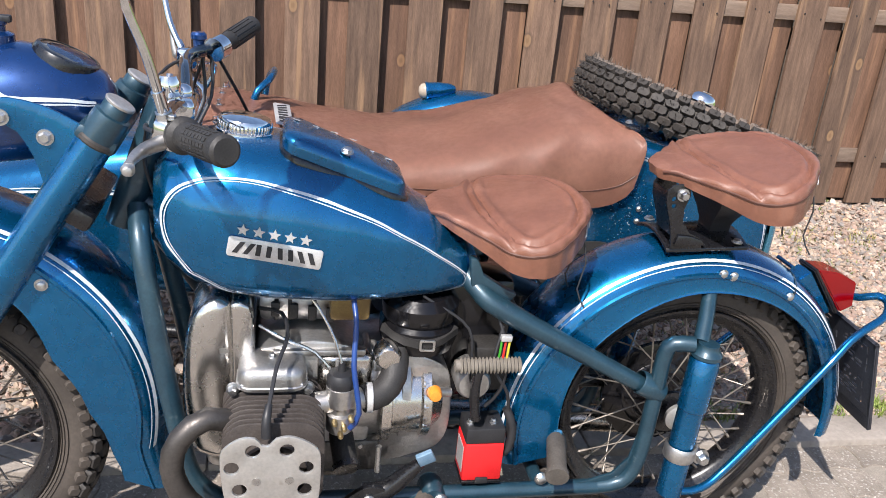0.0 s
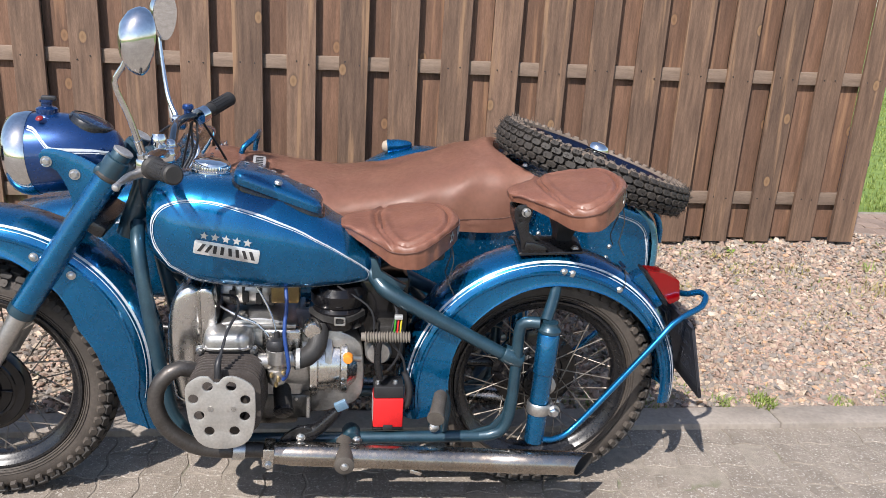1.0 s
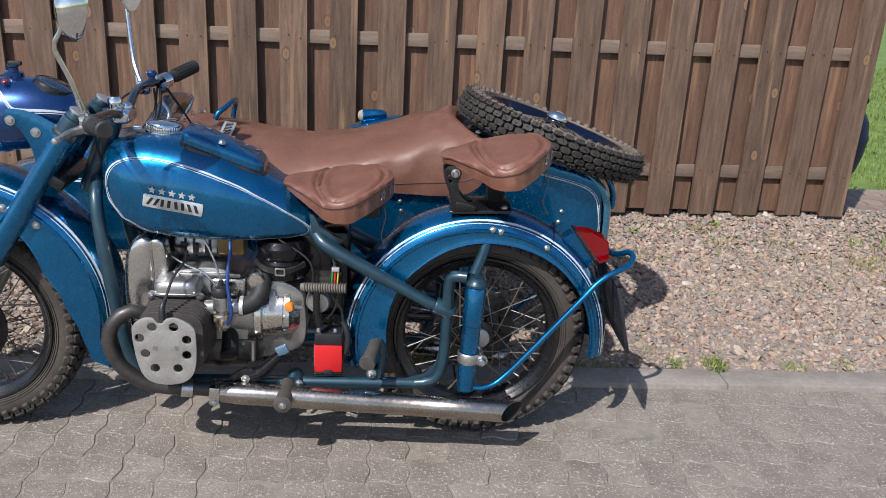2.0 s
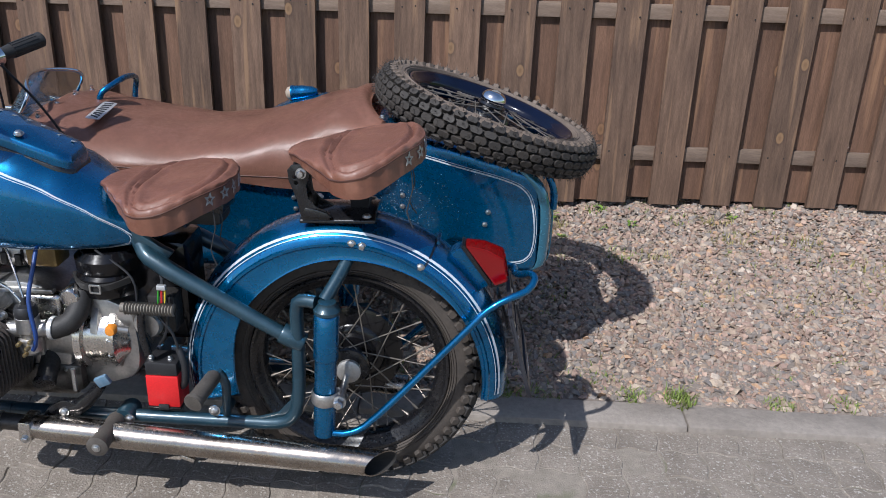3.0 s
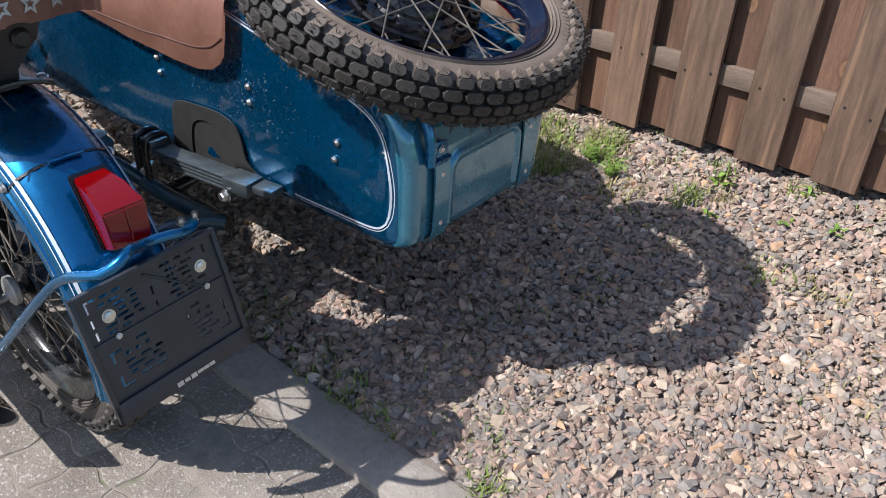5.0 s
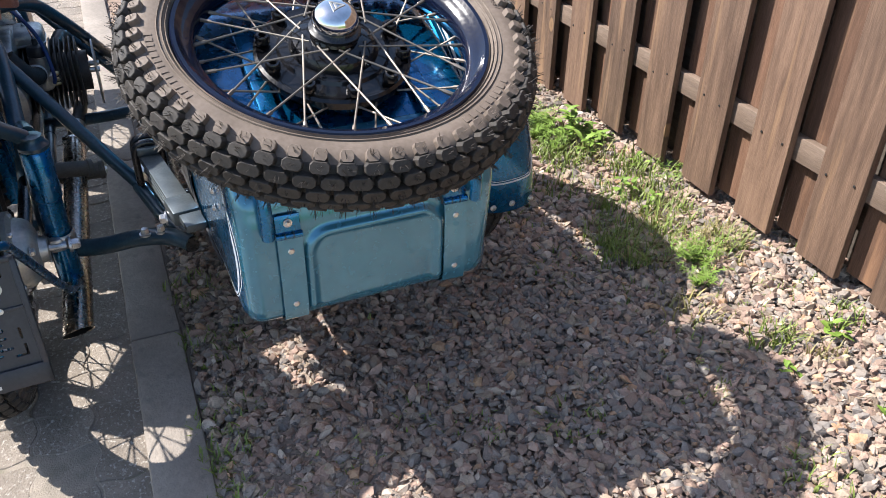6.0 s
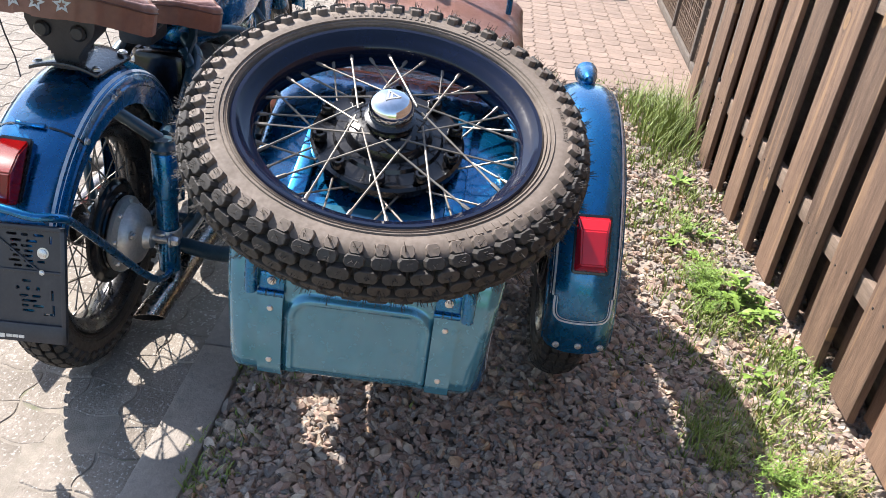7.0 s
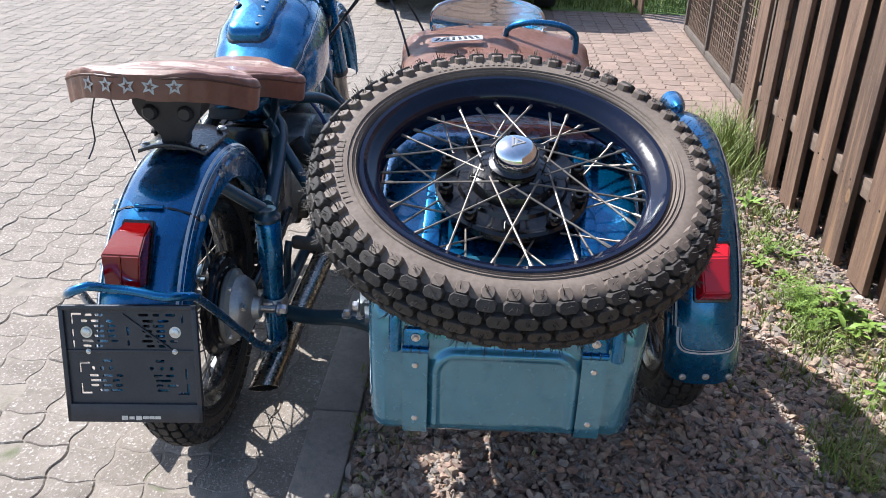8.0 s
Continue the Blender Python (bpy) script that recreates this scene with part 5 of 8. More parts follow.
# plunger units beside the rear wheel
for h in (-1, 1):
    x, y = -0.058, h * 0.172
    lean = Matrix.Translation((x, y, 0)) @ Matrix.Rotation(radians(2.2), 4, "Y")
    unit = part("plunger_unit", lathe([(0, 0.228), (0.022, 0.228), (0.027, 0.234), (0.027, 0.326), (0.022, 0.328), (0.022, 0.352), (0.0265, 0.354), (0.0265, 0.442), (0.030, 0.446), (0.030, 0.556), (0.026, 0.562), (0, 0.562)], 28, m=lean), blue, bike, "blue rear plunger shock absorber")
    part("plunger_cap", lathe([(0.027, 0.561), (0.031, 0.565), (0.031, 0.572), (0.026, 0.578), (0.021, 0.585), (0.021, 0.592), (0.0, 0.594)], 24, m=lean), frame_paint, unit, "grey-blue plunger cap")
    part("plunger_clamp", lathe([(0.030, 0.322), (0.033, 0.326), (0.033, 0.352), (0.030, 0.356)], 24, m=lean), aluminium, unit, "bare aluminium axle clamp")
    part("axle_lug", box((0.05, 0.03, 0.034), (-0.030, h * 0.165, 0.338), 0.009), aluminium, unit)
    part("axle_nut", bolt((-0.008, h * 0.190, 0.337), 0.013, 0.022, "Y", h), zinc, unit)
    part("axle_washer", lathe([(0.026, 0.0), (0.031, -0.004), (0.031, -0.014), (0.024, -0.018), (0.012, -0.018), (0, -0.022)], 24, "Y", (-0.004, h * 0.062, 0.350)) if h < 0 else box((0.02, 0.02, 0.02), (-0.01, 0.09, 0.338)), plate_metal, unit)
    part("cap_bolt", bolt((-0.028, h * 0.178, 0.572), 0.008, 0.012, "Y", h), zinc, unit)
part("rear_axle", rod((REAR_X, -0.185, 0.338), (REAR_X, 0.185, 0.338), 0.009), zinc, bike, "rear axle")
# right-hand final drive
drive_box = part("final_drive", lathe([(0.05, 0.064), (0.088, 0.068), (0.094, 0.074), (0.094, 0.084), (0.086, 0.088), (0.078, 0.092), (0.074, 0.108), (0.066, 0.120), (0.050, 0.128), (0.030, 0.132), (0.026, 0.148), (0, 0.150)], 44, "Y", (REAR_X, 0, 0.338)), plate_metal, bike, "dull alloy final drive casing with a domed cover", sharp=40)
for k in range(8):
    a = 2 * math.pi * (k + 0.3) / 8
    part("casing_nut", bolt((REAR_X + 0.084 * math.cos(a), 0.084, 0.338 + 0.084 * math.sin(a)), 0.006, 0.010, "Y", 1), zinc, drive_box)
part("casing_plug", bolt((REAR_X + 0.055, 0.118, 0.338 + 0.030), 0.009, 0.010, "Y", 1), zinc, drive_box)
part("drive_shaft", tube([(-0.06, 0.10, 0.338), (-0.35, 0.10, 0.35), (-0.55, 0.09, 0.36)], 0.016, 14), black_paint, bike, "dark drive shaft")

# rear bumper bar round the mudguard, tail lamp, number plate holder
part("rear_bar", tube([(-0.058, -0.178, 0.243), (-0.02, -0.180, 0.239), (0.02, -0.178, 0.243), (0.08, -0.165, 0.285), (0.27, -0.128, 0.492), (0.335, -0.11, 0.560), (0.385, -0.098, 0.588), (0.425, -0.082, 0.602), (0.444, -0.058, 0.622), (0.434, -0.035, 0.628), (0.412, -0.01, 0.612), (0.400, 0.02, 0.604),
                       (0.400, 0.05, 0.600), (0.395, 0.09, 0.590), (0.36, 0.125, 0.575), (0.30, 0.135, 0.52), (0.10, 0.170, 0.30), (0.02, 0.182, 0.245), (-0.05, 0.182, 0.240)], 0.0088, 12), blue, bike, "bent blue rear bumper bar")
def lamp_block(profile, bm=None):
    """A block from a side profile of (x, z, half width)."""
    bm = bm or bmesh.new()
    loft(bm, [[Vector((x, 0.002 + h * w, z)) for x, z, w in profile] for h in (-1, 1)])
    bmesh.ops.bevel(bm, geom=bm.edges[:], offset=0.003, segments=2, affect="EDGES")
    return bm


tail = part("tail_lamp", lamp_block([(0.270, 0.690, 0.033), (0.347, 0.586, 0.037), (0.340, 0.581, 0.037), (0.263, 0.685, 0.033)]), black_paint, bike, "red tail lamp on a black base")
part("lamp_foot", lamp_block([(0.262, 0.680, 0.024), (0.336, 0.582, 0.026), (0.310, 0.570, 0.026), (0.236, 0.662, 0.024)]), blue, tail)
red_lens = bpy.data.materials.new("red_lens_plastic")
red_lens.use_nodes = True
b = red_lens.node_tree.nodes["Principled BSDF"]
b.inputs["Base Color"].default_value, b.inputs["Roughness"].default_value, b.inputs["Coat Weight"].default_value = (0.25, 0.001, 0.003, 1), 0.08, 0.3
b.inputs["Transmission Weight"].default_value = 0.4
# lighter copy for the sidecar lens: sunlight through it is put into the colour
backlit_red = red_lens.copy()
backlit_red.name = "bright_red_lens"
backlit_red.node_tree.nodes["Principled BSDF"].inputs["Base Color"].default_value = (0.60, 0.006, 0.012, 1)
backlit_red.node_tree.nodes["Principled BSDF"].inputs["Transmission Weight"].default_value = 0.15
part("tail_lens", lamp_block([(0.274, 0.686, 0.028), (0.322, 0.681, 0.032), (0.370, 0.660, 0.038), (0.381, 0.600, 0.033), (0.352, 0.586, 0.034)]), red_lens, tail, "faceted translucent red lens", sharp=25)
part("tail_rib", rod((0.371, 0.002, 0.660), (0.3825, 0.002, 0.601), 0.0016, 6), red_lens, tail)

plate_m = facing((0.412, 0.014, 0.448), (0.965, 0.0, 0.26), (0, 0, 1)) @ pose(0, 0, 0, 0, 0, 3.0)
W, Hh = 0.270, 0.236
slots = []
# rows of short slots: height from the centre, then the centre and length of each slot
for y, row in ((0.098, ((-0.079, 0.016), (-0.058, 0.018), (0.030, 0.020), (0.055, 0.014), (0.082, 0.020))),
               (0.086, ((-0.088, 0.014), (-0.066, 0.020), (-0.038, 0.014), (0.038, 0.022), (0.068, 0.022))),
               (0.076, ((-0.060, 0.022), (-0.034, 0.014), (0.034, 0.014), (0.058, 0.022))),
               (0.066, ((-0.058, 0.016), (-0.036, 0.016), (0.036, 0.020), (0.062, 0.018))),
               (0.056, ((-0.060, 0.022), (-0.034, 0.016), (0.038, 0.014), (0.060, 0.020))),
               (0.046, ((-0.084, 0.024), (-0.054, 0.020), (-0.030, 0.014), (0.034, 0.022), (0.062, 0.018), (0.086, 0.016))),
               (0.036, ((-0.086, 0.018), (-0.062, 0.016), (0.040, 0.016), (0.066, 0.022))),
               (0.006, ((-0.048, 0.020), (0.056, 0.018))),
               (-0.024, ((-0.078, 0.020), (-0.050, 0.020), (-0.026, 0.014), (0.050, 0.018), (0.074, 0.018))),
               (-0.034, ((-0.070, 0.034), (-0.034, 0.014), (0.060, 0.030))),
               (-0.044, ((-0.078, 0.018), (-0.052, 0.020), (-0.028, 0.014), (0.052, 0.014), (0.078, 0.022))),
               (-0.054, ((-0.060, 0.020), (-0.034, 0.024), (0.058, 0.024)))):
    slots += [round_rect(w, 0.0054, 0.0024, 2, x, y) for x, w in row]
slots += [round_rect(0.0045, w, 0.002, 2, x, y) for x, y, w in ((-0.003, 0.066, 0.018), (-0.003, 0.042, 0.012), (0.105, 0.09, 0.016), (0.106, -0.02, 0.022), (-0.112, 0.062, 0.016), (-0.112, 0.04, 0.016))]
slots += [[(x, y), (x + 0.022 * a, y), (x + 0.022 * a, y - 0.0045 * b), (x + 0.0045 * a, y - 0.0045 * b), (x + 0.0045 * a, y - 0.022 * b), (x, y - 0.022 * b)] for x, y, a, b in ((-0.114, 0.102, 1, 1), (-0.106, 0.004, 1, 1), (-0.106, -0.062, 1, -1), (0.110, -0.062, -1, -1))]
slots += [circle(x, -0.009, 0.0042, 10) for x in (-0.078, -0.060, -0.042, 0.038, 0.058, 0.078)]
holder = part("number_plate_holder", prism(round_rect(W, Hh, 0.014), 0.004, plate_m, 0.0, holes=slots), plate_plastic, bike, "empty black plastic number plate holder with slots", sharp=30)
bm = bmesh.new()
for sx, sy, w, h in ((0, Hh / 2 - 0.005, W, 0.010), (-W / 2 + 0.005, 0, 0.010, Hh), (W / 2 - 0.005, 0, 0.010, Hh), (0, -Hh / 2 + 0.019, W, 0.038)):
    box((w, h, 0.010), bevel=0.002, bm=bm, m=plate_m @ pose(sx, sy, 0.005))
part("holder_rim", bm, plate_plastic, holder)
part("holder_rib", box((W - 0.02, 0.006, 0.004), bevel=0.001, m=plate_m @ pose(0, 0.026, 0.005)), plate_plastic, holder)
for sx in (-0.084, 0.090):
    part("holder_screw", bolt((0, 0, 0), 0.0085, 0.004, "Z", 1), zinc, holder, m=plate_m @ pose(sx, 0.064, 0.004))
part("holder_strut", rod(plate_m @ Vector((-0.01, 0.10, 0.005)), plate_m @ Vector((0.085, 0.026, 0.005)), 0.0022, 6), plate_plastic, holder)
for sx in (-0.082, 0.088):
    part("holder_rivet", bolt((0, 0, 0), 0.004, 0.003, "Z", 1), zinc, holder, m=plate_m @ pose(sx, 0.026, 0.007))
bm = bmesh.new()
for k, w in enumerate((0.012, 0.010, 0.011)):
    box((w, 0.0085 if k != 1 else 0.006, 0.0012), bevel=0, bm=bm, m=plate_m @ pose(0.0 + 0.014 * k - 0.02, -0.108, 0.0105))
    box((w, 0.006, 0.0012), bevel=0, bm=bm, m=plate_m @ pose(0.040 + 0.012 * k - 0.018, -0.107, 0.0105))
part("holder_print", bm, enamel, holder, "pale bars printed on the holder's rim")
part("plate_bracket", box((0.10, 0.05, 0.006), (0.375, 0.03, 0.50), 0.002, rot=(0, 72, 0)), black_paint, bike, "black plate bracket")
# mudguard joint, hinge and bolts
a = radians(57.5)
c = Vector((REAR_C[0] + 0.413 * math.cos(a), 0, REAR_C[1] + 0.413 * math.sin(a)))
part("guard_hinge", rod(c + Vector((0.004, -0.03, 0.004)), c + Vector((0.004, 0.03, 0.004)), 0.0045, 10), blue, rear_guard, "small blue hinge across the mudguard")
bm = bmesh.new()
rows = []
for f in (-1.0, -0.93, -0.8, -0.5, 0, 0.5, 0.8, 0.93, 1.0):
    y = 0.095 * f
    r = {1.0: 0.36, 0.93: 0.380, 0.8: 0.3945, 0.5: 0.408, 0: 0.4135}[abs(f)]
    rows.append([Vector((REAR_C[0] + r * math.cos(a + da), y, REAR_C[1] + r * math.sin(a + da))) for da in (0.0, 0.012)])
part("guard_joint", loft(bm, rows, closed=False), black_paint, rear_guard, "dark joint between the mudguard halves")
for h in (-1, 1):
    for px, pz in ((0.010, 0.705), (0.034, 0.700), (0.172, 0.654)):
        part("guard_bolt", bolt((px, h * 0.0925, pz), 0.0075, 0.007, "Y", h), zinc, rear_guard)
    for px, pz in ((-1.35, 0.728), (-1.265, 0.680)):
        part("guard_bolt", bolt((px, h * 0.098, pz), 0.0085, 0.008, "Y", h), zinc, front_guard)
    part("foot_bolt", bolt((-0.328, h * 0.146, 0.262), 0.011, 0.010, "Y", h), zinc, rear_guard)


# ---- flat twin engine ----
def side_plate(points, depth, y, bevel=0.002, holes=(), outward=-1):
    """A plate in the xz plane whose outer face looks outward at y."""
    m = Matrix(((1, 0, 0, 0), (0, 0, -1, y + (depth if outward < 0 else 0)), (0, 1, 0, 0), (0, 0, 0, 1)))
    return prism(points, depth, m, bevel, holes=holes)


def smooth_loop(points, step=0.012):
    return [(p.x, p.y) for p in spline([(x, y, 0) for x, y in [*points, points[0]]], step)[:-1]]


polished_case = surface("polished_case", (0.60, 0.58, 0.555), (0.72, 0.705, 0.68), 5, (0.20, 0.30), metal=1.0, bump=0.015, bump_scale=60, spots=(0.50, 0.47, 0.44), spot_scale=5, spot_cut=(0.55, 0.85))
engine = part("engine", box((0.30, 0.20, 0.25), (-0.855, 0, 0.40), 0.03, cuts=3), aluminium, bike, "grey cast flat-twin engine block")
case = smooth_loop([(-1.025, 0.335), (-1.038, 0.45), (-1.032, 0.57), (-1.012, 0.635), (-0.978, 0.658), (-0.952, 0.648), (-0.944, 0.55), (-0.948, 0.40), (-0.968, 0.32)])
part("front_cover", side_plate(case, 0.236, -0.118, 0.017), polished_case, engine, "polished rounded timing cover", sharp=50)
part("cover_band", side_plate(smooth_loop([(-0.950, 0.655), (-0.918, 0.650), (-0.908, 0.56), (-0.912, 0.42), (-0.925, 0.36), (-0.945, 0.45)]), 0.25, -0.125, 0.006), polished_case, engine, "polished joint band behind the timing cover", sharp=50)
part("crankcase", side_plate(smooth_loop([(-0.90, 0.56), (-0.80, 0.575), (-0.72, 0.555), (-0.695, 0.50), (-0.69, 0.36), (-0.73, 0.30), (-0.90, 0.29), (-0.95, 0.33)]), 0.232, -0.116, 0.007), aluminium, engine, "cast crankcase", sharp=35)
part("sump", box((0.26, 0.18, 0.06), (-0.83, 0, 0.272), 0.015), oily_alloy, engine)
part("gearbox", side_plate(smooth_loop([(-0.695, 0.52), (-0.62, 0.535), (-0.545, 0.505), (-0.525, 0.44), (-0.53, 0.34), (-0.58, 0.302), (-0.68, 0.305)]), 0.19, -0.098, 0.007), aluminium, engine, "cast gearbox casing", sharp=35)
part("gearbox_cover", lathe([(0.088, -0.672), (0.098, -0.668), (0.098, -0.650), (0.086, -0.646), (0.084, -0.590), (0.091, -0.586), (0.091, -0.570), (0.075, -0.562), (0.062, -0.545), (0.05, -0.540), (0, -0.538)], 40, "X", (0, -0.045, 0.418)), steel, engine, "bright round gearbox casing", sharp=35)
for k in range(6):
    a = math.pi * (0.62 + 0.16 * k)
    part("cover_bolt", bolt((-0.586, -0.045 + 0.086 * math.cos(a), 0.418 + 0.086 * math.sin(a)), 0.0055, 0.012, "X", 1), zinc, engine)
part("bell_flange", box((0.014, 0.225, 0.25), (-0.697, 0, 0.42), 0.004), aluminium, engine, "cast joint flange")
for z in (0.34, 0.43, 0.52):
    part("flange_bolt", bolt((-0.705, -0.114, z), 0.006, 0.010, "Y", -1), zinc, engine)
part("lower_case", box((0.27, 0.246, 0.075), (-0.80, 0, 0.316), 0.012, cuts=2), oily_alloy, engine, "dark lower crankcase")
part("case_ledge", box((0.17, 0.02, 0.012), (-0.79, -0.118, 0.555), 0.003), aluminium, engine)
part("case_ledge", box((0.012, 0.016, 0.16), (-0.755, -0.120, 0.46), 0.003), aluminium, engine)
part("top_casting", box((0.105, 0.04, 0.082), (-0.742, -0.105, 0.505), 0.012, cuts=3), steel, engine, "bright upper casting of the crankcase")
part("breather", lathe([(0, -0.14), (0.02, -0.138), (0.026, -0.13), (0.026, -0.10)], 20, "Y", (-0.662, 0, 0.545)), steel, engine, "round alloy breather cap")
# added block, no real part: it fills the shade under the saddle with black
part("air_box", box((0.14, 0.14, 0.27), (-0.472, 0.02, 0.535), 0.02), drum_black, engine, "black block added under the saddle to fill in the dark")
part("clutch_housing", lathe([(0.10, -0.75), (0.122, -0.745), (0.124, -0.70), (0.121, -0.66), (0.116, -0.645), (0.116, -0.632), (0.127, -0.628), (0.127, -0.612), (0.115, -0.606), (0.06, -0.60)], 44, "X", (0, 0, 0.425)), aluminium, engine, "round cast clutch housing", sharp=40)
part("starter_pipe", rod((-0.745, -0.10, 0.372), (-0.735, -0.172, 0.330), 0.024, 20), iron, engine, "dark round pipe stub")
part("pipe_collar", rod((-0.7365, -0.166, 0.3335), (-0.7345, -0.176, 0.3275), 0.027, 20), black_paint, engine)
for h in (-1, 1):
    # finned barrel, head, pale crash plate, rocker box, plug, carburettor
    Y = lambda d: h * d
    barrel = part("cylinder", lathe([(0.058, Y(0.10)), (0.058, Y(0.29))], 28, "Y", (-0.872, 0, 0.412)), fin_metal, engine, "dark brown-grey finned cylinder", sharp=30)
    for k in range(11):
        d = 0.130 + 0.0135 * k
        big = 0.095 - 0.0006 * k
        pts = round_rect(2 * big * 0.98, 2 * big, 0.045, 5, -0.872, 0.412)
        part("fin", prism(pts, 0.0042, Matrix(((1, 0, 0, 0), (0, 0, -1, Y(d)), (0, 1, 0, 0), (0, 0, 0, 1))), 0.0008), fin_metal, barrel, sharp=30)
    plate = smooth_loop([(-0.876 + (x + 0.876) * 1.05, 0.410 + (z - 0.405) * 1.04) for x, z in [(-0.955, 0.44), (-0.952, 0.475), (-0.925, 0.497), (-0.900, 0.497), (-0.890, 0.484), (-0.878, 0.484), (-0.868, 0.496), (-0.84, 0.498), (-0.803, 0.474), (-0.797, 0.435), (-0.800, 0.37), (-0.815, 0.33), (-0.848, 0.311), (-0.90, 0.311), (-0.932, 0.332), (-0.948, 0.38)]], 0.008)
    holes = [circle(-0.876 + (x + 0.876) * 1.05, z + 0.005, 0.0122, 14) for x, z in ((-0.904, 0.476), (-0.851, 0.476), (-0.937, 0.443), (-0.820, 0.440), (-0.925, 0.398), (-0.822, 0.395), (-0.903, 0.355), (-0.846, 0.355))]
    part("crash_plate", side_plate(plate, 0.006, Y(0.318) - (0 if h < 0 else 0.006), 0.0015, holes, h), plate_metal, barrel, "pale aluminium crash plate with eight holes", sharp=30)
    for x, z in ((-0.90, 0.42), (-0.845, 0.42)):
        part("plate_stud", rod((x, Y(0.27), z), (x, Y(0.3185), z), 0.008, 10), zinc, barrel)
    rows = []
    for f, z in ((1.0, 0.508), (1.04, 0.512), (1.04, 0.520), (1.0, 0.523), (0.99, 0.545), (0.96, 0.560), (0.88, 0.570), (0.70, 0.577), (0.35, 0.580)):
        rows.append([Vector((-0.876 + f * x, Y(0.142) + f * y, 0.514 + 0.62 * (z - 0.508))) for x, y in round_rect(0.122, 0.100, 0.028, 6)])
    box_ob = part("rocker_box", loft(bmesh.new(), rows), aluminium, engine, "domed cast alloy rocker box", sharp=40)
    for dx, dy in ((-0.052, -0.04), (0.052, -0.04), (-0.052, 0.04), (0.052, 0.04)):
        part("lid_screw", bolt((-0.876 + dx, Y(0.142) + dy, 0.5215), 0.0045, 0.005, "Z", 1), zinc, box_ob)
    part("box_bolt", bolt((-0.876, Y(0.142), 0.558), 0.006, 0.007, "Z", 1), zinc, box_ob)
    for x in (-0.945, -0.812):
        part("head_nut", bolt((x, Y(0.165), 0.508), 0.009, 0.018, "Y", h), zinc, barrel)
    part("plug_cap", tube([(-0.884, Y(0.293), 0.492), (-0.884, Y(0.288), 0.525), (-0.880, Y(0.27), 0.54)], (0.0095, 0.008, 0.006), 12), black_plastic, barrel, "black spark plug cap")
    part("plug_lead", tube([(-0.880, Y(0.27), 0.54), (-0.868, Y(0.22), 0.585), (-0.85, Y(0.16), 0.61), (-0.86, Y(0.10), 0.625), (-0.90, Y(0.07), 0.62)], 0.0038, 8), black_plastic, barrel, "black ignition lead")
    carb = part("carburettor", lathe([(0, 0.415), (0.02, 0.415), (0.026, 0.422), (0.026, 0.455), (0.02, 0.458), (0.02, 0.47), (0.027, 0.475), (0.027, 0.512), (0.023, 0.514)], 24, "Z", (-0.752, Y(0.170), 0)), aluminium, engine, "grey carburettor with a black cap")
    part("carburettor_cap", lathe([(0.025, 0.512), (0.027, 0.516), (0.027, 0.532), (0.022, 0.54), (0.008, 0.544), (0.006, 0.56), (0, 0.56)], 20, "Z", (-0.752, Y(0.170), 0)), black_plastic, carb)
    part("inlet", rod((-0.80, Y(0.17), 0.475), (-0.70, Y(0.155), 0.475), 0.021, 16), aluminium, carb)
    part("inlet_hose", tube([(-0.71, Y(0.16), 0.475), (-0.675, Y(0.15), 0.480), (-0.650, Y(0.13), 0.505), (-0.645, Y(0.10), 0.55)], 0.026, 18), grip_rubber, carb, "black rubber intake elbow")
    part("hose_clip", lathe([(0.0275, -0.006), (0.029, -0.005), (0.029, 0.005), (0.0275, 0.006)], 22, m=Matrix.Translation((-0.698, Y(0.157), 0.476)) @ Vector((1, 0, 0)).to_track_quat("Z", "Y").to_matrix().to_4x4()), enamel, carb)
    bm = bmesh.new()
    for dx, dz in ((-0.012, 0.452), (0.006, 0.44), (0.018, 0.46), (0.0, 0.425)):
        lathe([(0, 0), (0.0055, 0), (0.0055, Y(0.012)), (0.003, Y(0.016)), (0, Y(0.016))], 8, "Y", (-0.752 + dx, Y(0.195), dz), bm)
    part("brass_screws", bm, brass, carb, "brass adjusting screws")
    part("throttle_cable", tube([(-0.752, Y(0.17), 0.555), (-0.775, Y(0.15), 0.62), (-0.83, Y(0.10), 0.68), (-0.95, Y(0.05), 0.72)], 0.003, 8), steel, carb)
    part("fuel_hose", tube([(-0.735, Y(0.195), 0.435), (-0.72, Y(0.20), 0.47), (-0.732, Y(0.185), 0.56), (-0.728, Y(0.15), 0.63), (-0.735, Y(0.10), 0.68)], 0.0052, 10), blue_hose, carb, "bright blue fuel hose")
    # exhaust: bent pipe, then a long silencer with a slash-cut tip
    part("exhaust_pipe", tube([(-0.935, Y(0.205), 0.46), (-0.985, Y(0.225), 0.485), (-1.030, Y(0.24), 0.455), (-1.045, Y(0.245), 0.40), (-1.022, Y(0.245), 0.33), (-0.965, Y(0.238), 0.275), (-0.90, Y(0.225), 0.250), (-0.83, Y(0.21), 0.240), (-0.78, Y(0.203), 0.231)], 0.0205, 20), pipe_steel, engine, "dull grey curved exhaust pipe")
    part("exhaust_clip", rod((-0.865, Y(0.217), 0.244), (-0.835, Y(0.211), 0.2405), 0.0255, 20), zinc, engine)
    bm = bmesh.new()
    A, B = Vector((-0.79, Y(0.203), 0.226)), Vector((0.128, Y(0.200) if h < 0 else 0.168, 0.170))
    way = (B - A).normalized()
    up = Vector((0, 1, 0)).cross(way).normalized()
    up = up if up.z > 0 else -up
    rings = []
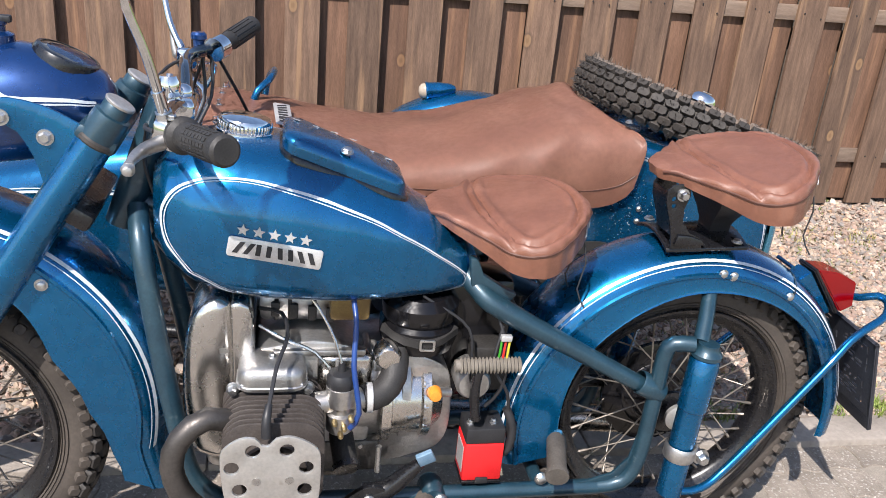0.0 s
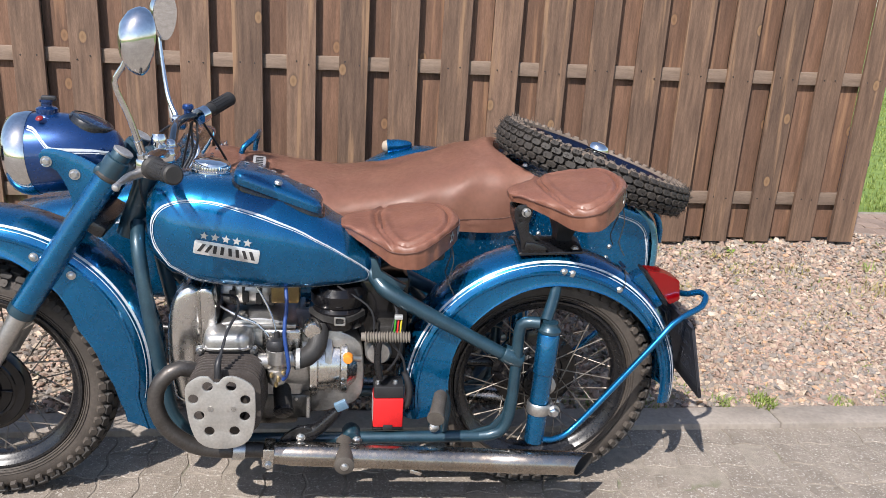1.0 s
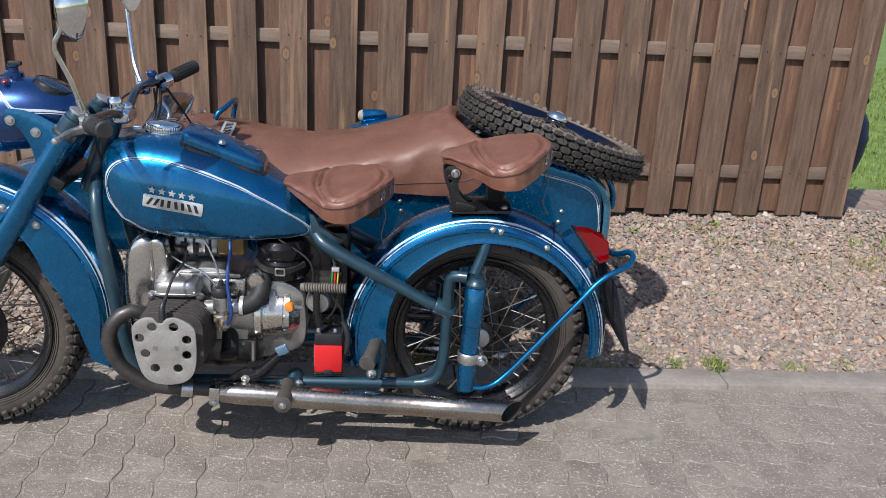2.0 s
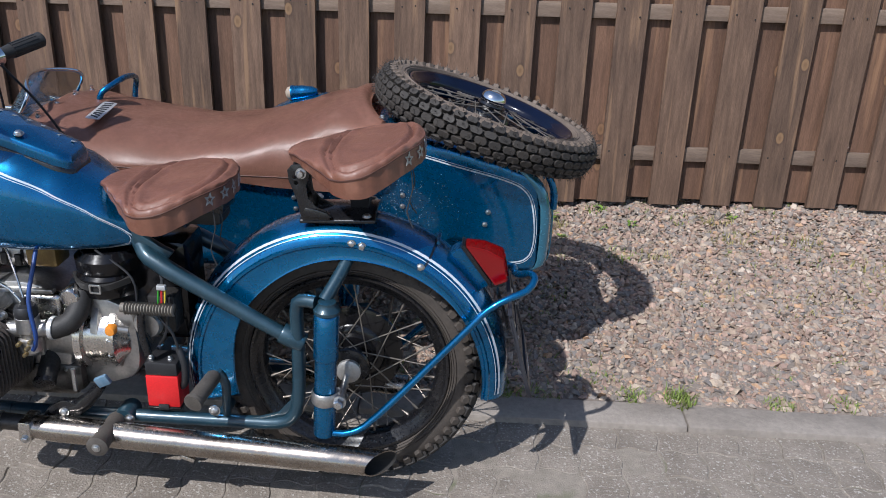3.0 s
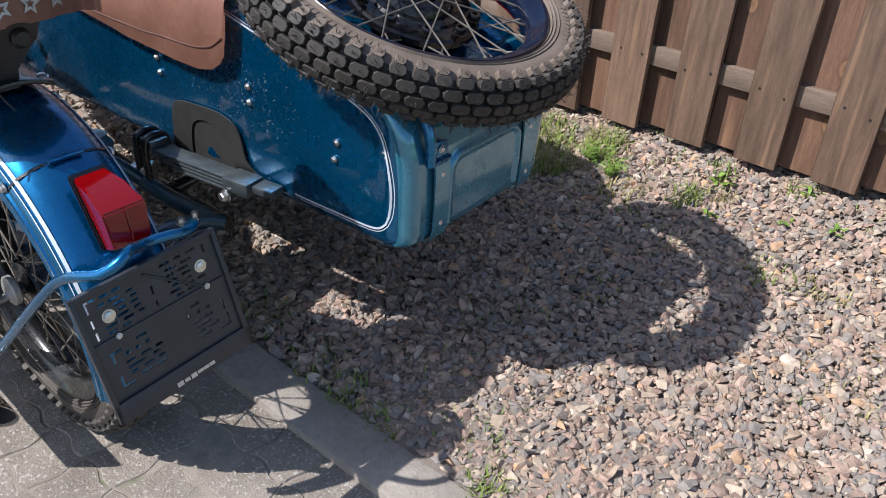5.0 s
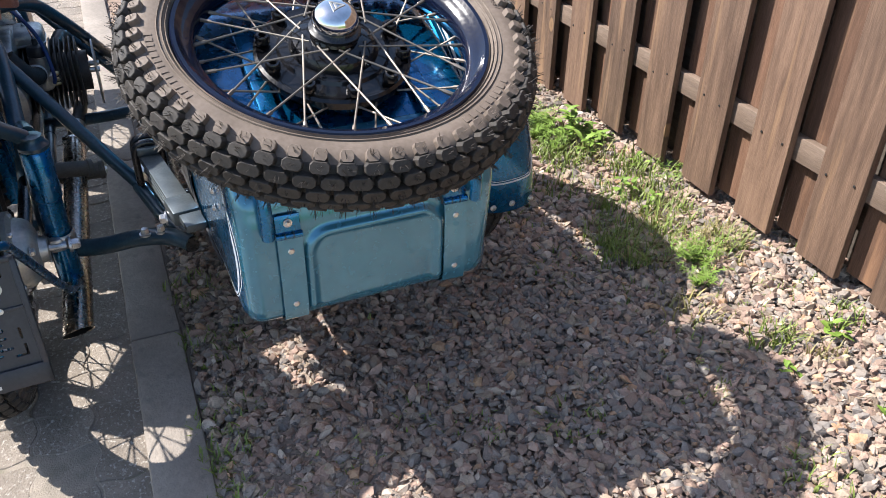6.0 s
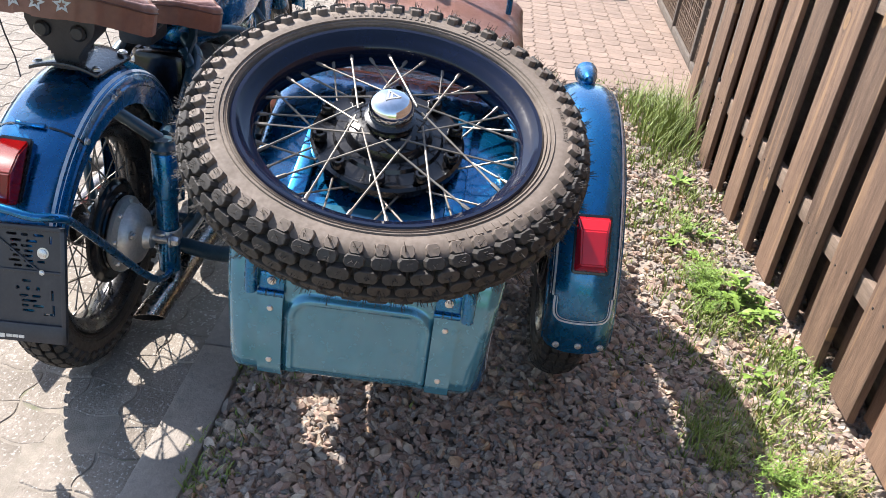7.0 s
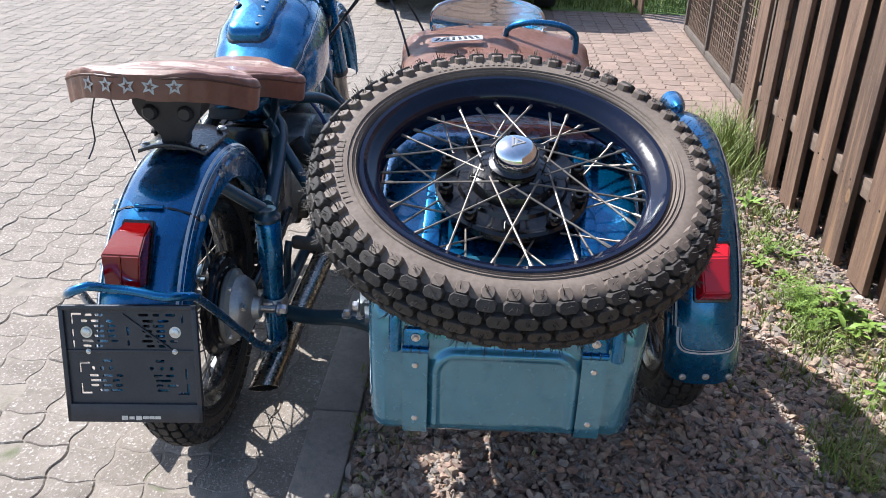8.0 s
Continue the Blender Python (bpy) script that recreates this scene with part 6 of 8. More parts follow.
    for t, r in ((0, 0.020), (0.004, 0.026), (0.03, 0.028), (0.06, 0.030), (0.085, 0.0325), (0.3, 0.0325), (0.55, 0.0325), (0.72, 0.0325), (0.722, 0.0335), (0.84, 0.0335), (0.90, 0.0335)):
        rings.append([A + (B - A) * t + r * (math.cos(q) * Vector((0, 1, 0)) + math.sin(q) * up) for q in (2 * math.pi * s / 28 for s in range(28))])
    end = A + (B - A) * 0.93
    rings.append([end + 0.0335 * (math.cos(q) * Vector((0, 1, 0)) + math.sin(q) * up) + way * ((0.03 + 0.002 * math.sin(q) + 0.036 * math.cos(q)) if h < 0 else (0.03 + 0.03 * math.sin(q) - 0.010 * math.cos(q))) for q in (2 * math.pi * s / 28 for s in range(28))])
    rings.append([end + 0.0312 * (math.cos(q) * Vector((0, 1, 0)) + math.sin(q) * up) + way * ((0.03 + 0.002 * math.sin(q) + 0.036 * math.cos(q)) if h < 0 else (0.03 + 0.03 * math.sin(q) - 0.010 * math.cos(q))) for q in (2 * math.pi * s / 28 for s in range(28))])
    rings.append([end - way * 0.15 + 0.0305 * (math.cos(q) * Vector((0, 1, 0)) + math.sin(q) * up) for q in (2 * math.pi * s / 28 for s in range(28))])
    silencer = part("silencer", loft(bm, rings[:-1], ends=False), satin_steel, bike, "long satin steel silencer with a slash-cut tip", sharp=40)
    bore = loft(bmesh.new(), rings[-2:], ends=False)
    bore.verts.ensure_lookup_table()
    bore.faces.new(bore.verts[28:56])
    part("silencer_bore", bore, soot, silencer, "dark bore of the silencer")
    part("silencer_clamp", box((0.03, 0.06, 0.055), A + way * 0.018, 0.004, rot=(0, 4, 0)), steel, silencer, "steel pipe clamp")
    part("clamp_bolt", bolt(A + way * 0.018 + Vector((0, Y(0.03), -0.018)), 0.008, 0.008, "Y", h), zinc, silencer)
    part("silencer_tab", box((0.035, 0.012, 0.012), A + way * 0.41 + Vector((0, Y(0.012), -0.036)), 0.003, rot=(0, 20, 0)), steel, silencer)
    # rider and passenger pegs
    peg = part("foot_peg", lathe([(0, Y(0.10)), (0.017, Y(0.10)), (0.0185, Y(0.12)), (0.0225, Y(0.122)), (0.0225, Y(0.225)), (0.026, Y(0.228)), (0.026, Y(0.238)), (0.018, Y(0.242)), (0, Y(0.242))], 20, "Y", (-0.574, Y(0.035), 0.226)), peg_rubber, bike, "worn rubber rider foot peg", m=None)
    part("peg_nut", bolt((-0.574, Y(0.277), 0.226), 0.008, 0.006, "Y", h), zinc, peg)
    rear = part("passenger_peg", lathe([(0, 0), (0.013, 0.0), (0.019, 0.01), (0.020, 0.092), (0.023, 0.095), (0.023, 0.105), (0, 0.106)], 18, m=Matrix.Translation((-0.315, Y(0.155), 0.372)) @ Vector((-0.25, Y(1), -0.22)).to_track_quat("Z", "Y").to_matrix().to_4x4()), peg_rubber, bike, "worn rubber passenger foot peg")
    part("peg_arm", tube([(-0.31, Y(0.150), 0.375), (-0.295, Y(0.146), 0.34), (-0.30, Y(0.14), 0.25)], 0.011, 12), frame_paint, rear)
# generator, coil, filter and cables over the crankcase
gen = part("generator", lathe([(0, -0.90), (0.04, -0.90), (0.046, -0.892), (0.046, -0.76), (0.04, -0.752), (0, -0.752)], 30, "X", (0, -0.02, 0.622)), aluminium, engine, "grey generator drum")
for x in (-0.87, -0.845, -0.80):
    part("generator_band", lathe([(0.0465, x - 0.004), (0.048, x - 0.003), (0.048, x + 0.003), (0.0465, x + 0.004)], 30, "X", (0, -0.02, 0.622)), iron, gen)
for k in range(4):
    part("terminal_block", box((0.016, 0.01, 0.030), (-0.872 + 0.034 * k, -0.078, 0.622 - 0.004 * k), 0.003), iron, gen)
part("regulator", box((0.075, 0.07, 0.06), (-0.735, -0.065, 0.637), 0.008), surface("varnish_brown", (0.16, 0.10, 0.035), (0.25, 0.17, 0.06), 30, (0.3, 0.5), metal=0.4), engine, "brownish coil box")
part("coil_cap", lathe([(0.02, 0), (0.02, 0.03), (0.012, 0.04), (0, 0.04)], 16, "Z", (-0.73, -0.08, 0.665)), black_plastic, engine)
filt = part("air_filter", lathe([(0, 0.545), (0.045, 0.547), (0.072, 0.562), (0.078, 0.585), (0.078, 0.61), (0.07, 0.618), (0.074, 0.625), (0.076, 0.655), (0.06, 0.672), (0, 0.675)], 32, "Z", (-0.595, -0.05, -0.022)), drum_black, engine, "black round air filter")
part("filter_strap", tube([(-0.667, -0.075, 0.584), (-0.63, -0.118, 0.576), (-0.58, -0.128, 0.575), (-0.53, -0.09, 0.584)], 0.011, 4), grip_rubber, filt, "black strap round the filter")
bm = bmesh.new()
buckle = facing((-0.592, -0.139, 0.576), (-0.1, -1, 0))
prism(round_rect(0.030, 0.024, 0.004), 0.004, buckle, 0.0008, bm=bm, holes=[round_rect(0.021, 0.015, 0.003)])
part("buckle", bm, zinc, filt, "small metal buckle")
part("rubber_boot", tube([(-0.535, -0.142, 0.533), (-0.41, -0.142, 0.532)], 0.0115, 18, smooth=False), ribbed, engine, "pale ribbed rubber boot")
bm = bmesh.new()
for k in range(17):
    lathe([(0.011, -0.003), (0.0165, 0.0), (0.011, 0.003)], 16, "X", (-0.523 + 0.0072 * k, -0.142, 0.5325), bm)
part("boot_ribs", bm, ribbed, engine)
part("kick_arm", tube([(-0.47, -0.142, 0.535), (-0.488, -0.142, 0.515), (-0.49, -0.142, 0.46), (-0.482, -0.142, 0.41)], 0.010, 12), black_paint, engine, "dark kick-start arm")
part("filler_plug", lathe([(0, -0.016), (0.011, -0.014), (0.014, -0.006), (0.014, 0.006), (0, 0.006)], 18, "Y", (-0.568, -0.135, 0.468)), orange_plastic, engine, "orange plastic filler plug")
part("plug_neck", rod((-0.568, -0.13, 0.468), (-0.535, -0.12, 0.46), 0.010), aluminium, engine)
for k, pts in enumerate(([(-0.60, -0.10, 0.66), (-0.51, -0.12, 0.60), (-0.50, -0.13, 0.50), (-0.475, -0.125, 0.43)], [(-0.45, -0.10, 0.62), (-0.43, -0.13, 0.55), (-0.435, -0.13, 0.47), (-0.46, -0.12, 0.425)],
                         [(-0.44, -0.11, 0.60), (-0.455, -0.13, 0.52), (-0.42, -0.13, 0.46), (-0.405, -0.12, 0.35)], [(-0.90, -0.10, 0.60), (-0.86, -0.13, 0.59), (-0.80, -0.14, 0.565), (-0.765, -0.15, 0.525)])):
    part("wire", tube(pts, 0.0035 if k else 0.0028, 8), black_plastic if k != 3 else steel, engine, "black electric wire")
part("wire_sleeve", tube([(-0.415, -0.12, 0.42), (-0.40, -0.13, 0.38), (-0.402, -0.13, 0.33), (-0.415, -0.12, 0.31)], 0.009, 10), black_plastic, engine, "black corrugated wire sleeve")
part("connector", box((0.022, 0.012, 0.012), (-0.437, -0.13, 0.585), 0.002), enamel, engine, "small pale wire connector")
for k, c in enumerate(((0.03, 0.25, 0.02), (0.5, 0.02, 0.02), (0.5, 0.4, 0.03))):
    part("coloured_wire", tube([(-0.445 + 0.008 * k, -0.13, 0.58), (-0.447 + 0.008 * k, -0.132, 0.55), (-0.452 + 0.01 * k, -0.13, 0.515)], 0.0024, 6), surface("wire_%d" % k, c, tuple(1.2 * v for v in c), 50, (0.4, 0.5)), engine, ("green wire", "red wire", "yellow wire")[k])
part("ignition_unit", box((0.07, 0.06, 0.10), (-0.455, -0.075, 0.50), 0.008), iron, engine)
part("ignition_drum", lathe([(0, -0.125), (0.03, -0.122), (0.036, -0.112), (0.036, -0.06)], 24, "Y", (-0.487, 0, 0.475)), aluminium, engine)
batt = part("battery", box((0.082, 0.07, 0.088), (-0.456, -0.108, 0.305), 0.004), red_plastic, bike, "red battery with a black lid", sharp=30)
part("battery_lid", box((0.080, 0.068, 0.036), (-0.456, -0.108, 0.367), 0.004), black_plastic, batt)
part("battery_tray", box((0.084, 0.074, 0.008), (-0.456, -0.107, 0.257), 0.002), black_paint, batt)
part("battery_label", box((0.0012, 0.05, 0.06), (-0.4978, -0.11, 0.308), 0), enamel, batt, "pale label bars on the battery's end")
part("battery_hook", box((0.026, 0.006, 0.014), (-0.456, -0.145, 0.263), 0.002), black_plastic, batt)
for x in (-0.48, -0.432):
    part("battery_terminal", bolt((x - 0.006, -0.12, 0.385), 0.006, 0.010, "Z", 1), zinc, batt)
# pedals
part("gear_pedal", tube([(-0.70, -0.165, 0.262), (-0.655, -0.168, 0.270), (-0.61, -0.172, 0.315), (-0.592, -0.175, 0.335)], (0.021, 0.019, 0.012), 12), black_paint, bike, "black foot pedal")
part("pedal_pad", box((0.034, 0.012, 0.028), (-0.584, -0.182, 0.352), 0.003, rot=(10, -25, 0)), surface("pedal_blue", (0.12, 0.22, 0.32), (0.2, 0.3, 0.4), 80, (0.4, 0.5), metal=0.3), bike, "blue-grey ribbed pedal pad")
part("heel_pedal", side_plate(smooth_loop([(-0.75, 0.235), (-0.735, 0.262), (-0.69, 0.290), (-0.645, 0.272), (-0.66, 0.245), (-0.71, 0.25), (-0.73, 0.235)]), 0.014, -0.185, 0.003), black_paint, bike, "black heel pedal")
part("pedal_nut", bolt((-0.69, -0.186, 0.260), 0.009, 0.008, "Y", -1), zinc, bike)
part("shift_rod", rod((-0.672, -0.15, 0.36), (-0.672, -0.15, 0.30), 0.006, 10), zinc, bike)
part("stand_lug", lathe([(0, -0.03), (0.022, -0.03), (0.026, -0.02), (0.026, 0.02), (0.022, 0.03), (0, 0.03)], 20, "Y", (-0.555, -0.13, 0.232)), frame_paint, bike, "frame lug")
part("side_rail_bolt", bolt((-0.54, -0.16, 0.232), 0.010, 0.008, "Y", -1), zinc, bike)


# ---- sidecar ----
SC_Y = 0.735
sidecar = thing("sidecar", "blue sidecar with brown cover and white pinstripes, on gravel", "sidecar", pose(0, 0, 0))
BODY = (  # x, floor z, top z, half width, centre y, corner roundness
    (-1.80, 0.48, 0.53, 0.05, 0.70, 0.6), (-1.77, 0.45, 0.575, 0.11, 0.70, 0.55), (-1.68, 0.42, 0.635, 0.17, 0.70, 0.5), (-1.50, 0.395, 0.705, 0.225, 0.70, 0.42), (-1.25, 0.385, 0.775, 0.262, 0.70, 0.34), (-1.02, 0.38, 0.800, 0.276, 0.705, 0.28),
    (-0.80, 0.375, 0.728, 0.274, 0.715, 0.22), (-0.50, 0.375, 0.722, 0.267, 0.725, 0.2), (-0.20, 0.378, 0.785, 0.261, 0.732, 0.16), (0.02, 0.385, 0.832, 0.256, 0.735, 0.13), (0.20, 0.390, 0.800, 0.249, 0.737, 0.12), (0.36, 0.393, 0.755, 0.242, 0.738, 0.12),
    (0.44, 0.395, 0.725, 0.241, 0.738, 0.12), (0.47, 0.398, 0.705, 0.239, 0.738, 0.12), (0.485, 0.403, 0.682, 0.233, 0.739, 0.12), (0.497, 0.415, 0.650, 0.222, 0.740, 0.12), (0.505, 0.428, 0.605, 0.212, 0.741, 0.13), (0.509, 0.440, 0.56, 0.20, 0.741, 0.14))


def body_ring(x, n=44):
    lo, hi, half, cy, soft = lerp_table(BODY, x)
    out = []
    for k in range(n):
        a = 2 * math.pi * (k + 0.5) / n
        c, s = math.cos(a), math.sin(a)
        out.append(Vector((x, cy + half * math.copysign(abs(c) ** soft, c), (lo + hi) / 2 + (hi - lo) / 2 * math.copysign(abs(s) ** soft, s))))
    return out


xs = [b[0] for b in BODY]
xs = sorted(set([round(v, 4) for a, b in zip(xs, xs[1:]) for v in np.linspace(a, b, 4)]))
tub = part("body", loft(bmesh.new(), [body_ring(x) for x in xs]), blue, sidecar, "glossy blue sidecar tub", sharp=40)


def tape(points, width, y, material, parent, name, lift=0.0, inner=None):
    """A flat painted line on the upright flank."""
    bm = bmesh.new()
    line = spline([(x, 0, z) for x, z in points], 0.012)
    for off, w in ((0, width), *(((inner, width * 0.4),) if inner else ())):
        rows = []
        for i, p in enumerate(line):
            d = (line[min(i + 1, len(line) - 1)] - line[max(i - 1, 0)]).normalized()
            nrm = Vector((-d.z, 0, d.x))
            rows.append([Vector(((p + nrm * s).x, flank(( p + nrm * s).x, (p + nrm * s).z, y), (p + nrm * s).z)) for s in (off - w / 2, off + w / 2)])
        loft(bm, rows, closed=False)
    return part(name, bm, material, parent)


def flank(x, z, h):
    """The tub's flank at x and z: its y, h -1 towards the motorcycle."""
    lo, hi, half, cy, soft = lerp_table(BODY, x)
    s = min(0.999, abs((z - (lo + hi) / 2) / ((hi - lo) / 2)))
    c = math.sqrt(max(0.0, 1 - (s ** (1 / soft)) ** 2)) ** soft
    return cy + h * (half * c + 0.0015)


for h in (-1, 1):
    tape([(-0.02, 0.795), (0.10, 0.768), (0.25, 0.728), (0.38, 0.694), (0.435, 0.668), (0.462, 0.625), (0.476, 0.54), (0.472, 0.475), (0.455, 0.447), (0.42, 0.434), (0.32, 0.428), (0.2, 0.426)], 0.0045, h, white_line, tub, "pinstripe", inner=0.0065)
    tape([(-1.60, 0.52), (-1.64, 0.56), (-1.60, 0.61), (-1.45, 0.65), (-1.2, 0.665), (-1.0, 0.67)], 0.006, h, white_line, tub, "pinstripe", inner=0.008)
# luggage lid on the rear, with a pressed panel, straps, hinges and bolts
LID_X = 0.522
RIM = ((0.396, 0.455), (0.400, 0.485), (0.408, 0.505), (0.420, 0.5165), (0.440, 0.5215), (0.50, 0.5235), (0.56, 0.5235), (0.605, 0.520), (0.65, 0.509), (0.682, 0.491), (0.705, 0.471), (0.73, 0.440))


def lid_half(z, side):
    """Half the rear panel's width on either side; it tapers towards the floor, most on the outer side."""
    return 0.2375 + (z - 0.56) * (0.09 if side > 0 else 0.03)


def lid_x(y, z):
    """The pressed rear panel: rolled under at the foot, rounded at both sides, with an arched bead pressed outwards."""
    x = lerp_table(RIM, z)[0]
    d = y - (SC_Y + 0.005)
    near = lid_half(z, d) - abs(d)
    x += 0.03 * (0.587 - y)
    r = 0.030
    if near < r:
        x -= r - math.sqrt(max(0.0, r * r - (r - max(0.0, near)) ** 2))
    u, v = abs(d - 0.001) - 0.083, z - 0.545
    gap = math.hypot(max(0, u), max(0, v)) - 0.041 if u > 0 and v > 0 else max(u, v) - 0.041
    fade = min(1.0, max(0.0, (z - 0.405) / 0.03))
    return x + fade * (0.0075 * math.exp(-((gap + 0.002) / 0.0085) ** 2) + 0.003 / (1 + math.exp(gap / 0.004)))


bm = bmesh.new()
rows = []
for z in [0.396, 0.398, 0.401, 0.404, 0.408, 0.413, 0.419, *np.linspace(0.425, 0.64, 58), 0.655, 0.67, 0.685, 0.70, 0.715, 0.73]:
    row = []
    for k in range(121):
        f = -1 + 2 * k / 120
        f = math.copysign(1 - (1 - abs(f)) ** 1.25, f)
        y = SC_Y + 0.005 + f * lid_half(z, f)
        row.append(Vector((lid_x(y, z), y, z)))
    rows.append(row + [p - Vector((0.003, 0, 0)) for p in reversed(row)])
loft(bm, rows)
lid = part("luggage_lid", bm, shaded_blue, sidecar, "blue rear luggage panel, its shade painted in as teal, with an arched pressed bead", sharp=60)
for s in (-1, 1):
    y = SC_Y + 0.004 + s * 0.153
    strap, lean = [], -0.0095 if s > 0 else 0.0
    for z in np.linspace(0.402, 0.590, 24):
        strap.append([Vector((lerp_table(RIM, z)[0] + lean + d, y + w, z)) for d, w in ((0.0085, -0.0215), (0.0125, -0.0215), (0.0125, 0.0215), (0.0085, 0.0215))])
    part("lid_strap", loft(bmesh.new(), strap), shaded_blue, lid, "flat bolted strap standing off the panel", sharp=30)
    # black core stands for the shade in the gap under the strap
    part("strap_core", box((0.008, 0.024, 0.16), (LID_X + lean + 0.002, y, 0.50), 0.001), soot, lid)
    part("lid_hinge", rod((LID_X + lean + 0.009, y - 0.023, 0.594), (LID_X + lean + 0.009, y + 0.023, 0.594), 0.0062, 12), blue, lid, "small blue hinge")
    for dy in (-0.0075, 0.0075):
        part("hinge_knuckle", rod((LID_X + lean + 0.009, y + dy - 0.0012, 0.594), (LID_X + lean + 0.009, y + dy + 0.0012, 0.594), 0.0070, 12), frame_paint, lid)
    part("hinge_leaf", box((0.004, 0.043, 0.036), (LID_X + lean + 0.004, y, 0.613), 0.001, rot=(0, -9, 0)), blue, lid)
    part("lid_bolt", bolt((LID_X + lean + 0.006, y, 0.617), 0.0058, 0.006, "X", 1), zinc, lid)
    for z in (0.565, 0.453):
        part("lid_bolt", bolt((lerp_table(RIM, z)[0] + lean + 0.0075, y, z), 0.0062, 0.007, "X", 1), zinc, lid)
    part("carrier_leg", tube([(LID_X + 0.010, y + s * 0.035, 0.595), (LID_X + 0.010, y + s * 0.035, 0.64), (LID_X - 0.005, y + s * 0.034, 0.685), (LID_X - 0.04, y + s * 0.03, 0.735)], 0.011, 12), blue, sidecar, "blue leg of the spare wheel carrier")
for h in (-1, 1):
    for x, z in ((0.333, 0.594), (0.325, 0.554), (0.075, 0.64), (0.075, 0.605), (-0.25, 0.62), (-0.245, 0.585), (-0.75, 0.62)):
        part("body_bolt", bolt((x, flank(x, z, h), z), 0.006, 0.006, "Y", h), zinc, tub)
bm = bmesh.new()
speck_rng = np.random.default_rng(3)
for k in range(300):
    x, z = speck_rng.normal(0.06, 0.09), speck_rng.normal(0.60 + 0.05 * (k % 2), 0.04)
    if -0.2 < x < 0.4 and 0.46 < z < 0.74:
        r = speck_rng.uniform(0.0004, 0.0012)
        lathe([(r, 0), (r * 0.7, -0.0005), (0, -0.0007)], 6, "Y", (x, flank(x, z, -1) + 0.0012, z), bm)
tagged(part("dust_specks", bm, white_line, tub, "pale dried splashes on the paint"), kind="stuff")
# rubber flap and wheel-arch cut on the side towards the motorcycle
def flank_plate(outline, depth, out, holes=()):
    """A flat piece bent to lie on the flank that looks at the motorcycle."""
    bm = prism(outline, depth, Matrix(((1, 0, 0, 0), (0, 0, -1, 0), (0, 1, 0, 0), (0, 0, 0, 1))), holes=holes)
    for v in bm.verts:
        v.co.y += flank(v.co.x, v.co.z, -1) - out
    return bm


part("rubber_flap", flank_plate(smooth_loop([(-0.225, 0.392), (-0.222, 0.42), (-0.205, 0.515), (-0.17, 0.537), (-0.121, 0.543), (-0.03, 0.548), (0.030, 0.526), (0.058, 0.450), (0.130, 0.424), (0.262, 0.415), (0.272, 0.394), (0.1, 0.390), (-0.1, 0.390)]), 0.004, 0.002, [smooth_loop([(-0.150, 0.408), (-0.137, 0.482), (-0.107, 0.508), (-0.065, 0.510), (-0.03, 0.480), (0.012, 0.428), (-0.02, 0.408), (-0.08, 0.404)])]), grip_rubber, sidecar, "dark rubber flap along the lower edge")
# dark sheet laid behind the opening; the slot's shade is its colour
part("flap_slot", flank_plate(smooth_loop([(-0.155, 0.403), (-0.142, 0.485), (-0.109, 0.513), (-0.062, 0.514), (-0.025, 0.482), (0.018, 0.425), (-0.02, 0.403), (-0.08, 0.399)]), 0.002, 0.0005), soot, sidecar, "dark sheet standing for the shade in the rubber flap's slot")

# ---- brown cover over the cockpit ----
COVER = (  # x, left skirt z, left edge z, crown z
    (-1.045, 0.765, 0.800, 0.838), (-1.0, 0.745, 0.795, 0.842), (-0.90, 0.715, 0.765, 0.828), (-0.75, 0.697, 0.742, 0.808), (-0.60, 0.688, 0.737, 0.787), (-0.45, 0.672, 0.757, 0.797), (-0.28, 0.655, 0.790, 0.838), (-0.12, 0.648, 0.826, 0.888), (-0.06, 0.649, 0.838, 0.897), (-0.02, 0.657, 0.843, 0.900), (0.015, 0.675, 0.847, 0.897), (0.04, 0.705, 0.849, 0.888), (0.052, 0.74, 0.850, 0.880), (0.055, 0.79, 0.850, 0.876))
bm = bmesh.new()
rings, hem = [], []
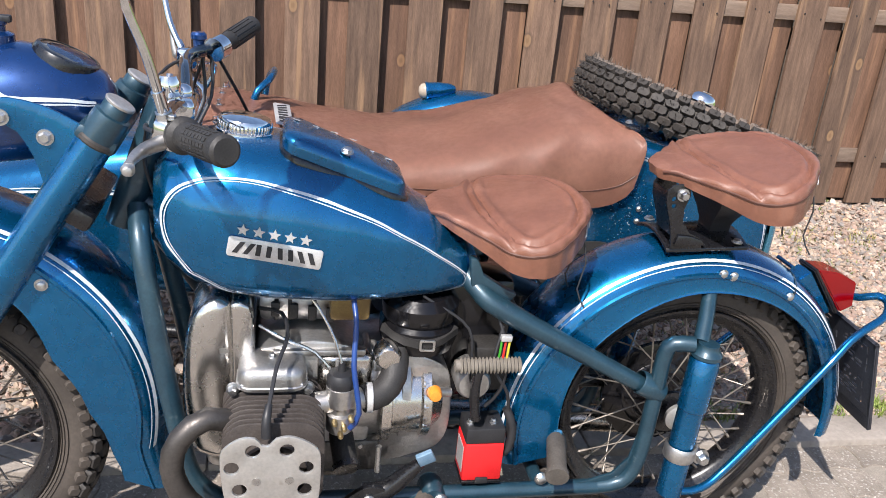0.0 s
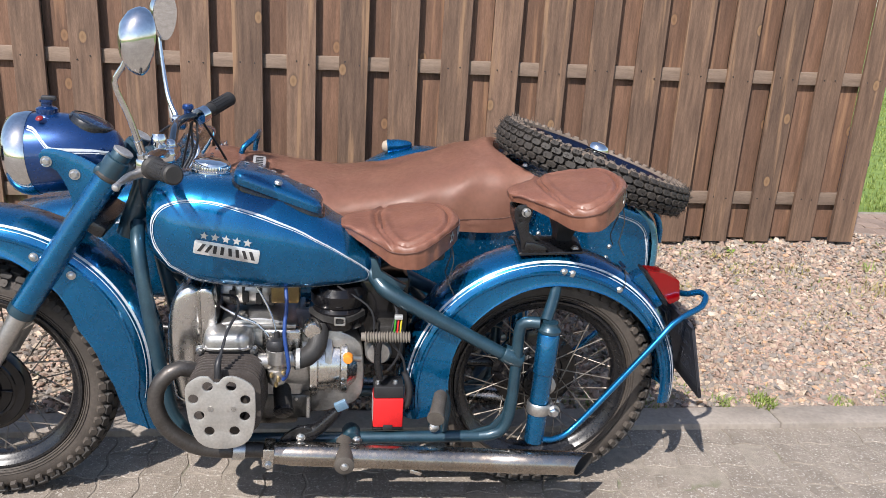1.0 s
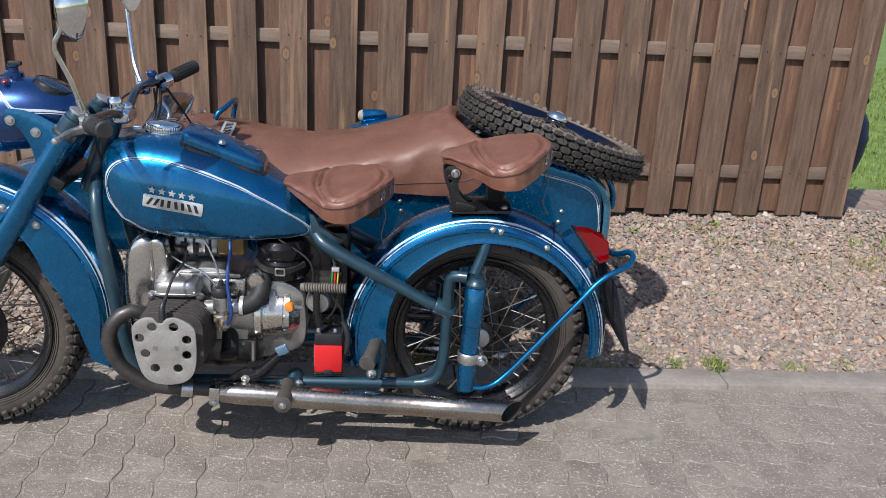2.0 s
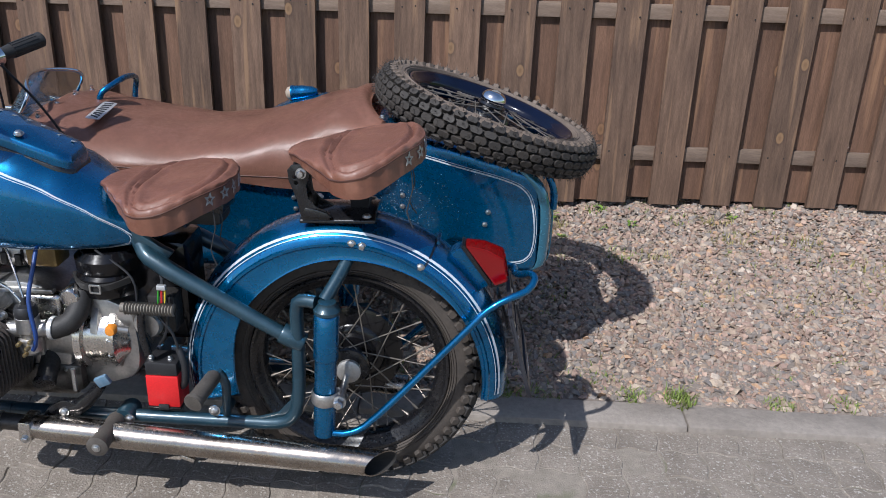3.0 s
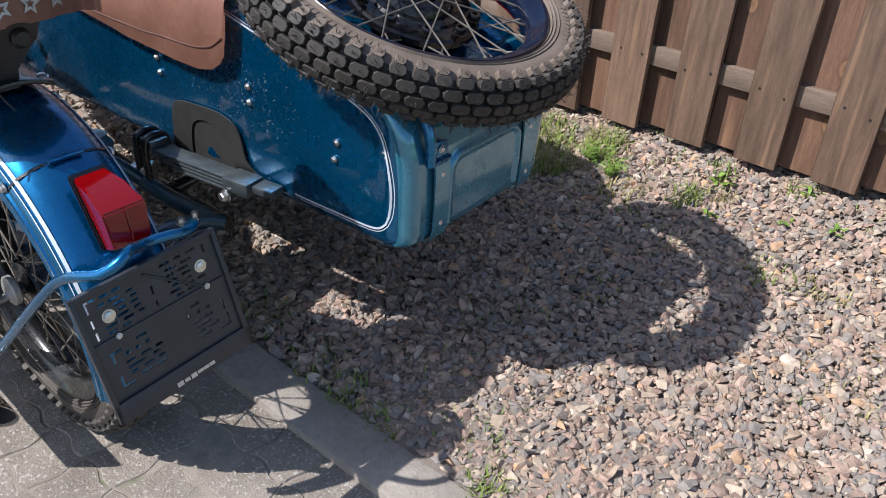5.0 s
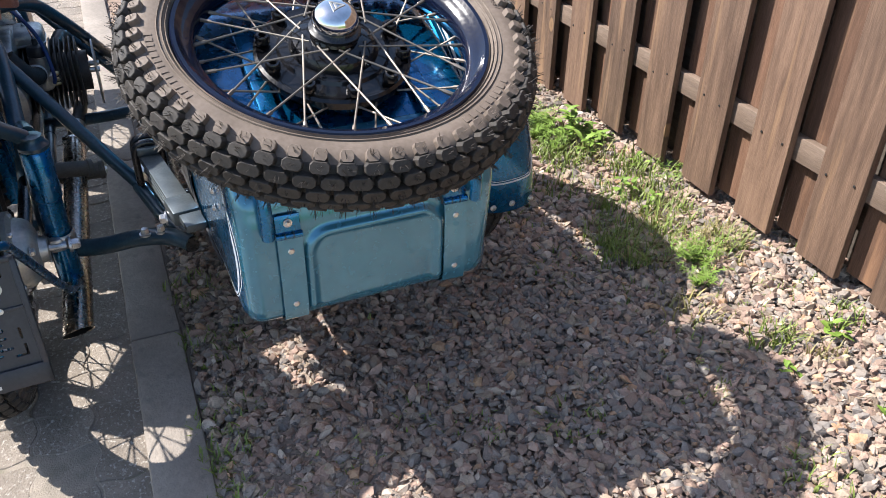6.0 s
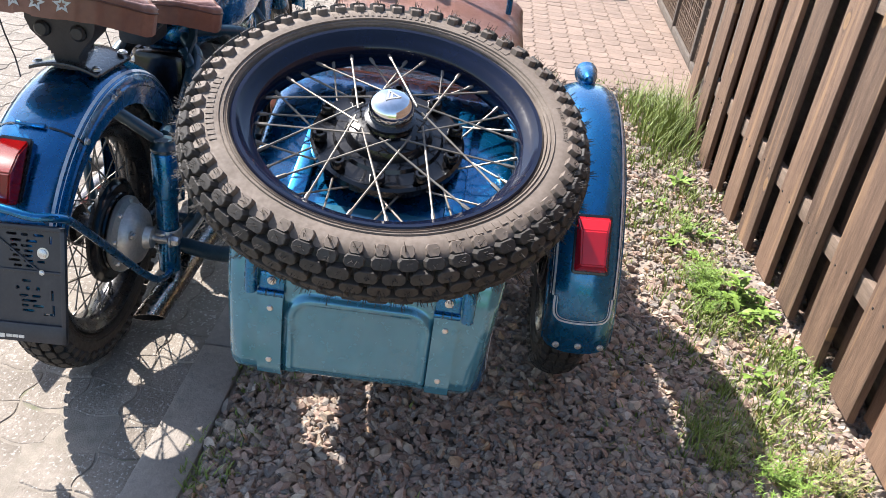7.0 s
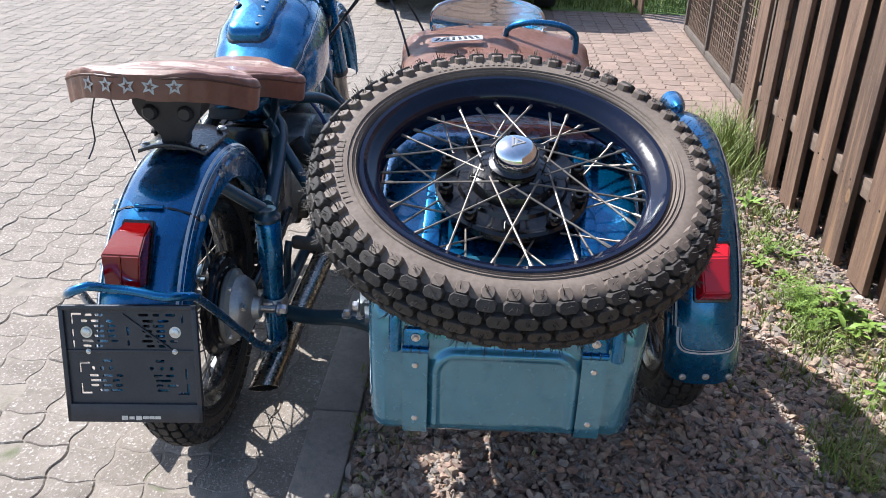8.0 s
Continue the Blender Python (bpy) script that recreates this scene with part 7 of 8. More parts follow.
for x in np.linspace(-1.045, 0.055, 66):
    skirt, edge, crown = lerp_table(COVER, x)
    _, _, half, cy, _ = lerp_table(BODY, x)
    half += 0.012
    ring = []
    for s in np.linspace(0, 1, 8):
        z = skirt + (edge - 0.012 - skirt) * s
        tuck = sum(a * math.exp(-((x - x0 + 0.10 * (1 - s)) / w) ** 2) for a, x0, w in ((0.011, -0.20, 0.035), (-0.010, -0.12, 0.03), (0.009, -0.34, 0.05), (-0.008, -0.46, 0.05))) * s
        ring.append(Vector((x, cy - half - 0.010 * math.sin(math.pi * s) - 0.012 * (1 - s) - tuck + 0.004 * noise.noise((x * 14, s * 3, 1)), z)))
    for s in np.linspace(0, 1, 26):
        y = -half + 2 * half * s
        bulge = math.sin(math.pi * s) ** 0.55
        sag = -0.010 * math.exp(-((x + 0.55) / 0.25) ** 2) * math.sin(math.pi * s)
        tuck = sum(a * math.exp(-((x - x0 - 0.55 * s) / w) ** 2) for a, x0, w in ((0.012, -0.20, 0.030), (-0.010, -0.13, 0.025), (0.009, -0.34, 0.045), (-0.007, -0.44, 0.04))) * math.exp(-(s / 0.30) ** 2)
        fold = tuck + 0.020 * noise.noise((x * 4 + 3 * s, s * 9 - x * 5, 2.0)) + 0.006 * noise.noise((x * 16, s * 20, 5.0)) + 0.011 * noise.noise((x * 2.6 + 0.5, s * 15, 8.0))
        pull = 0.018 * math.exp(-((x + 0.10 - 0.35 * (0.35 - s)) / 0.05) ** 2) * math.exp(-((s - 0.12) / 0.16) ** 2)
        ring.append(Vector((x, cy + y, edge + (crown - edge) * bulge + (sag + fold) * min(1, 5 * min(s, 1 - s)) - pull)))
    for s in np.linspace(0, 1, 8):
        z = (edge - 0.012) + (skirt - edge + 0.012) * s
        ring.append(Vector((x, cy + half + 0.010 * math.sin(math.pi * s) + 0.012 * s, z)))
    pulled = 0.105 * max(0.0, (x + 0.27) / 0.325) ** 2
    ring = [Vector((p.x - pulled * max(0.0, 1 - ((p.y - cy) / half) ** 2) ** 0.8, p.y, p.z)) for p in ring]
    for _ in range(7):
        ring = [ring[0], *(0.5 * b + 0.25 * (a + c) for a, b, c in zip(ring, ring[1:], ring[2:])), ring[-1]]
    rings.append(ring)
    hem.append(ring[2] + Vector((0, -0.0012, 0)))
loft(bm, rings, closed=False)
bmesh.ops.solidify(bm, geom=bm.faces[:], thickness=0.003)
cover = tagged(part("sidecar_cover", bm, cover_cloth, None, sharp=70), "brown imitation leather tonneau cover stretched over the sidecar", "cover")
part("hem_seam", tube(hem[::2], 0.0013, 6), seam_leather, cover, "sewn hem seam")
badge(cover, (-0.86, 0.585, 0.8295), (-0.06, 1.0, 0.06), (0, 0, 1), (0.12, -0.08, 1.0), 0.16, 0.042, "pale metal badge with dark bars on the cover", stars=False)
for y in (0.50, 0.62, 0.74, 0.86, 0.95):
    part("turn_button", lathe([(0.009, -0.006), (0.009, 0.002), (0.006, 0.003), (0.005, 0.010), (0.007, 0.014), (0, 0.016)], 12, "Z", (-1.015, y, 0.797 + 0.044 * math.sin(math.pi * (y - 0.418) / 0.575) ** 0.55)), chrome, cover, "small chrome turn button")
part("corner_button", bolt((0.012, 0.495, 0.868), 0.008, 0.008, "Z", 1), zinc, cover)
# windscreen and grab rail
ws = thing("windscreen", "small clear curved windscreen with chrome edge, on the sidecar", "windscreen")
bm = bmesh.new()
arc = [(0.488, 0.80), (0.492, 0.862), (0.508, 0.893), (0.545, 0.908), (0.61, 0.918), (0.675, 0.922), (0.74, 0.918), (0.805, 0.908), (0.842, 0.893), (0.858, 0.862), (0.862, 0.80)]
bend = lambda y, z: Vector((-1.085 - 0.10 * (1 - ((y - 0.675) / 0.187) ** 2) + 0.70 * (z - 0.80), y, z))
line = spline([bend(y, z) for y, z in arc], 0.015)
low = [bend(p.y, 0.80) for p in line]
loft(bm, [line, low], closed=False)
bmesh.ops.solidify(bm, geom=bm.faces[:], thickness=0.004)
smoked = bpy.data.materials.new("screen_glass")
smoked.use_nodes = True
s_b = smoked.node_tree.nodes["Principled BSDF"]
s_b.inputs["Transmission Weight"].default_value, s_b.inputs["Roughness"].default_value, s_b.inputs["Base Color"].default_value = 1.0, 0.04, (0.62, 0.62, 0.61, 1)
s_b.inputs["IOR"].default_value = 1.15
pane = part("screen_pane", bm, smoked, ws, "clear plastic pane")
pane.visible_shadow = False
part("screen_frame", tube([tuple(p) for p in line], 0.0055, 10), chrome, ws, "chrome edging")
for y in (0.52, 0.675, 0.83):
    part("screen_foot", box((0.05, 0.03, 0.014), (bend(y, 0.80).x, y, 0.805), 0.004), chrome, ws)
rail = tagged(part("grab_rail", tube([(-0.935, 0.735, 0.825), (-0.925, 0.74, 0.852), (-0.90, 0.765, 0.872), (-0.885, 0.82, 0.885), (-0.885, 0.90, 0.878), (-0.895, 0.945, 0.855), (-0.905, 0.955, 0.825), (-0.91, 0.955, 0.79)], 0.0095, 14), blue, None), "bent blue steel grab rail on the sidecar cover", "rail")

# ---- sidecar wheel with mudguard, lamps ----
SCW = (-0.255, 1.195)
wheel("sidecar_wheel", sidecar, pose(SCW[0], SCW[1], WHEEL_R + 0.012, 0, 10, 0), "sidecar wheel with knobbly tyre", -1)
sc_guard_root = part("mudguard_stay", tube([(SCW[0], 1.02, 0.34), (SCW[0], 1.08, 0.36)], 0.02, 12), frame_paint, sidecar)
sc_shift = pose(0, SCW[1], 0.38, 4.5) @ pose(0, 0, -0.38)
sc_guard = mudguard("sidecar_mudguard", sidecar, SCW[0], 0.365, 0.425, -8, 172, 0.078, 0.085, blue, "glossy blue sidecar mudguard with white pinstripe")
sc_guard.matrix_local = sc_shift
guard_line(sc_guard, SCW[0], 0.365, 0.425, 11, 168, 0.078)
# the stripe's rounded end on the guard's tail
crown = ((0.0, 0.0), (0.35, 0.002), (0.62, 0.009), (0.84, 0.022), (0.95, 0.036))
bm = bmesh.new()
for inset, width in ((0.0, 0.0045), (0.0075, 0.0018)):
    rows = []
    for p in spline([(11, -0.0655, 0), (7.0, -0.0655, 0), (4.6, -0.0625, 0), (3.4, -0.054, 0), (3.0, -0.04, 0), (3.0, 0.0, 0), (3.0, 0.04, 0), (3.4, 0.054, 0), (4.6, 0.0625, 0), (7.0, 0.0655, 0), (11, 0.0655, 0)], 0.4):
        row = []
        for d in (inset, inset + width):
            y = p.y * (1 - d / 0.0655)
            ang = radians(p.x) + d / 0.425 * max(0.0, 1 - (p.x - 3) / 4)
            r = 0.4262 - lerp_table(crown, abs(y) / 0.078)[0]
            row.append(Vector((SCW[0] + r * math.cos(ang), y, 0.365 + r * math.sin(ang))))
        rows.append(row)
    loft(bm, rows, closed=False)
part("pinstripe", bm, white_line, sc_guard)
a = radians(28)
lamp_at = Vector((SCW[0] + 0.418 * math.cos(a), 0.004, 0.365 + 0.418 * math.sin(a)))
lm = facing(lamp_at, (math.cos(a), 0, math.sin(a)), (0, 0, 1))
part("rear_lamp", prism(round_rect(0.080, 0.132, 0.008), 0.014, lm @ pose(0, 0, -0.006), 0.003), black_paint, sc_guard, "black lamp base")
bm = bmesh.new()
ring = lambda w, h0, h1, z: [lm @ Vector((x, y, z)) for x, y in ((-w, h1), (w, h1), (w, h0), (-w, h0))]
loft(bm, [ring(0.036, -0.06, 0.06, 0.006), ring(0.035, -0.058, 0.056, 0.02), [lm @ Vector(v) for v in ((-0.028, 0.03, 0.040), (0.028, 0.03, 0.040), (0.026, -0.045, 0.046), (-0.026, -0.045, 0.046))]])
bmesh.ops.bevel(bm, geom=bm.edges[:], offset=0.003, segments=2, affect="EDGES")
part("rear_lens", bm, backlit_red, sc_guard, "faceted red lens", sharp=25)
for y in (-0.05, 0.0, 0.05):
    part("guard_bolt", bolt((SCW[0] + 0.424 * math.cos(radians(-5)), y, 0.365 + 0.424 * math.sin(radians(-5))), 0.006, 0.006, "X", 1), zinc, sc_guard)
a = radians(107)
fl = Matrix.Translation((SCW[0] + 0.423 * math.cos(a), 0, 0.365 + 0.423 * math.sin(a))) @ Matrix.Rotation(radians(-90 - 6), 4, "Y")
part("marker_lamp", lathe([(0, -0.085), (0.012, -0.08), (0.022, -0.06), (0.029, -0.02), (0.031, 0.018), (0.033, 0.022), (0.033, 0.030), (0.029, 0.032), (0, 0.032)], 28, m=Matrix.Translation((0.0, 0, 0.020)) @ fl @ Matrix.Scale(0.88, 4)), blue, sc_guard, "small blue bullet marker lamp")
part("marker_lens", lathe([(0.029, 0.032), (0.026, 0.045), (0.016, 0.054), (0, 0.057)], 24, m=Matrix.Translation((0.0, 0, 0.020)) @ fl @ Matrix.Scale(0.88, 4)), surface("amber_white_lens", (0.32, 0.26, 0.2), (0.4, 0.34, 0.27), 40, (0.15, 0.25)), sc_guard, "pale marker lens")
part("marker_foot", box((0.07, 0.03, 0.02), (SCW[0] + 0.42 * math.cos(a) + 0.012, 0, 0.365 + 0.42 * math.sin(a)), 0.006, rot=(0, 12, 0)), blue, sc_guard)

# ---- chassis and struts between motorcycle and sidecar ----
# chassis tubes black: the deep shade under the tub is put into their colour
part("chassis_rail", tube([(-1.35, 0.50, 0.30), (-0.9, 0.46, 0.27), (-0.3, 0.455, 0.26), (-0.12, 0.455, 0.265), (-0.02, 0.455, 0.267)], 0.019, 14), black_paint, sidecar, "tubular sidecar chassis, coloured black for the shade it lies in")
part("axle_tube", rod((-0.255, 0.45, 0.27), (-0.255, 1.08, 0.33), 0.018, 14), black_paint, sidecar)
for pts, r in (([(-0.16, 0.16, 0.24), (-0.13, 0.26, 0.245), (-0.09, 0.35, 0.272), (-0.06, 0.42, 0.276), (-0.03, 0.455, 0.268)], 0.021), ([(-0.45, 0.085, 0.67), (-0.364, 0.2, 0.536), (-0.289, 0.3, 0.419), (-0.235, 0.372, 0.335)], 0.016), ([(-0.92, 0.14, 0.24), (-0.90, 0.30, 0.245), (-0.88, 0.455, 0.265)], 0.018),
               ([(-1.09, 0.05, 0.72), (-1.03, 0.22, 0.52), (-0.98, 0.42, 0.30)], 0.013), ([(-0.52, 0.06, 0.70), (-0.60, 0.19, 0.70), (-0.72, 0.255, 0.62), (-1.0, 0.35, 0.42), (-1.10, 0.40, 0.33)], 0.016), ([(-0.235, 0.372, 0.335), (-0.15, 0.41, 0.29), (-0.07, 0.45, 0.265)], 0.02)):
    part("strut", tube(pts, r, 14), frame_paint, sidecar, "blue-grey strut between motorcycle and sidecar")
for at in ((-0.071, 0.36, 0.288), (-0.067, 0.396, 0.290)):
    part("strut_bolt", bolt(at, 0.010, 0.018, "Z", 1), zinc, sidecar)
part("strut_clamp", box((0.05, 0.05, 0.06), (-0.255, 0.388, 0.342), 0.008, rot=(0, 0, 25)), zinc, sidecar, "bare steel clamp")
part("clamp_bolt", bolt((-0.285, 0.355, 0.337), 0.010, 0.014, "Y", -1), zinc, sidecar)
# leaf spring with shackle, beside the tub
leaf_steel = surface("grey_steel", (0.065, 0.08, 0.088), (0.11, 0.13, 0.14), 30, (0.35, 0.5), metal=0.6)
spring = part("leaf_spring", box((0.33, 0.046, 0.008), (-0.075, 0.425, 0.428), 0.002, rot=(0, 0, 9)), leaf_steel, sidecar, "grey leaf spring beside the tub")
for k in range(1, 4):
    part("spring_leaf", box((0.33 - 0.05 * k, 0.046, 0.007), (-0.065 + 0.008 * k, 0.427, 0.428 - 0.0085 * k), 0.002, rot=(0, 0, 9)), leaf_steel, spring)
part("spring_clamp", box((0.075, 0.058, 0.034), (0.07, 0.446, 0.418), 0.004, rot=(0, 0, 9)), leaf_steel, spring, "grey clamp block")
part("spring_tip", box((0.055, 0.044, 0.018), (0.14, 0.460, 0.424), 0.003, rot=(0, 0, 9)), leaf_steel, spring)
for dx in (-0.018, 0.018):
    part("spring_u_bolt", tube([(-0.225 + dx, 0.375, 0.35), (-0.225 + dx, 0.375, 0.43), (-0.225 + dx, 0.383, 0.452), (-0.225 + dx, 0.405, 0.458), (-0.225 + dx, 0.427, 0.452), (-0.225 + dx, 0.436, 0.43), (-0.225 + dx, 0.436, 0.35)], 0.009, 10), black_paint, spring, "black U-bolt")
part("spring_plate", box((0.075, 0.05, 0.022), (-0.225, 0.405, 0.440), 0.004), leaf_steel, spring)
part("plate_bolt", bolt((-0.225, 0.405, 0.4505), 0.007, 0.006, "Z", 1), iron, spring)
part("spring_nut", bolt((0.05, 0.412, 0.392), 0.012, 0.016, "Y", -1), zinc, spring)
# torn bracket under the tub
part("hanging_lug", box((0.06, 0.03, 0.05), (0.25, 0.60, 0.37), 0.008, rot=(0, 12, 20)), frame_paint, sidecar)

# ---- spare wheel lying tilted on the luggage lid, on its carrier ----
SPARE = Matrix.Translation((0.316, 0.739, 0.8275)) @ Matrix.Rotation(radians(18.0), 4, "Y") @ Matrix.Rotation(radians(88.4), 4, "X")
spare = thing("spare_wheel", "spare wheel with knobbly tyre and dark blue rim on sidecar", "wheel", SPARE)
spare.scale = (1.07, 1.02, 1.07)
wheel("spare", None, None, "", -1, hairs=2200, top=spare)
part("hub_cap", lathe([(0.028, 0.030), (0.030, 0.038), (0.0365, 0.044), (0.0385, 0.054), (0.0375, 0.064), (0.033, 0.074), (0.025, 0.0805), (0.013, 0.0838), (0, 0.0845)], 36, "Y"), chrome, spare, "domed chrome hub cap")
emblem_m = Matrix(((1, 0, 0, 0), (0, 0, 1, 0.0826), (0, -1, 0, 0), (0, 0, 0, 1)))
part("cap_emblem", prism([(0, 0.015), (0.0135, -0.0085), (-0.0135, -0.0085)], 0.0026, emblem_m, 0.0, holes=[[(0, 0.0095), (0.0088, -0.0055), (-0.0088, -0.0055)]]), plate_metal, spare, "embossed triangle emblem")
part("emblem_bar", prism(round_rect(0.016, 0.0035, 0.001, 2, 0, -0.001), 0.0026, emblem_m), plate_metal, spare)


def around(text, radius, a0, size, lift):
    """Raised lettering bent round the wheel on its upper sidewall."""
    curve = bpy.data.curves.new("lettering", "FONT")
    curve.body, curve.size, curve.extrude, curve.resolution_u = text, size, 0.0008, 2
    holder = bpy.data.objects.new("lettering", curve)
    mesh = bpy.data.meshes.new_from_object(holder)
    bm = bmesh.new()
    bm.from_mesh(mesh)
    bpy.data.objects.remove(holder)
    for v in bm.verts:
        a, r = a0 + v.co.x / radius, radius - v.co.y
        v.co = Vector((r * math.cos(a), lift + v.co.z, r * math.sin(a)))
    return bm


part("lettering", around("MADE IN RUSSIA", 0.298, radians(252), 0.0125, 0.0486), sidewall, spare, "raised rubber lettering", sharp=30)
for a0, count, wide in ((62, 13, 0.009), (150, 16, 0.008), (200, 6, 0.014), (310, 9, 0.011)):
    bm = bmesh.new()
    for k in range(count):
        a = radians(a0) + k * (wide + 0.004) / 0.289
        box((0.012, 0.0016, wide * (0.6 + 0.4 * (k * 7 % 3) / 2)), bevel=0.0004, bm=bm, cuts=1, m=pose(0.289 * math.cos(a), 0.0492, 0.289 * math.sin(a), 0, -math.degrees(a), 0))
    part("marking", bm, sidewall, spare, "raised sidewall marking", sharp=30)
carrier = part("wheel_carrier", lathe([(0, 0.62), (0.09, 0.62), (0.10, 0.64), (0.05, 0.70), (0.03, 0.76), (0.0, 0.765)], 24, "Z", (0.335, 0.737, 0.06)), blue, sidecar, "blue spare wheel carrier")
for y in (0.60, 0.875):
    part("carrier_arm", box((0.30, 0.032, 0.012), (0.30, y, 0.785), 0.004, rot=(0, 17.5, 0)), blue, sidecar, "bright blue carrier bar")


# ---- plants ----
def leaf_material(name, dark, light):
    material = surface(name, dark, light, 30, (0.5, 0.7), vary=0.25, island=True)
    b = material.node_tree.nodes["Principled BSDF"]
    b.inputs["Subsurface Weight"].default_value = 0.0
    b.inputs["Transmission Weight"].default_value = 0.0
    return material


grass_green = leaf_material("grass_blades", (0.115, 0.165, 0.028), (0.215, 0.265, 0.055))
dry_green = leaf_material("dry_blades", (0.22, 0.19, 0.07), (0.32, 0.28, 0.11))
leaf_green = leaf_material("weed_leaves", (0.11, 0.195, 0.024), (0.21, 0.32, 0.05))
plant_rng = np.random.default_rng(21)


def blades(verts, faces, x, y, z, count, height, spread, width=0.003, lean=0.6):
    """Adds bent grass blades of three quads each, round one root."""
    r = plant_rng
    for k in range(count):
        a, d = r.uniform(0, 2 * math.pi), spread * math.sqrt(r.random())
        px, py = x + d * math.cos(a), y + d * math.sin(a)
        h, w, l = height * r.uniform(0.45, 1.1), width * r.uniform(0.6, 1.3), lean * r.uniform(0.2, 1.2)
        b = r.uniform(0, 2 * math.pi)
        ox, oy = math.cos(b), math.sin(b)
        base = len(verts)
        for t in (0.0, 0.4, 0.75, 1.0):
            bend = l * h * t * t
            ww = w * (1 - t * 0.85)
            cx, cy, cz = px + ox * bend, py + oy * bend, z + h * (t - 0.25 * l * t * t)
            verts.append((cx - oy * ww, cy + ox * ww, cz))
            verts.append((cx + oy * ww, cy - ox * ww, cz))
        faces += [(base + 2 * i, base + 2 * i + 1, base + 2 * i + 3, base + 2 * i + 2) for i in range(3)]


def leaf(verts, faces, root, way, length, width, curl):
    """Adds one pointed leaf of six quads with a sunken midrib."""
    way = Vector(way).normalized()
    side = way.cross(Vector((0, 0, 1)))
    side = side.normalized() if side.length > 0.05 else Vector((1, 0, 0))
    up = side.cross(way)
    base = len(verts)
    rows = 5
    for i in range(rows + 1):
        t = i / rows
        w = width * math.sin(math.pi * min(1, 0.12 + 0.88 * t)) ** 0.8 * (1 if t < 1 else 0.02)
        c = Vector(root) + way * length * t - Vector((0, 0, 1)) * curl * length * t * t
        for s, dz in ((-1, 0.12), (0, 0), (1, 0.12)):
            verts.append(tuple(c + side * w * s + up * w * dz))
    for i in range(rows):
        for j in (0, 1):
            k = base + 3 * i + j
            faces.append((k, k + 1, k + 4, k + 3))


def tuft(x, y, count, height, spread, material, label, width=0.0032, lean=0.8):
    verts, faces = [], []
    blades(verts, faces, x, y, gravel_height(x, y) - 0.004 if y > KERB_Y1 else 0.0, count, height, spread, width, lean)
    return tagged(placed("grass_tuft", stacked(verts, faces, "grass_tuft"), material, sharp=None), label, "grass", kind="stuff")


for x, y, n, h, s, dry in ((0.82, 0.425, 60, 0.035, 0.055, 0), (0.965, 0.415, 110, 0.045, 0.05, 0), (1.28, 0.425, 60, 0.03, 0.045, 0), (1.49, 0.45, 50, 0.03, 0.05, 0),
                            (1.9, 0.5, 50, 0.03, 0.08, 0), (0.42, 0.43, 50, 0.035, 0.06, 0), (0.30, 0.44, 60, 0.03, 0.08, 0), (0.05, 0.46, 70, 0.035, 0.09, 0), (-0.2, 0.44, 60, 0.04, 0.08, 0), (0.55, 0.42, 50, 0.03, 0.06, 0),
                            (0.04, 1.80, 150, 0.075, 0.10, 0), (-0.08, 1.84, 130, 0.085, 0.09, 0), (-0.25, 1.90, 120, 0.08, 0.09, 0), (0.22, 1.88, 90, 0.06, 0.06, 0), (0.60, 1.72, 60, 0.075, 0.04, 0), (0.68, 1.78, 60, 0.05, 0.05, 1), (0.42, 1.64, 70, 0.05, 0.07, 1), (0.16, 1.68, 120, 0.05, 0.11, 1), (0.24, 1.81, 110, 0.06, 0.08, 1), (0.10, 1.60, 60, 0.04, 0.08, 0), (0.05, 1.80, 90, 0.05, 0.10, 1), (-0.12, 1.74, 130, 0.06, 0.12, 0), (-0.46, 1.72, 220, 0.075, 0.10, 0), (-0.3, 1.62, 110, 0.07, 0.10, 0), (-0.42, 1.78, 120, 0.075, 0.12, 0), (-0.62, 1.66, 140, 0.06, 0.13, 0), (-0.9, 1.70, 130, 0.06, 0.14, 1),
                            (-1.15, 1.62, 160, 0.07, 0.15, 0), (-1.4, 1.74, 130, 0.07, 0.13, 0), (-1.7, 1.70, 120, 0.08, 0.14, 0), (-1.72, 1.80, 90, 0.10, 0.14, 0), (-1.88, 1.82, 90, 0.17, 0.13, 0), (-2.02, 1.80, 90, 0.24, 0.12, 0), (-2.08, 1.88, 90, 0.30, 0.10, 0), (-2.2, 1.82, 80, 0.24, 0.15, 0), (-2.3, 1.74, 60, 0.18, 0.14, 0), (-2.5, 1.8, 120, 0.14, 0.16, 0),
                            (0.95, 1.52, 70, 0.045, 0.08, 0), (1.10, 1.55, 60, 0.04, 0.07, 1), (1.30, 1.30, 60, 0.03, 0.16, 1), (1.65, 1.15, 70, 0.03, 0.18, 1), (1.9, 1.35, 90, 0.03, 0.2, 1), (2.1, 1.6, 110, 0.04, 0.2, 1), (2.3, 1.2, 100, 0.035, 0.25, 0), (2.35, 1.75, 130, 0.05, 0.2, 0), (1.35, 0.62, 30, 0.02, 0.05, 0), (1.6, 0.72, 40, 0.02, 0.06, 0),
                            (0.62, 1.15, 40, 0.03, 0.08, 0), (0.75, 0.55, 30, 0.025, 0.06, 0), (0.1, 1.42, 60, 0.03, 0.12, 0), (-0.2, 1.45, 50, 0.03, 0.10, 0), (0.55, 0.95, 30, 0.02, 0.06, 0)):
    near = 1.5 < y and -1.75 < x < 1.2
    tuft(x, y, int(n * (1.0 if near else 1.5)), h * (0.8 if near else 1), s, dry_green if dry else grass_green, "dry yellowish grass tuft growing in the gravel" if dry else "fresh green grass tuft growing in the gravel")


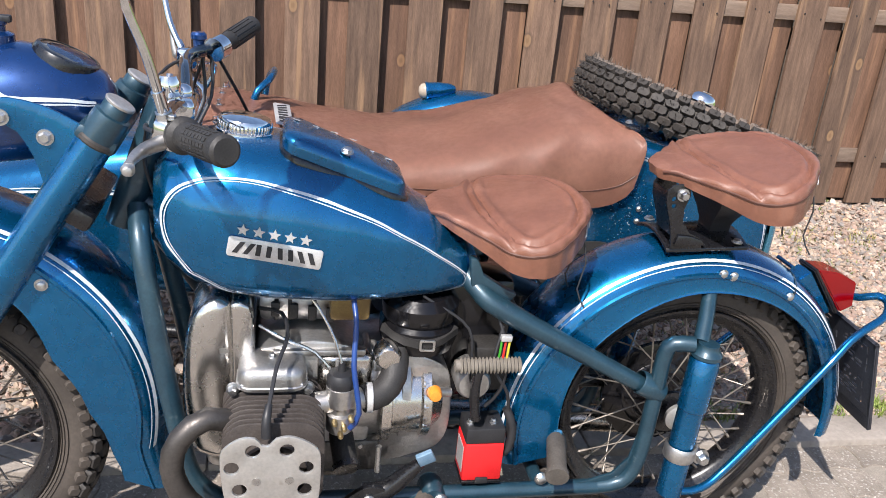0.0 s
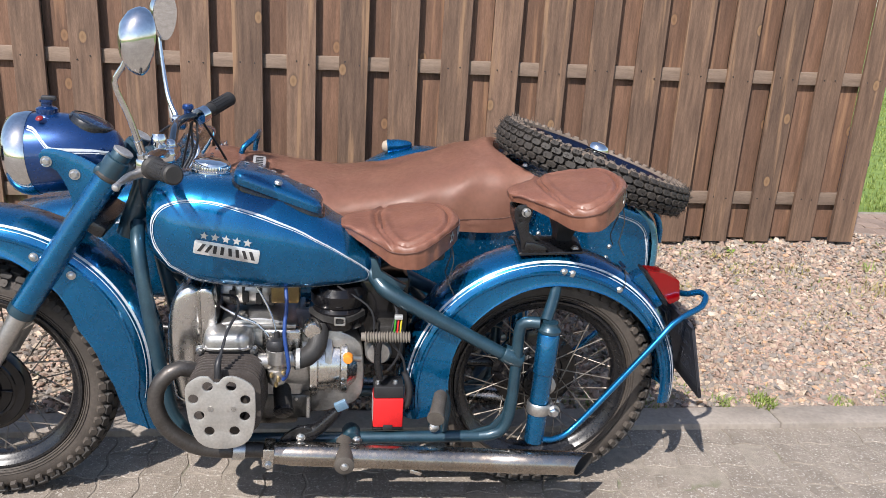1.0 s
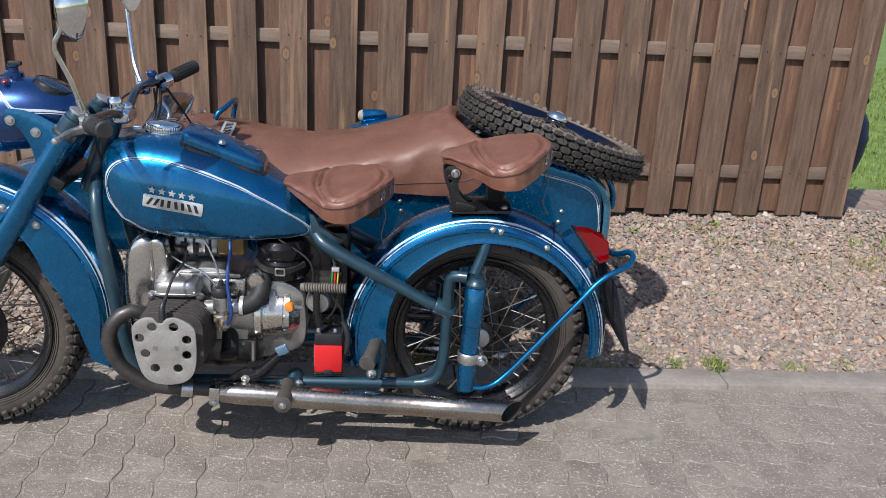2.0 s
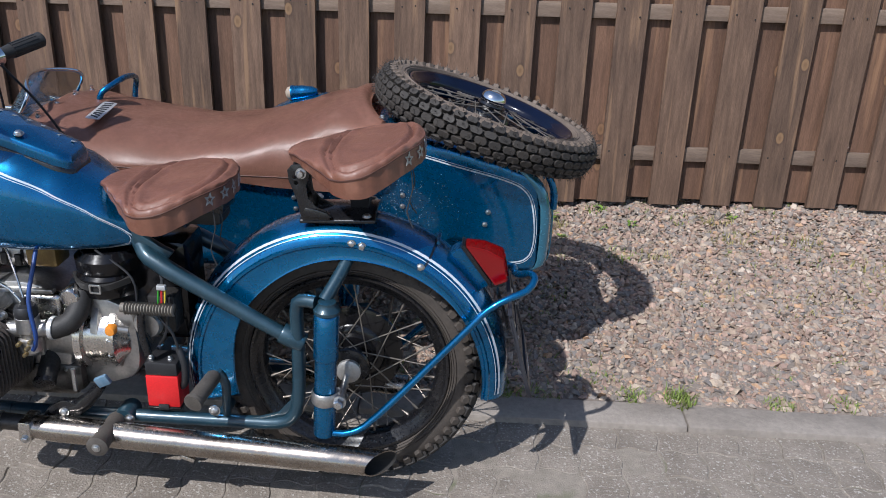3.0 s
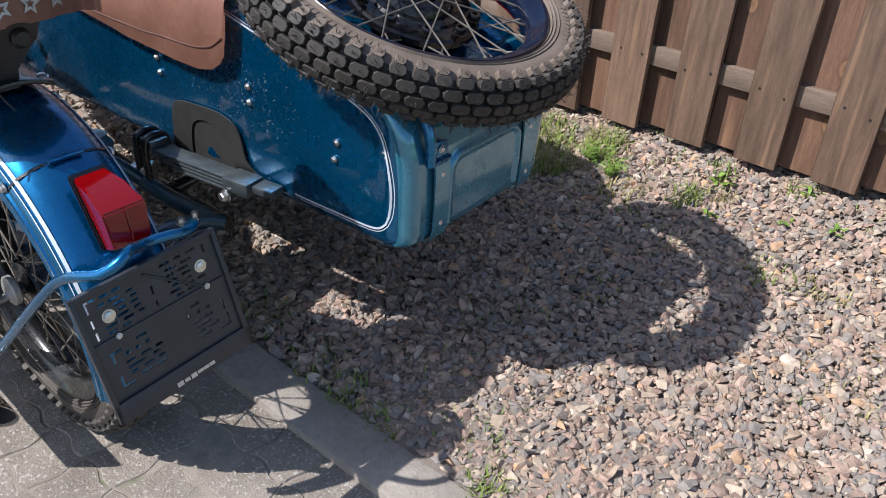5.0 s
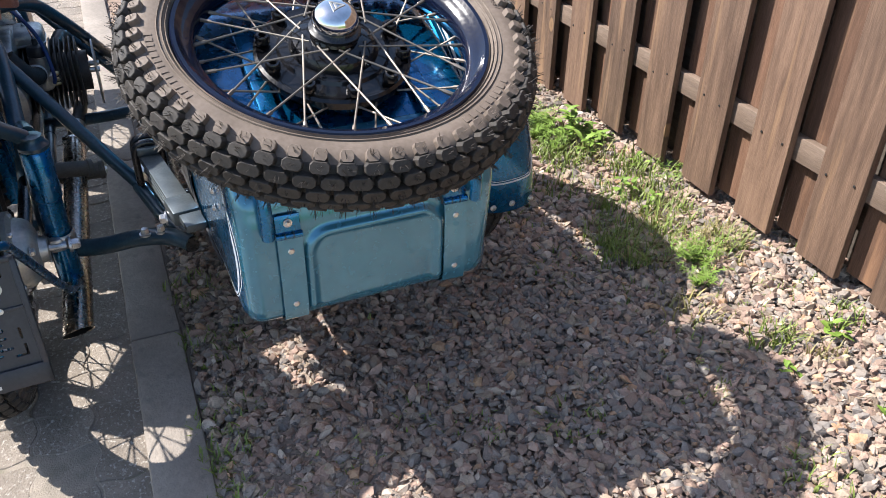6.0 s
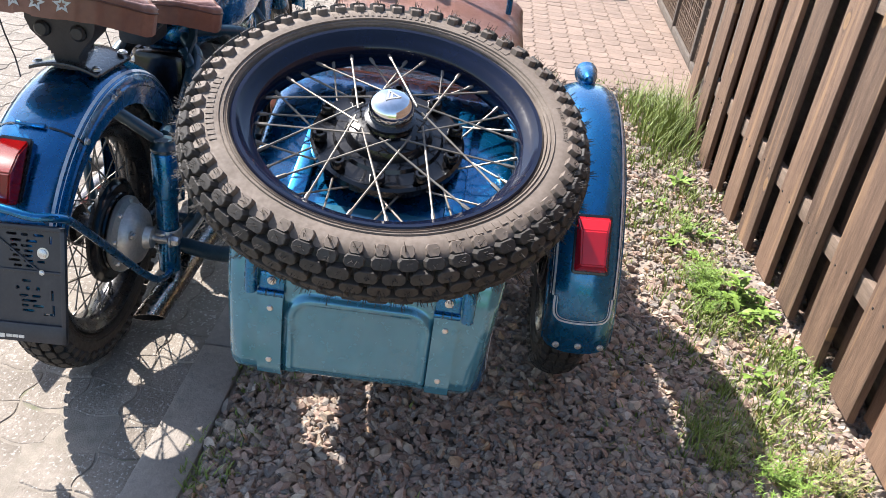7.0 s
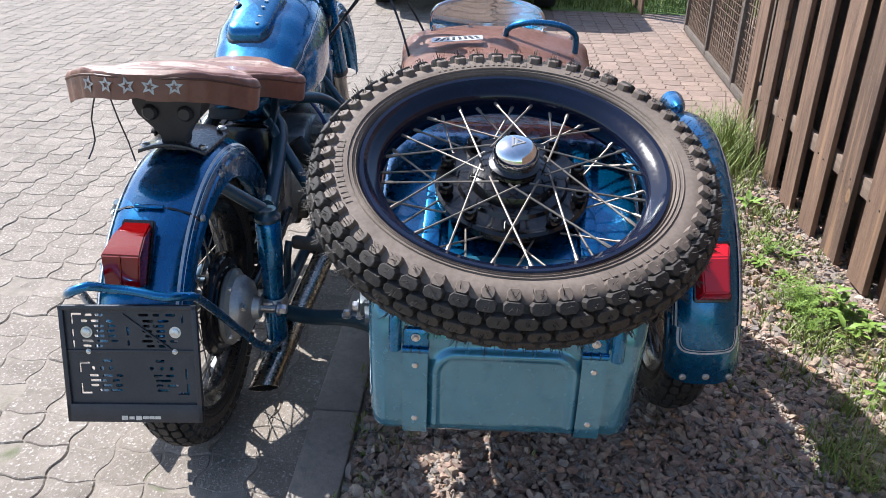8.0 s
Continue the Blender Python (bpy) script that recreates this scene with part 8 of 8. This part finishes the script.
def weed(x, y, count, length, label, tall=0.0):
    verts, faces = [], []
    z = gravel_height(x, y)
    for k in range(count):
        a = 2.4 * k + plant_rng.uniform(-0.3, 0.3)
        up = plant_rng.uniform(0.25, 1.1)
        root = (x + plant_rng.normal(0, 0.012), y + plant_rng.normal(0, 0.012), z + tall * plant_rng.random())
        leaf(verts, faces, root, (math.cos(a), math.sin(a), up), length * plant_rng.uniform(0.6, 1.15), length * 0.16, 0.35)
    if tall:
        blades(verts, faces, x, y, z, 5, tall * 1.15, 0.012, 0.002, 0.15)
    return tagged(placed("weed", stacked(verts, faces, "weed"), leaf_green, sharp=None), label, "weed", kind="stuff")


for x, y, n, h, s, dry in ((-0.66, 1.74, 120, 0.05, 0.09, 0), (-0.41, 1.82, 90, 0.05, 0.08, 1), (0.59, 1.70, 60, 0.05, 0.06, 0), (0.39, 1.60, 60, 0.035, 0.07, 1), (-1.16, 1.79, 120, 0.05, 0.10, 0), (0.62, 1.88, 60, 0.05, 0.06, 0), (0.88, 1.93, 50, 0.04, 0.06, 0), (-0.28, 1.86, 90, 0.05, 0.08, 0), (1.48, 1.74, 120, 0.03, 0.12, 1), (1.41, 1.86, 110, 0.03, 0.10, 1), (1.75, 1.75, 120, 0.03, 0.14, 1), (-1.4, 1.86, 120, 0.06, 0.10, 0), (0.52, 0.62, 60, 0.025, 0.10, 0), (0.70, 0.52, 50, 0.025, 0.08, 0), (0.45, 0.85, 40, 0.025, 0.08, 0), (2.25, 1.55, 160, 0.05, 0.16, 1)):
    tuft(x, y, n, h, s, dry_green if dry else grass_green, "dry yellowish grass tuft growing in the gravel" if dry else "fresh green grass tuft growing in the gravel")
for x, y, n, l, tall in ((-0.56, 1.80, 30, 0.058, 0.11), (-0.64, 1.76, 18, 0.05, 0.06), (-0.47, 1.84, 16, 0.045, 0.05), (-0.52, 1.76, 14, 0.04, 0.07), (0.69, 1.67, 8, 0.034, 0.02), (0.90, 1.90, 8, 0.034, 0.03), (-0.75, 1.75, 9, 0.05, 0.0), (-1.3, 1.68, 12, 0.06, 0.0), (-1.55, 1.80, 12, 0.08, 0.0), (0.885, 1.76, 8, 0.032, 0.02), (1.02, 1.80, 8, 0.03, 0.02), (1.5, 1.86, 7, 0.04, 0.02), (0.65, 1.82, 9, 0.05, 0.03)):
    weed(x, y, n, l, "bright green leafy weed growing between the stones", tall)


def herb(x, y, stems, height):
    """A feathery herb: thin arching stems with rows of short needle leaves."""
    verts, faces = [], []
    z = gravel_height(x, y)
    for k in range(stems):
        a = plant_rng.uniform(0, 2 * math.pi)
        reach, h = height * plant_rng.uniform(0.2, 0.8), height * plant_rng.uniform(0.5, 1.0)
        root = Vector((x + plant_rng.normal(0, 0.012), y + plant_rng.normal(0, 0.012), z))
        for i in range(9):
            t = (i + 1) / 9
            p = root + Vector((math.cos(a) * reach * t ** 1.3, math.sin(a) * reach * t ** 1.3, h * (t - 0.25 * t * t)))
            for j in range(5):
                b = plant_rng.uniform(0, 2 * math.pi)
                leaf(verts, faces, p, (math.cos(b), math.sin(b), plant_rng.uniform(0.0, 0.9)), height * plant_rng.uniform(0.10, 0.22), 0.0011, 0.1)
    return tagged(placed("herb", stacked(verts, faces, "herb"), leaf_green, sharp=None), "feathery green herb growing in the gravel", "weed", kind="stuff")


for x, y, n, h in ((-0.62, 1.70, 22, 0.13), (-0.70, 1.74, 18, 0.12), (-0.50, 1.70, 12, 0.09), (0.24, 1.73, 20, 0.10), (0.33, 1.68, 14, 0.09), (-0.16, 1.93, 8, 0.07), (-1.05, 1.74, 14, 0.09)):
    herb(x, y, n, h)
for x, y, n, l, tall in ((-0.57, 1.85, 26, 0.062, 0.06), (-0.50, 1.89, 18, 0.055, 0.03), (-0.42, 1.77, 10, 0.060, 0.08), (-0.95, 1.68, 24, 0.05, 0.02), (-1.02, 1.80, 22, 0.05, 0.02), (-0.86, 1.74, 14, 0.045, 0.02), (-0.15, 1.76, 12, 0.05, 0.06), (-0.05, 1.80, 10, 0.042, 0.03), (-0.28, 1.90, 10, 0.04, 0.02)):
    weed(x, y, n, l, "bright green leafy weed growing between the stones", tall)
for x, y, n, h, r, dry in ((0.11, 1.64, 260, 0.085, 0.11, 0), (0.02, 1.60, 120, 0.06, 0.09, 0), (0.19, 1.87, 130, 0.055, 0.07, 1), (-0.12, 1.70, 70, 0.06, 0.06, 0)):
    tuft(x, y, n, h, r, dry_green if dry else grass_green, "dry yellowish grass tuft growing in the gravel" if dry else "fresh green grass tuft growing in the gravel", 0.0022, 1.0)
verts, faces = [], []
for k in range(1700):
    x, y = plant_rng.uniform(-2.9, 3.6), plant_rng.uniform(1.45, 2.2) if plant_rng.random() < 0.75 else plant_rng.uniform(0.42, 1.45)
    if noise.noise((x * 1.7, y * 1.7, 9.0)) > 0.02:
        blades(verts, faces, x, y, gravel_height(x, y) - 0.003, 4, 0.028, 0.012, 0.0022, 0.8)
tagged(placed("gravel_grass", stacked(verts, faces, "gravel_grass"), grass_green, sharp=None), "thin sprigs of grass scattered through the gravel", "grass", kind="stuff")

# ---- beyond the fence's ends ----
# red pavers of the drive ahead of the gravel bed
drive = sheet("drive", -12.0, -2.72, KERB_Y0 + 0.02, 4.2, 4, 4, lambda x, y: -0.008, joint_sand, "sandy joints of the reddish paved drive", "pavement")
red_field = paver_field("red_paver_field", -2.72 - 72 * PAVE, -2.72, KERB_Y0 + 0.02, KERB_Y0 + 0.02 + 26 * PAVE, paver_red, lambda x, y: x < -6.28 and y > 0.95)
red_field.parent = drive
tagged(red_field, "reddish interlocking wavy concrete pavers", kind="stuff")
path = sheet("path", 2.62, 3.6, 1.75, 3.2, 2, 2, lambda x, y: 0.012, joint_sand, "short reddish paved garden path beyond the fence", "path")
path_field = paver_field("path_paver_field", 2.65, 2.65 + 7 * PAVE, 1.78, 1.78 + 11 * PAVE, paver_red, z=0.03)
path_field.parent = path
tagged(path_field, "reddish garden path pavers", kind="stuff")
verts, faces = [], []
for k in range(15000):
    x, y = plant_rng.uniform(2.25, 8.5), plant_rng.uniform(2.2, 11.5)
    if 2.6 < x < 3.6 and y < 3.2:
        continue
    blades(verts, faces, x, y, -0.03, 3, 0.06, 0.03, 0.004, 0.7)
for k in range(2200):
    x, y = plant_rng.uniform(-9.5, -6.3), plant_rng.uniform(1.0, 3.4)
    blades(verts, faces, x, y, -0.01, 4, 0.10, 0.05, 0.006, 0.6)
tagged(placed("lawn_grass", stacked(verts, faces, "lawn_grass"), grass_green, sharp=None), "sunlit green lawn grass beyond the fence", "grass", kind="stuff")
sheet("lawn", 2.2, 40, 2.24, 40, 8, 8, lambda x, y: -0.03, lawn, "bright green lawn behind the fence", "lawn")
sheet("verge", -40, -6.27, 0.97, 40, 8, 8, lambda x, y: 0.004, lawn, "grass verge at the end of the drive", "lawn")

# dark blue plastic barrel lying behind the fence's end
barrel_thing = thing("barrel", "dark blue plastic barrel on a pale stone behind the fence", "barrel")
part("barrel_shell", lathe([(0, 0.30), (0.10, 0.30), (0.16, 0.33), (0.20, 0.40), (0.224, 0.50), (0.232, 0.58), (0.236, 0.59), (0.236, 0.61), (0.230, 0.62), (0.218, 0.70), (0.18, 0.77), (0.10, 0.80), (0, 0.805)], 36, "Z", (2.44, 2.62, -0.09)), surface("barrel_plastic", (0.004, 0.010, 0.05), (0.007, 0.015, 0.07), 10, (0.5, 0.65)), barrel_thing, "dark blue shell")
part("barrel_cap", lathe([(0.008, 0.70), (0.008, 0.80), (0.018, 0.805), (0.020, 0.825), (0.012, 0.835), (0, 0.836)], 16, "Z", (2.63, 2.60, -0.09)), black_plastic, barrel_thing)

tagged(part("stone_block", lathe([(0, 0.05), (0.15, 0.05), (0.175, 0.12), (0.17, 0.22), (0.14, 0.28), (0.09, 0.30), (0, 0.30)], 20, "Z", (2.44, 2.60, -0.09)), kerb_stone), "rounded pale stone under the blue barrel", "stone")

# wire gate and its fence at the drive's far side
gate = thing("wire_gate", "open gate of rusty wire mesh in a wooden frame", "gate")
gate_rust = surface("rusty_wire", (0.12, 0.08, 0.055), (0.2, 0.14, 0.1), 40, (0.6, 0.8), metal=0.3)
G0, G1 = Vector((-2.62, 2.20, 0)), Vector((-5.45, 2.34, 0))
along = (G1 - G0)
turn = math.degrees(math.atan2(along.y, along.x))
for z in (0.04, 1.45):
    mid = (G0 + G1) / 2
    part("gate_bar", box((along.length, 0.045, 0.05), (mid.x, mid.y, z), 0.004, rot=(0, 0, turn)), old_wood, gate, "weathered wooden gate bar")
for t in (0.0, 0.33, 0.66, 1.0):
    q = G0 + along * t
    part("gate_upright", box((0.05, 0.05, 1.45), (q.x, q.y, 0.745), 0.004, rot=(0, 0, turn)), old_wood, gate)
bm = bmesh.new()
n = 130
for i in range(n):
    q = G0 + along * ((i + 0.5) / n)
    d = rng.normal(0, 0.012)
    tube([(q.x, q.y, 0.06), (q.x + d, q.y + 0.006 * (i % 3), 0.5), (q.x - d, q.y, 1.0), (q.x + d * 0.5, q.y, 1.44)], 0.0055, 4, bm, step=0.2)
for j in range(26):
    z = 0.08 + 0.053 * j
    rod((G0.x, G0.y, z), (G1.x, G1.y, z), 0.003, 4, bm)
tagged(part("wire_mesh", bm, gate_rust, gate, "rusty square wire mesh"), kind="stuff")
hedge_fence = thing("far_fence", "weathered picket fence at the end of the drive", "fence", kind="structure")
picket = None
for k in range(26):
    m = pose(-6.12 - 0.128 * k, 2.06 + 0.01 * (k % 3), 0.02, 0, 0, 0)
    if picket is None:
        picket = part("picket", box((0.085, 0.02, 1.25), (0, 0, 0.625), 0.003), fence_wood, hedge_fence, m=m)
    else:
        again(picket, m)
part("picket_rail", box((3.4, 0.03, 0.06), (-7.75, 2.10, 0.9), 0.003), rail_wood, hedge_fence)

# parked dark car at the drive's end
car = thing("parked_car", "dark blue parked car on the paved drive", "car", pose(-7.72, 0.42, 0, 0, 0, 0))
car_paint = surface("car_paint", (0.006, 0.008, 0.012), (0.01, 0.012, 0.018), 5, (0.2, 0.3), coat=1.0)
CAR = ((-2.1, 0.30, 0.55, 0.62), (-2.05, 0.22, 0.75, 0.76), (-1.5, 0.20, 0.92, 0.84), (-0.8, 0.19, 0.98, 0.86), (0.6, 0.19, 0.98, 0.86), (1.4, 0.20, 0.92, 0.85), (1.95, 0.22, 0.84, 0.78), (2.05, 0.32, 0.66, 0.66))
rings = []
for x, lo, hi, half in CAR:
    rings.append([Vector((x, half * math.copysign(abs(math.cos(a)) ** 0.35, math.cos(a)), (lo + hi) / 2 + (hi - lo) / 2 * math.copysign(abs(math.sin(a)) ** 0.45, math.sin(a)))) for a in (2 * math.pi * (k + 0.5) / 28 for k in range(28))])
part("car_body", loft(bmesh.new(), rings), car_paint, car, "dark painted lower body")
rings = [[Vector((x, h2 * y, z)) for y in (-1, 1)] for x, z, h2 in ((-1.45, 0.92, 0.72), (-0.75, 1.40, 0.58), (0.55, 1.47, 0.62), (1.55, 1.45, 0.62), (1.98, 0.90, 0.72))]
bm = bmesh.new()
top_rows = [[bm.verts.new(v) for v in r] for r in rings]
for a_row, b_row in zip(top_rows, top_rows[1:]):
    bm.faces.new((a_row[0], a_row[1], b_row[1], b_row[0]))
for s in (0, 1):
    bm.faces.new([r[s] for r in top_rows])
bmesh.ops.solidify(bm, geom=bm.faces[:], thickness=0.02)
part("car_cabin", bm, car_paint, car)
for sx in (-1.3, 1.3):
    for h in (-1, 1):
        w = part("car_wheel", lathe([(0.2, -0.1), (0.30, -0.1), (0.315, -0.07), (0.315, 0.07), (0.30, 0.1), (0.2, 0.1), (0.19, 0.07), (0.05, 0.08), (0, 0.08)], 32, "Y", (sx, h * 0.76, 0.315)), black_plastic, car, "black car tyre")
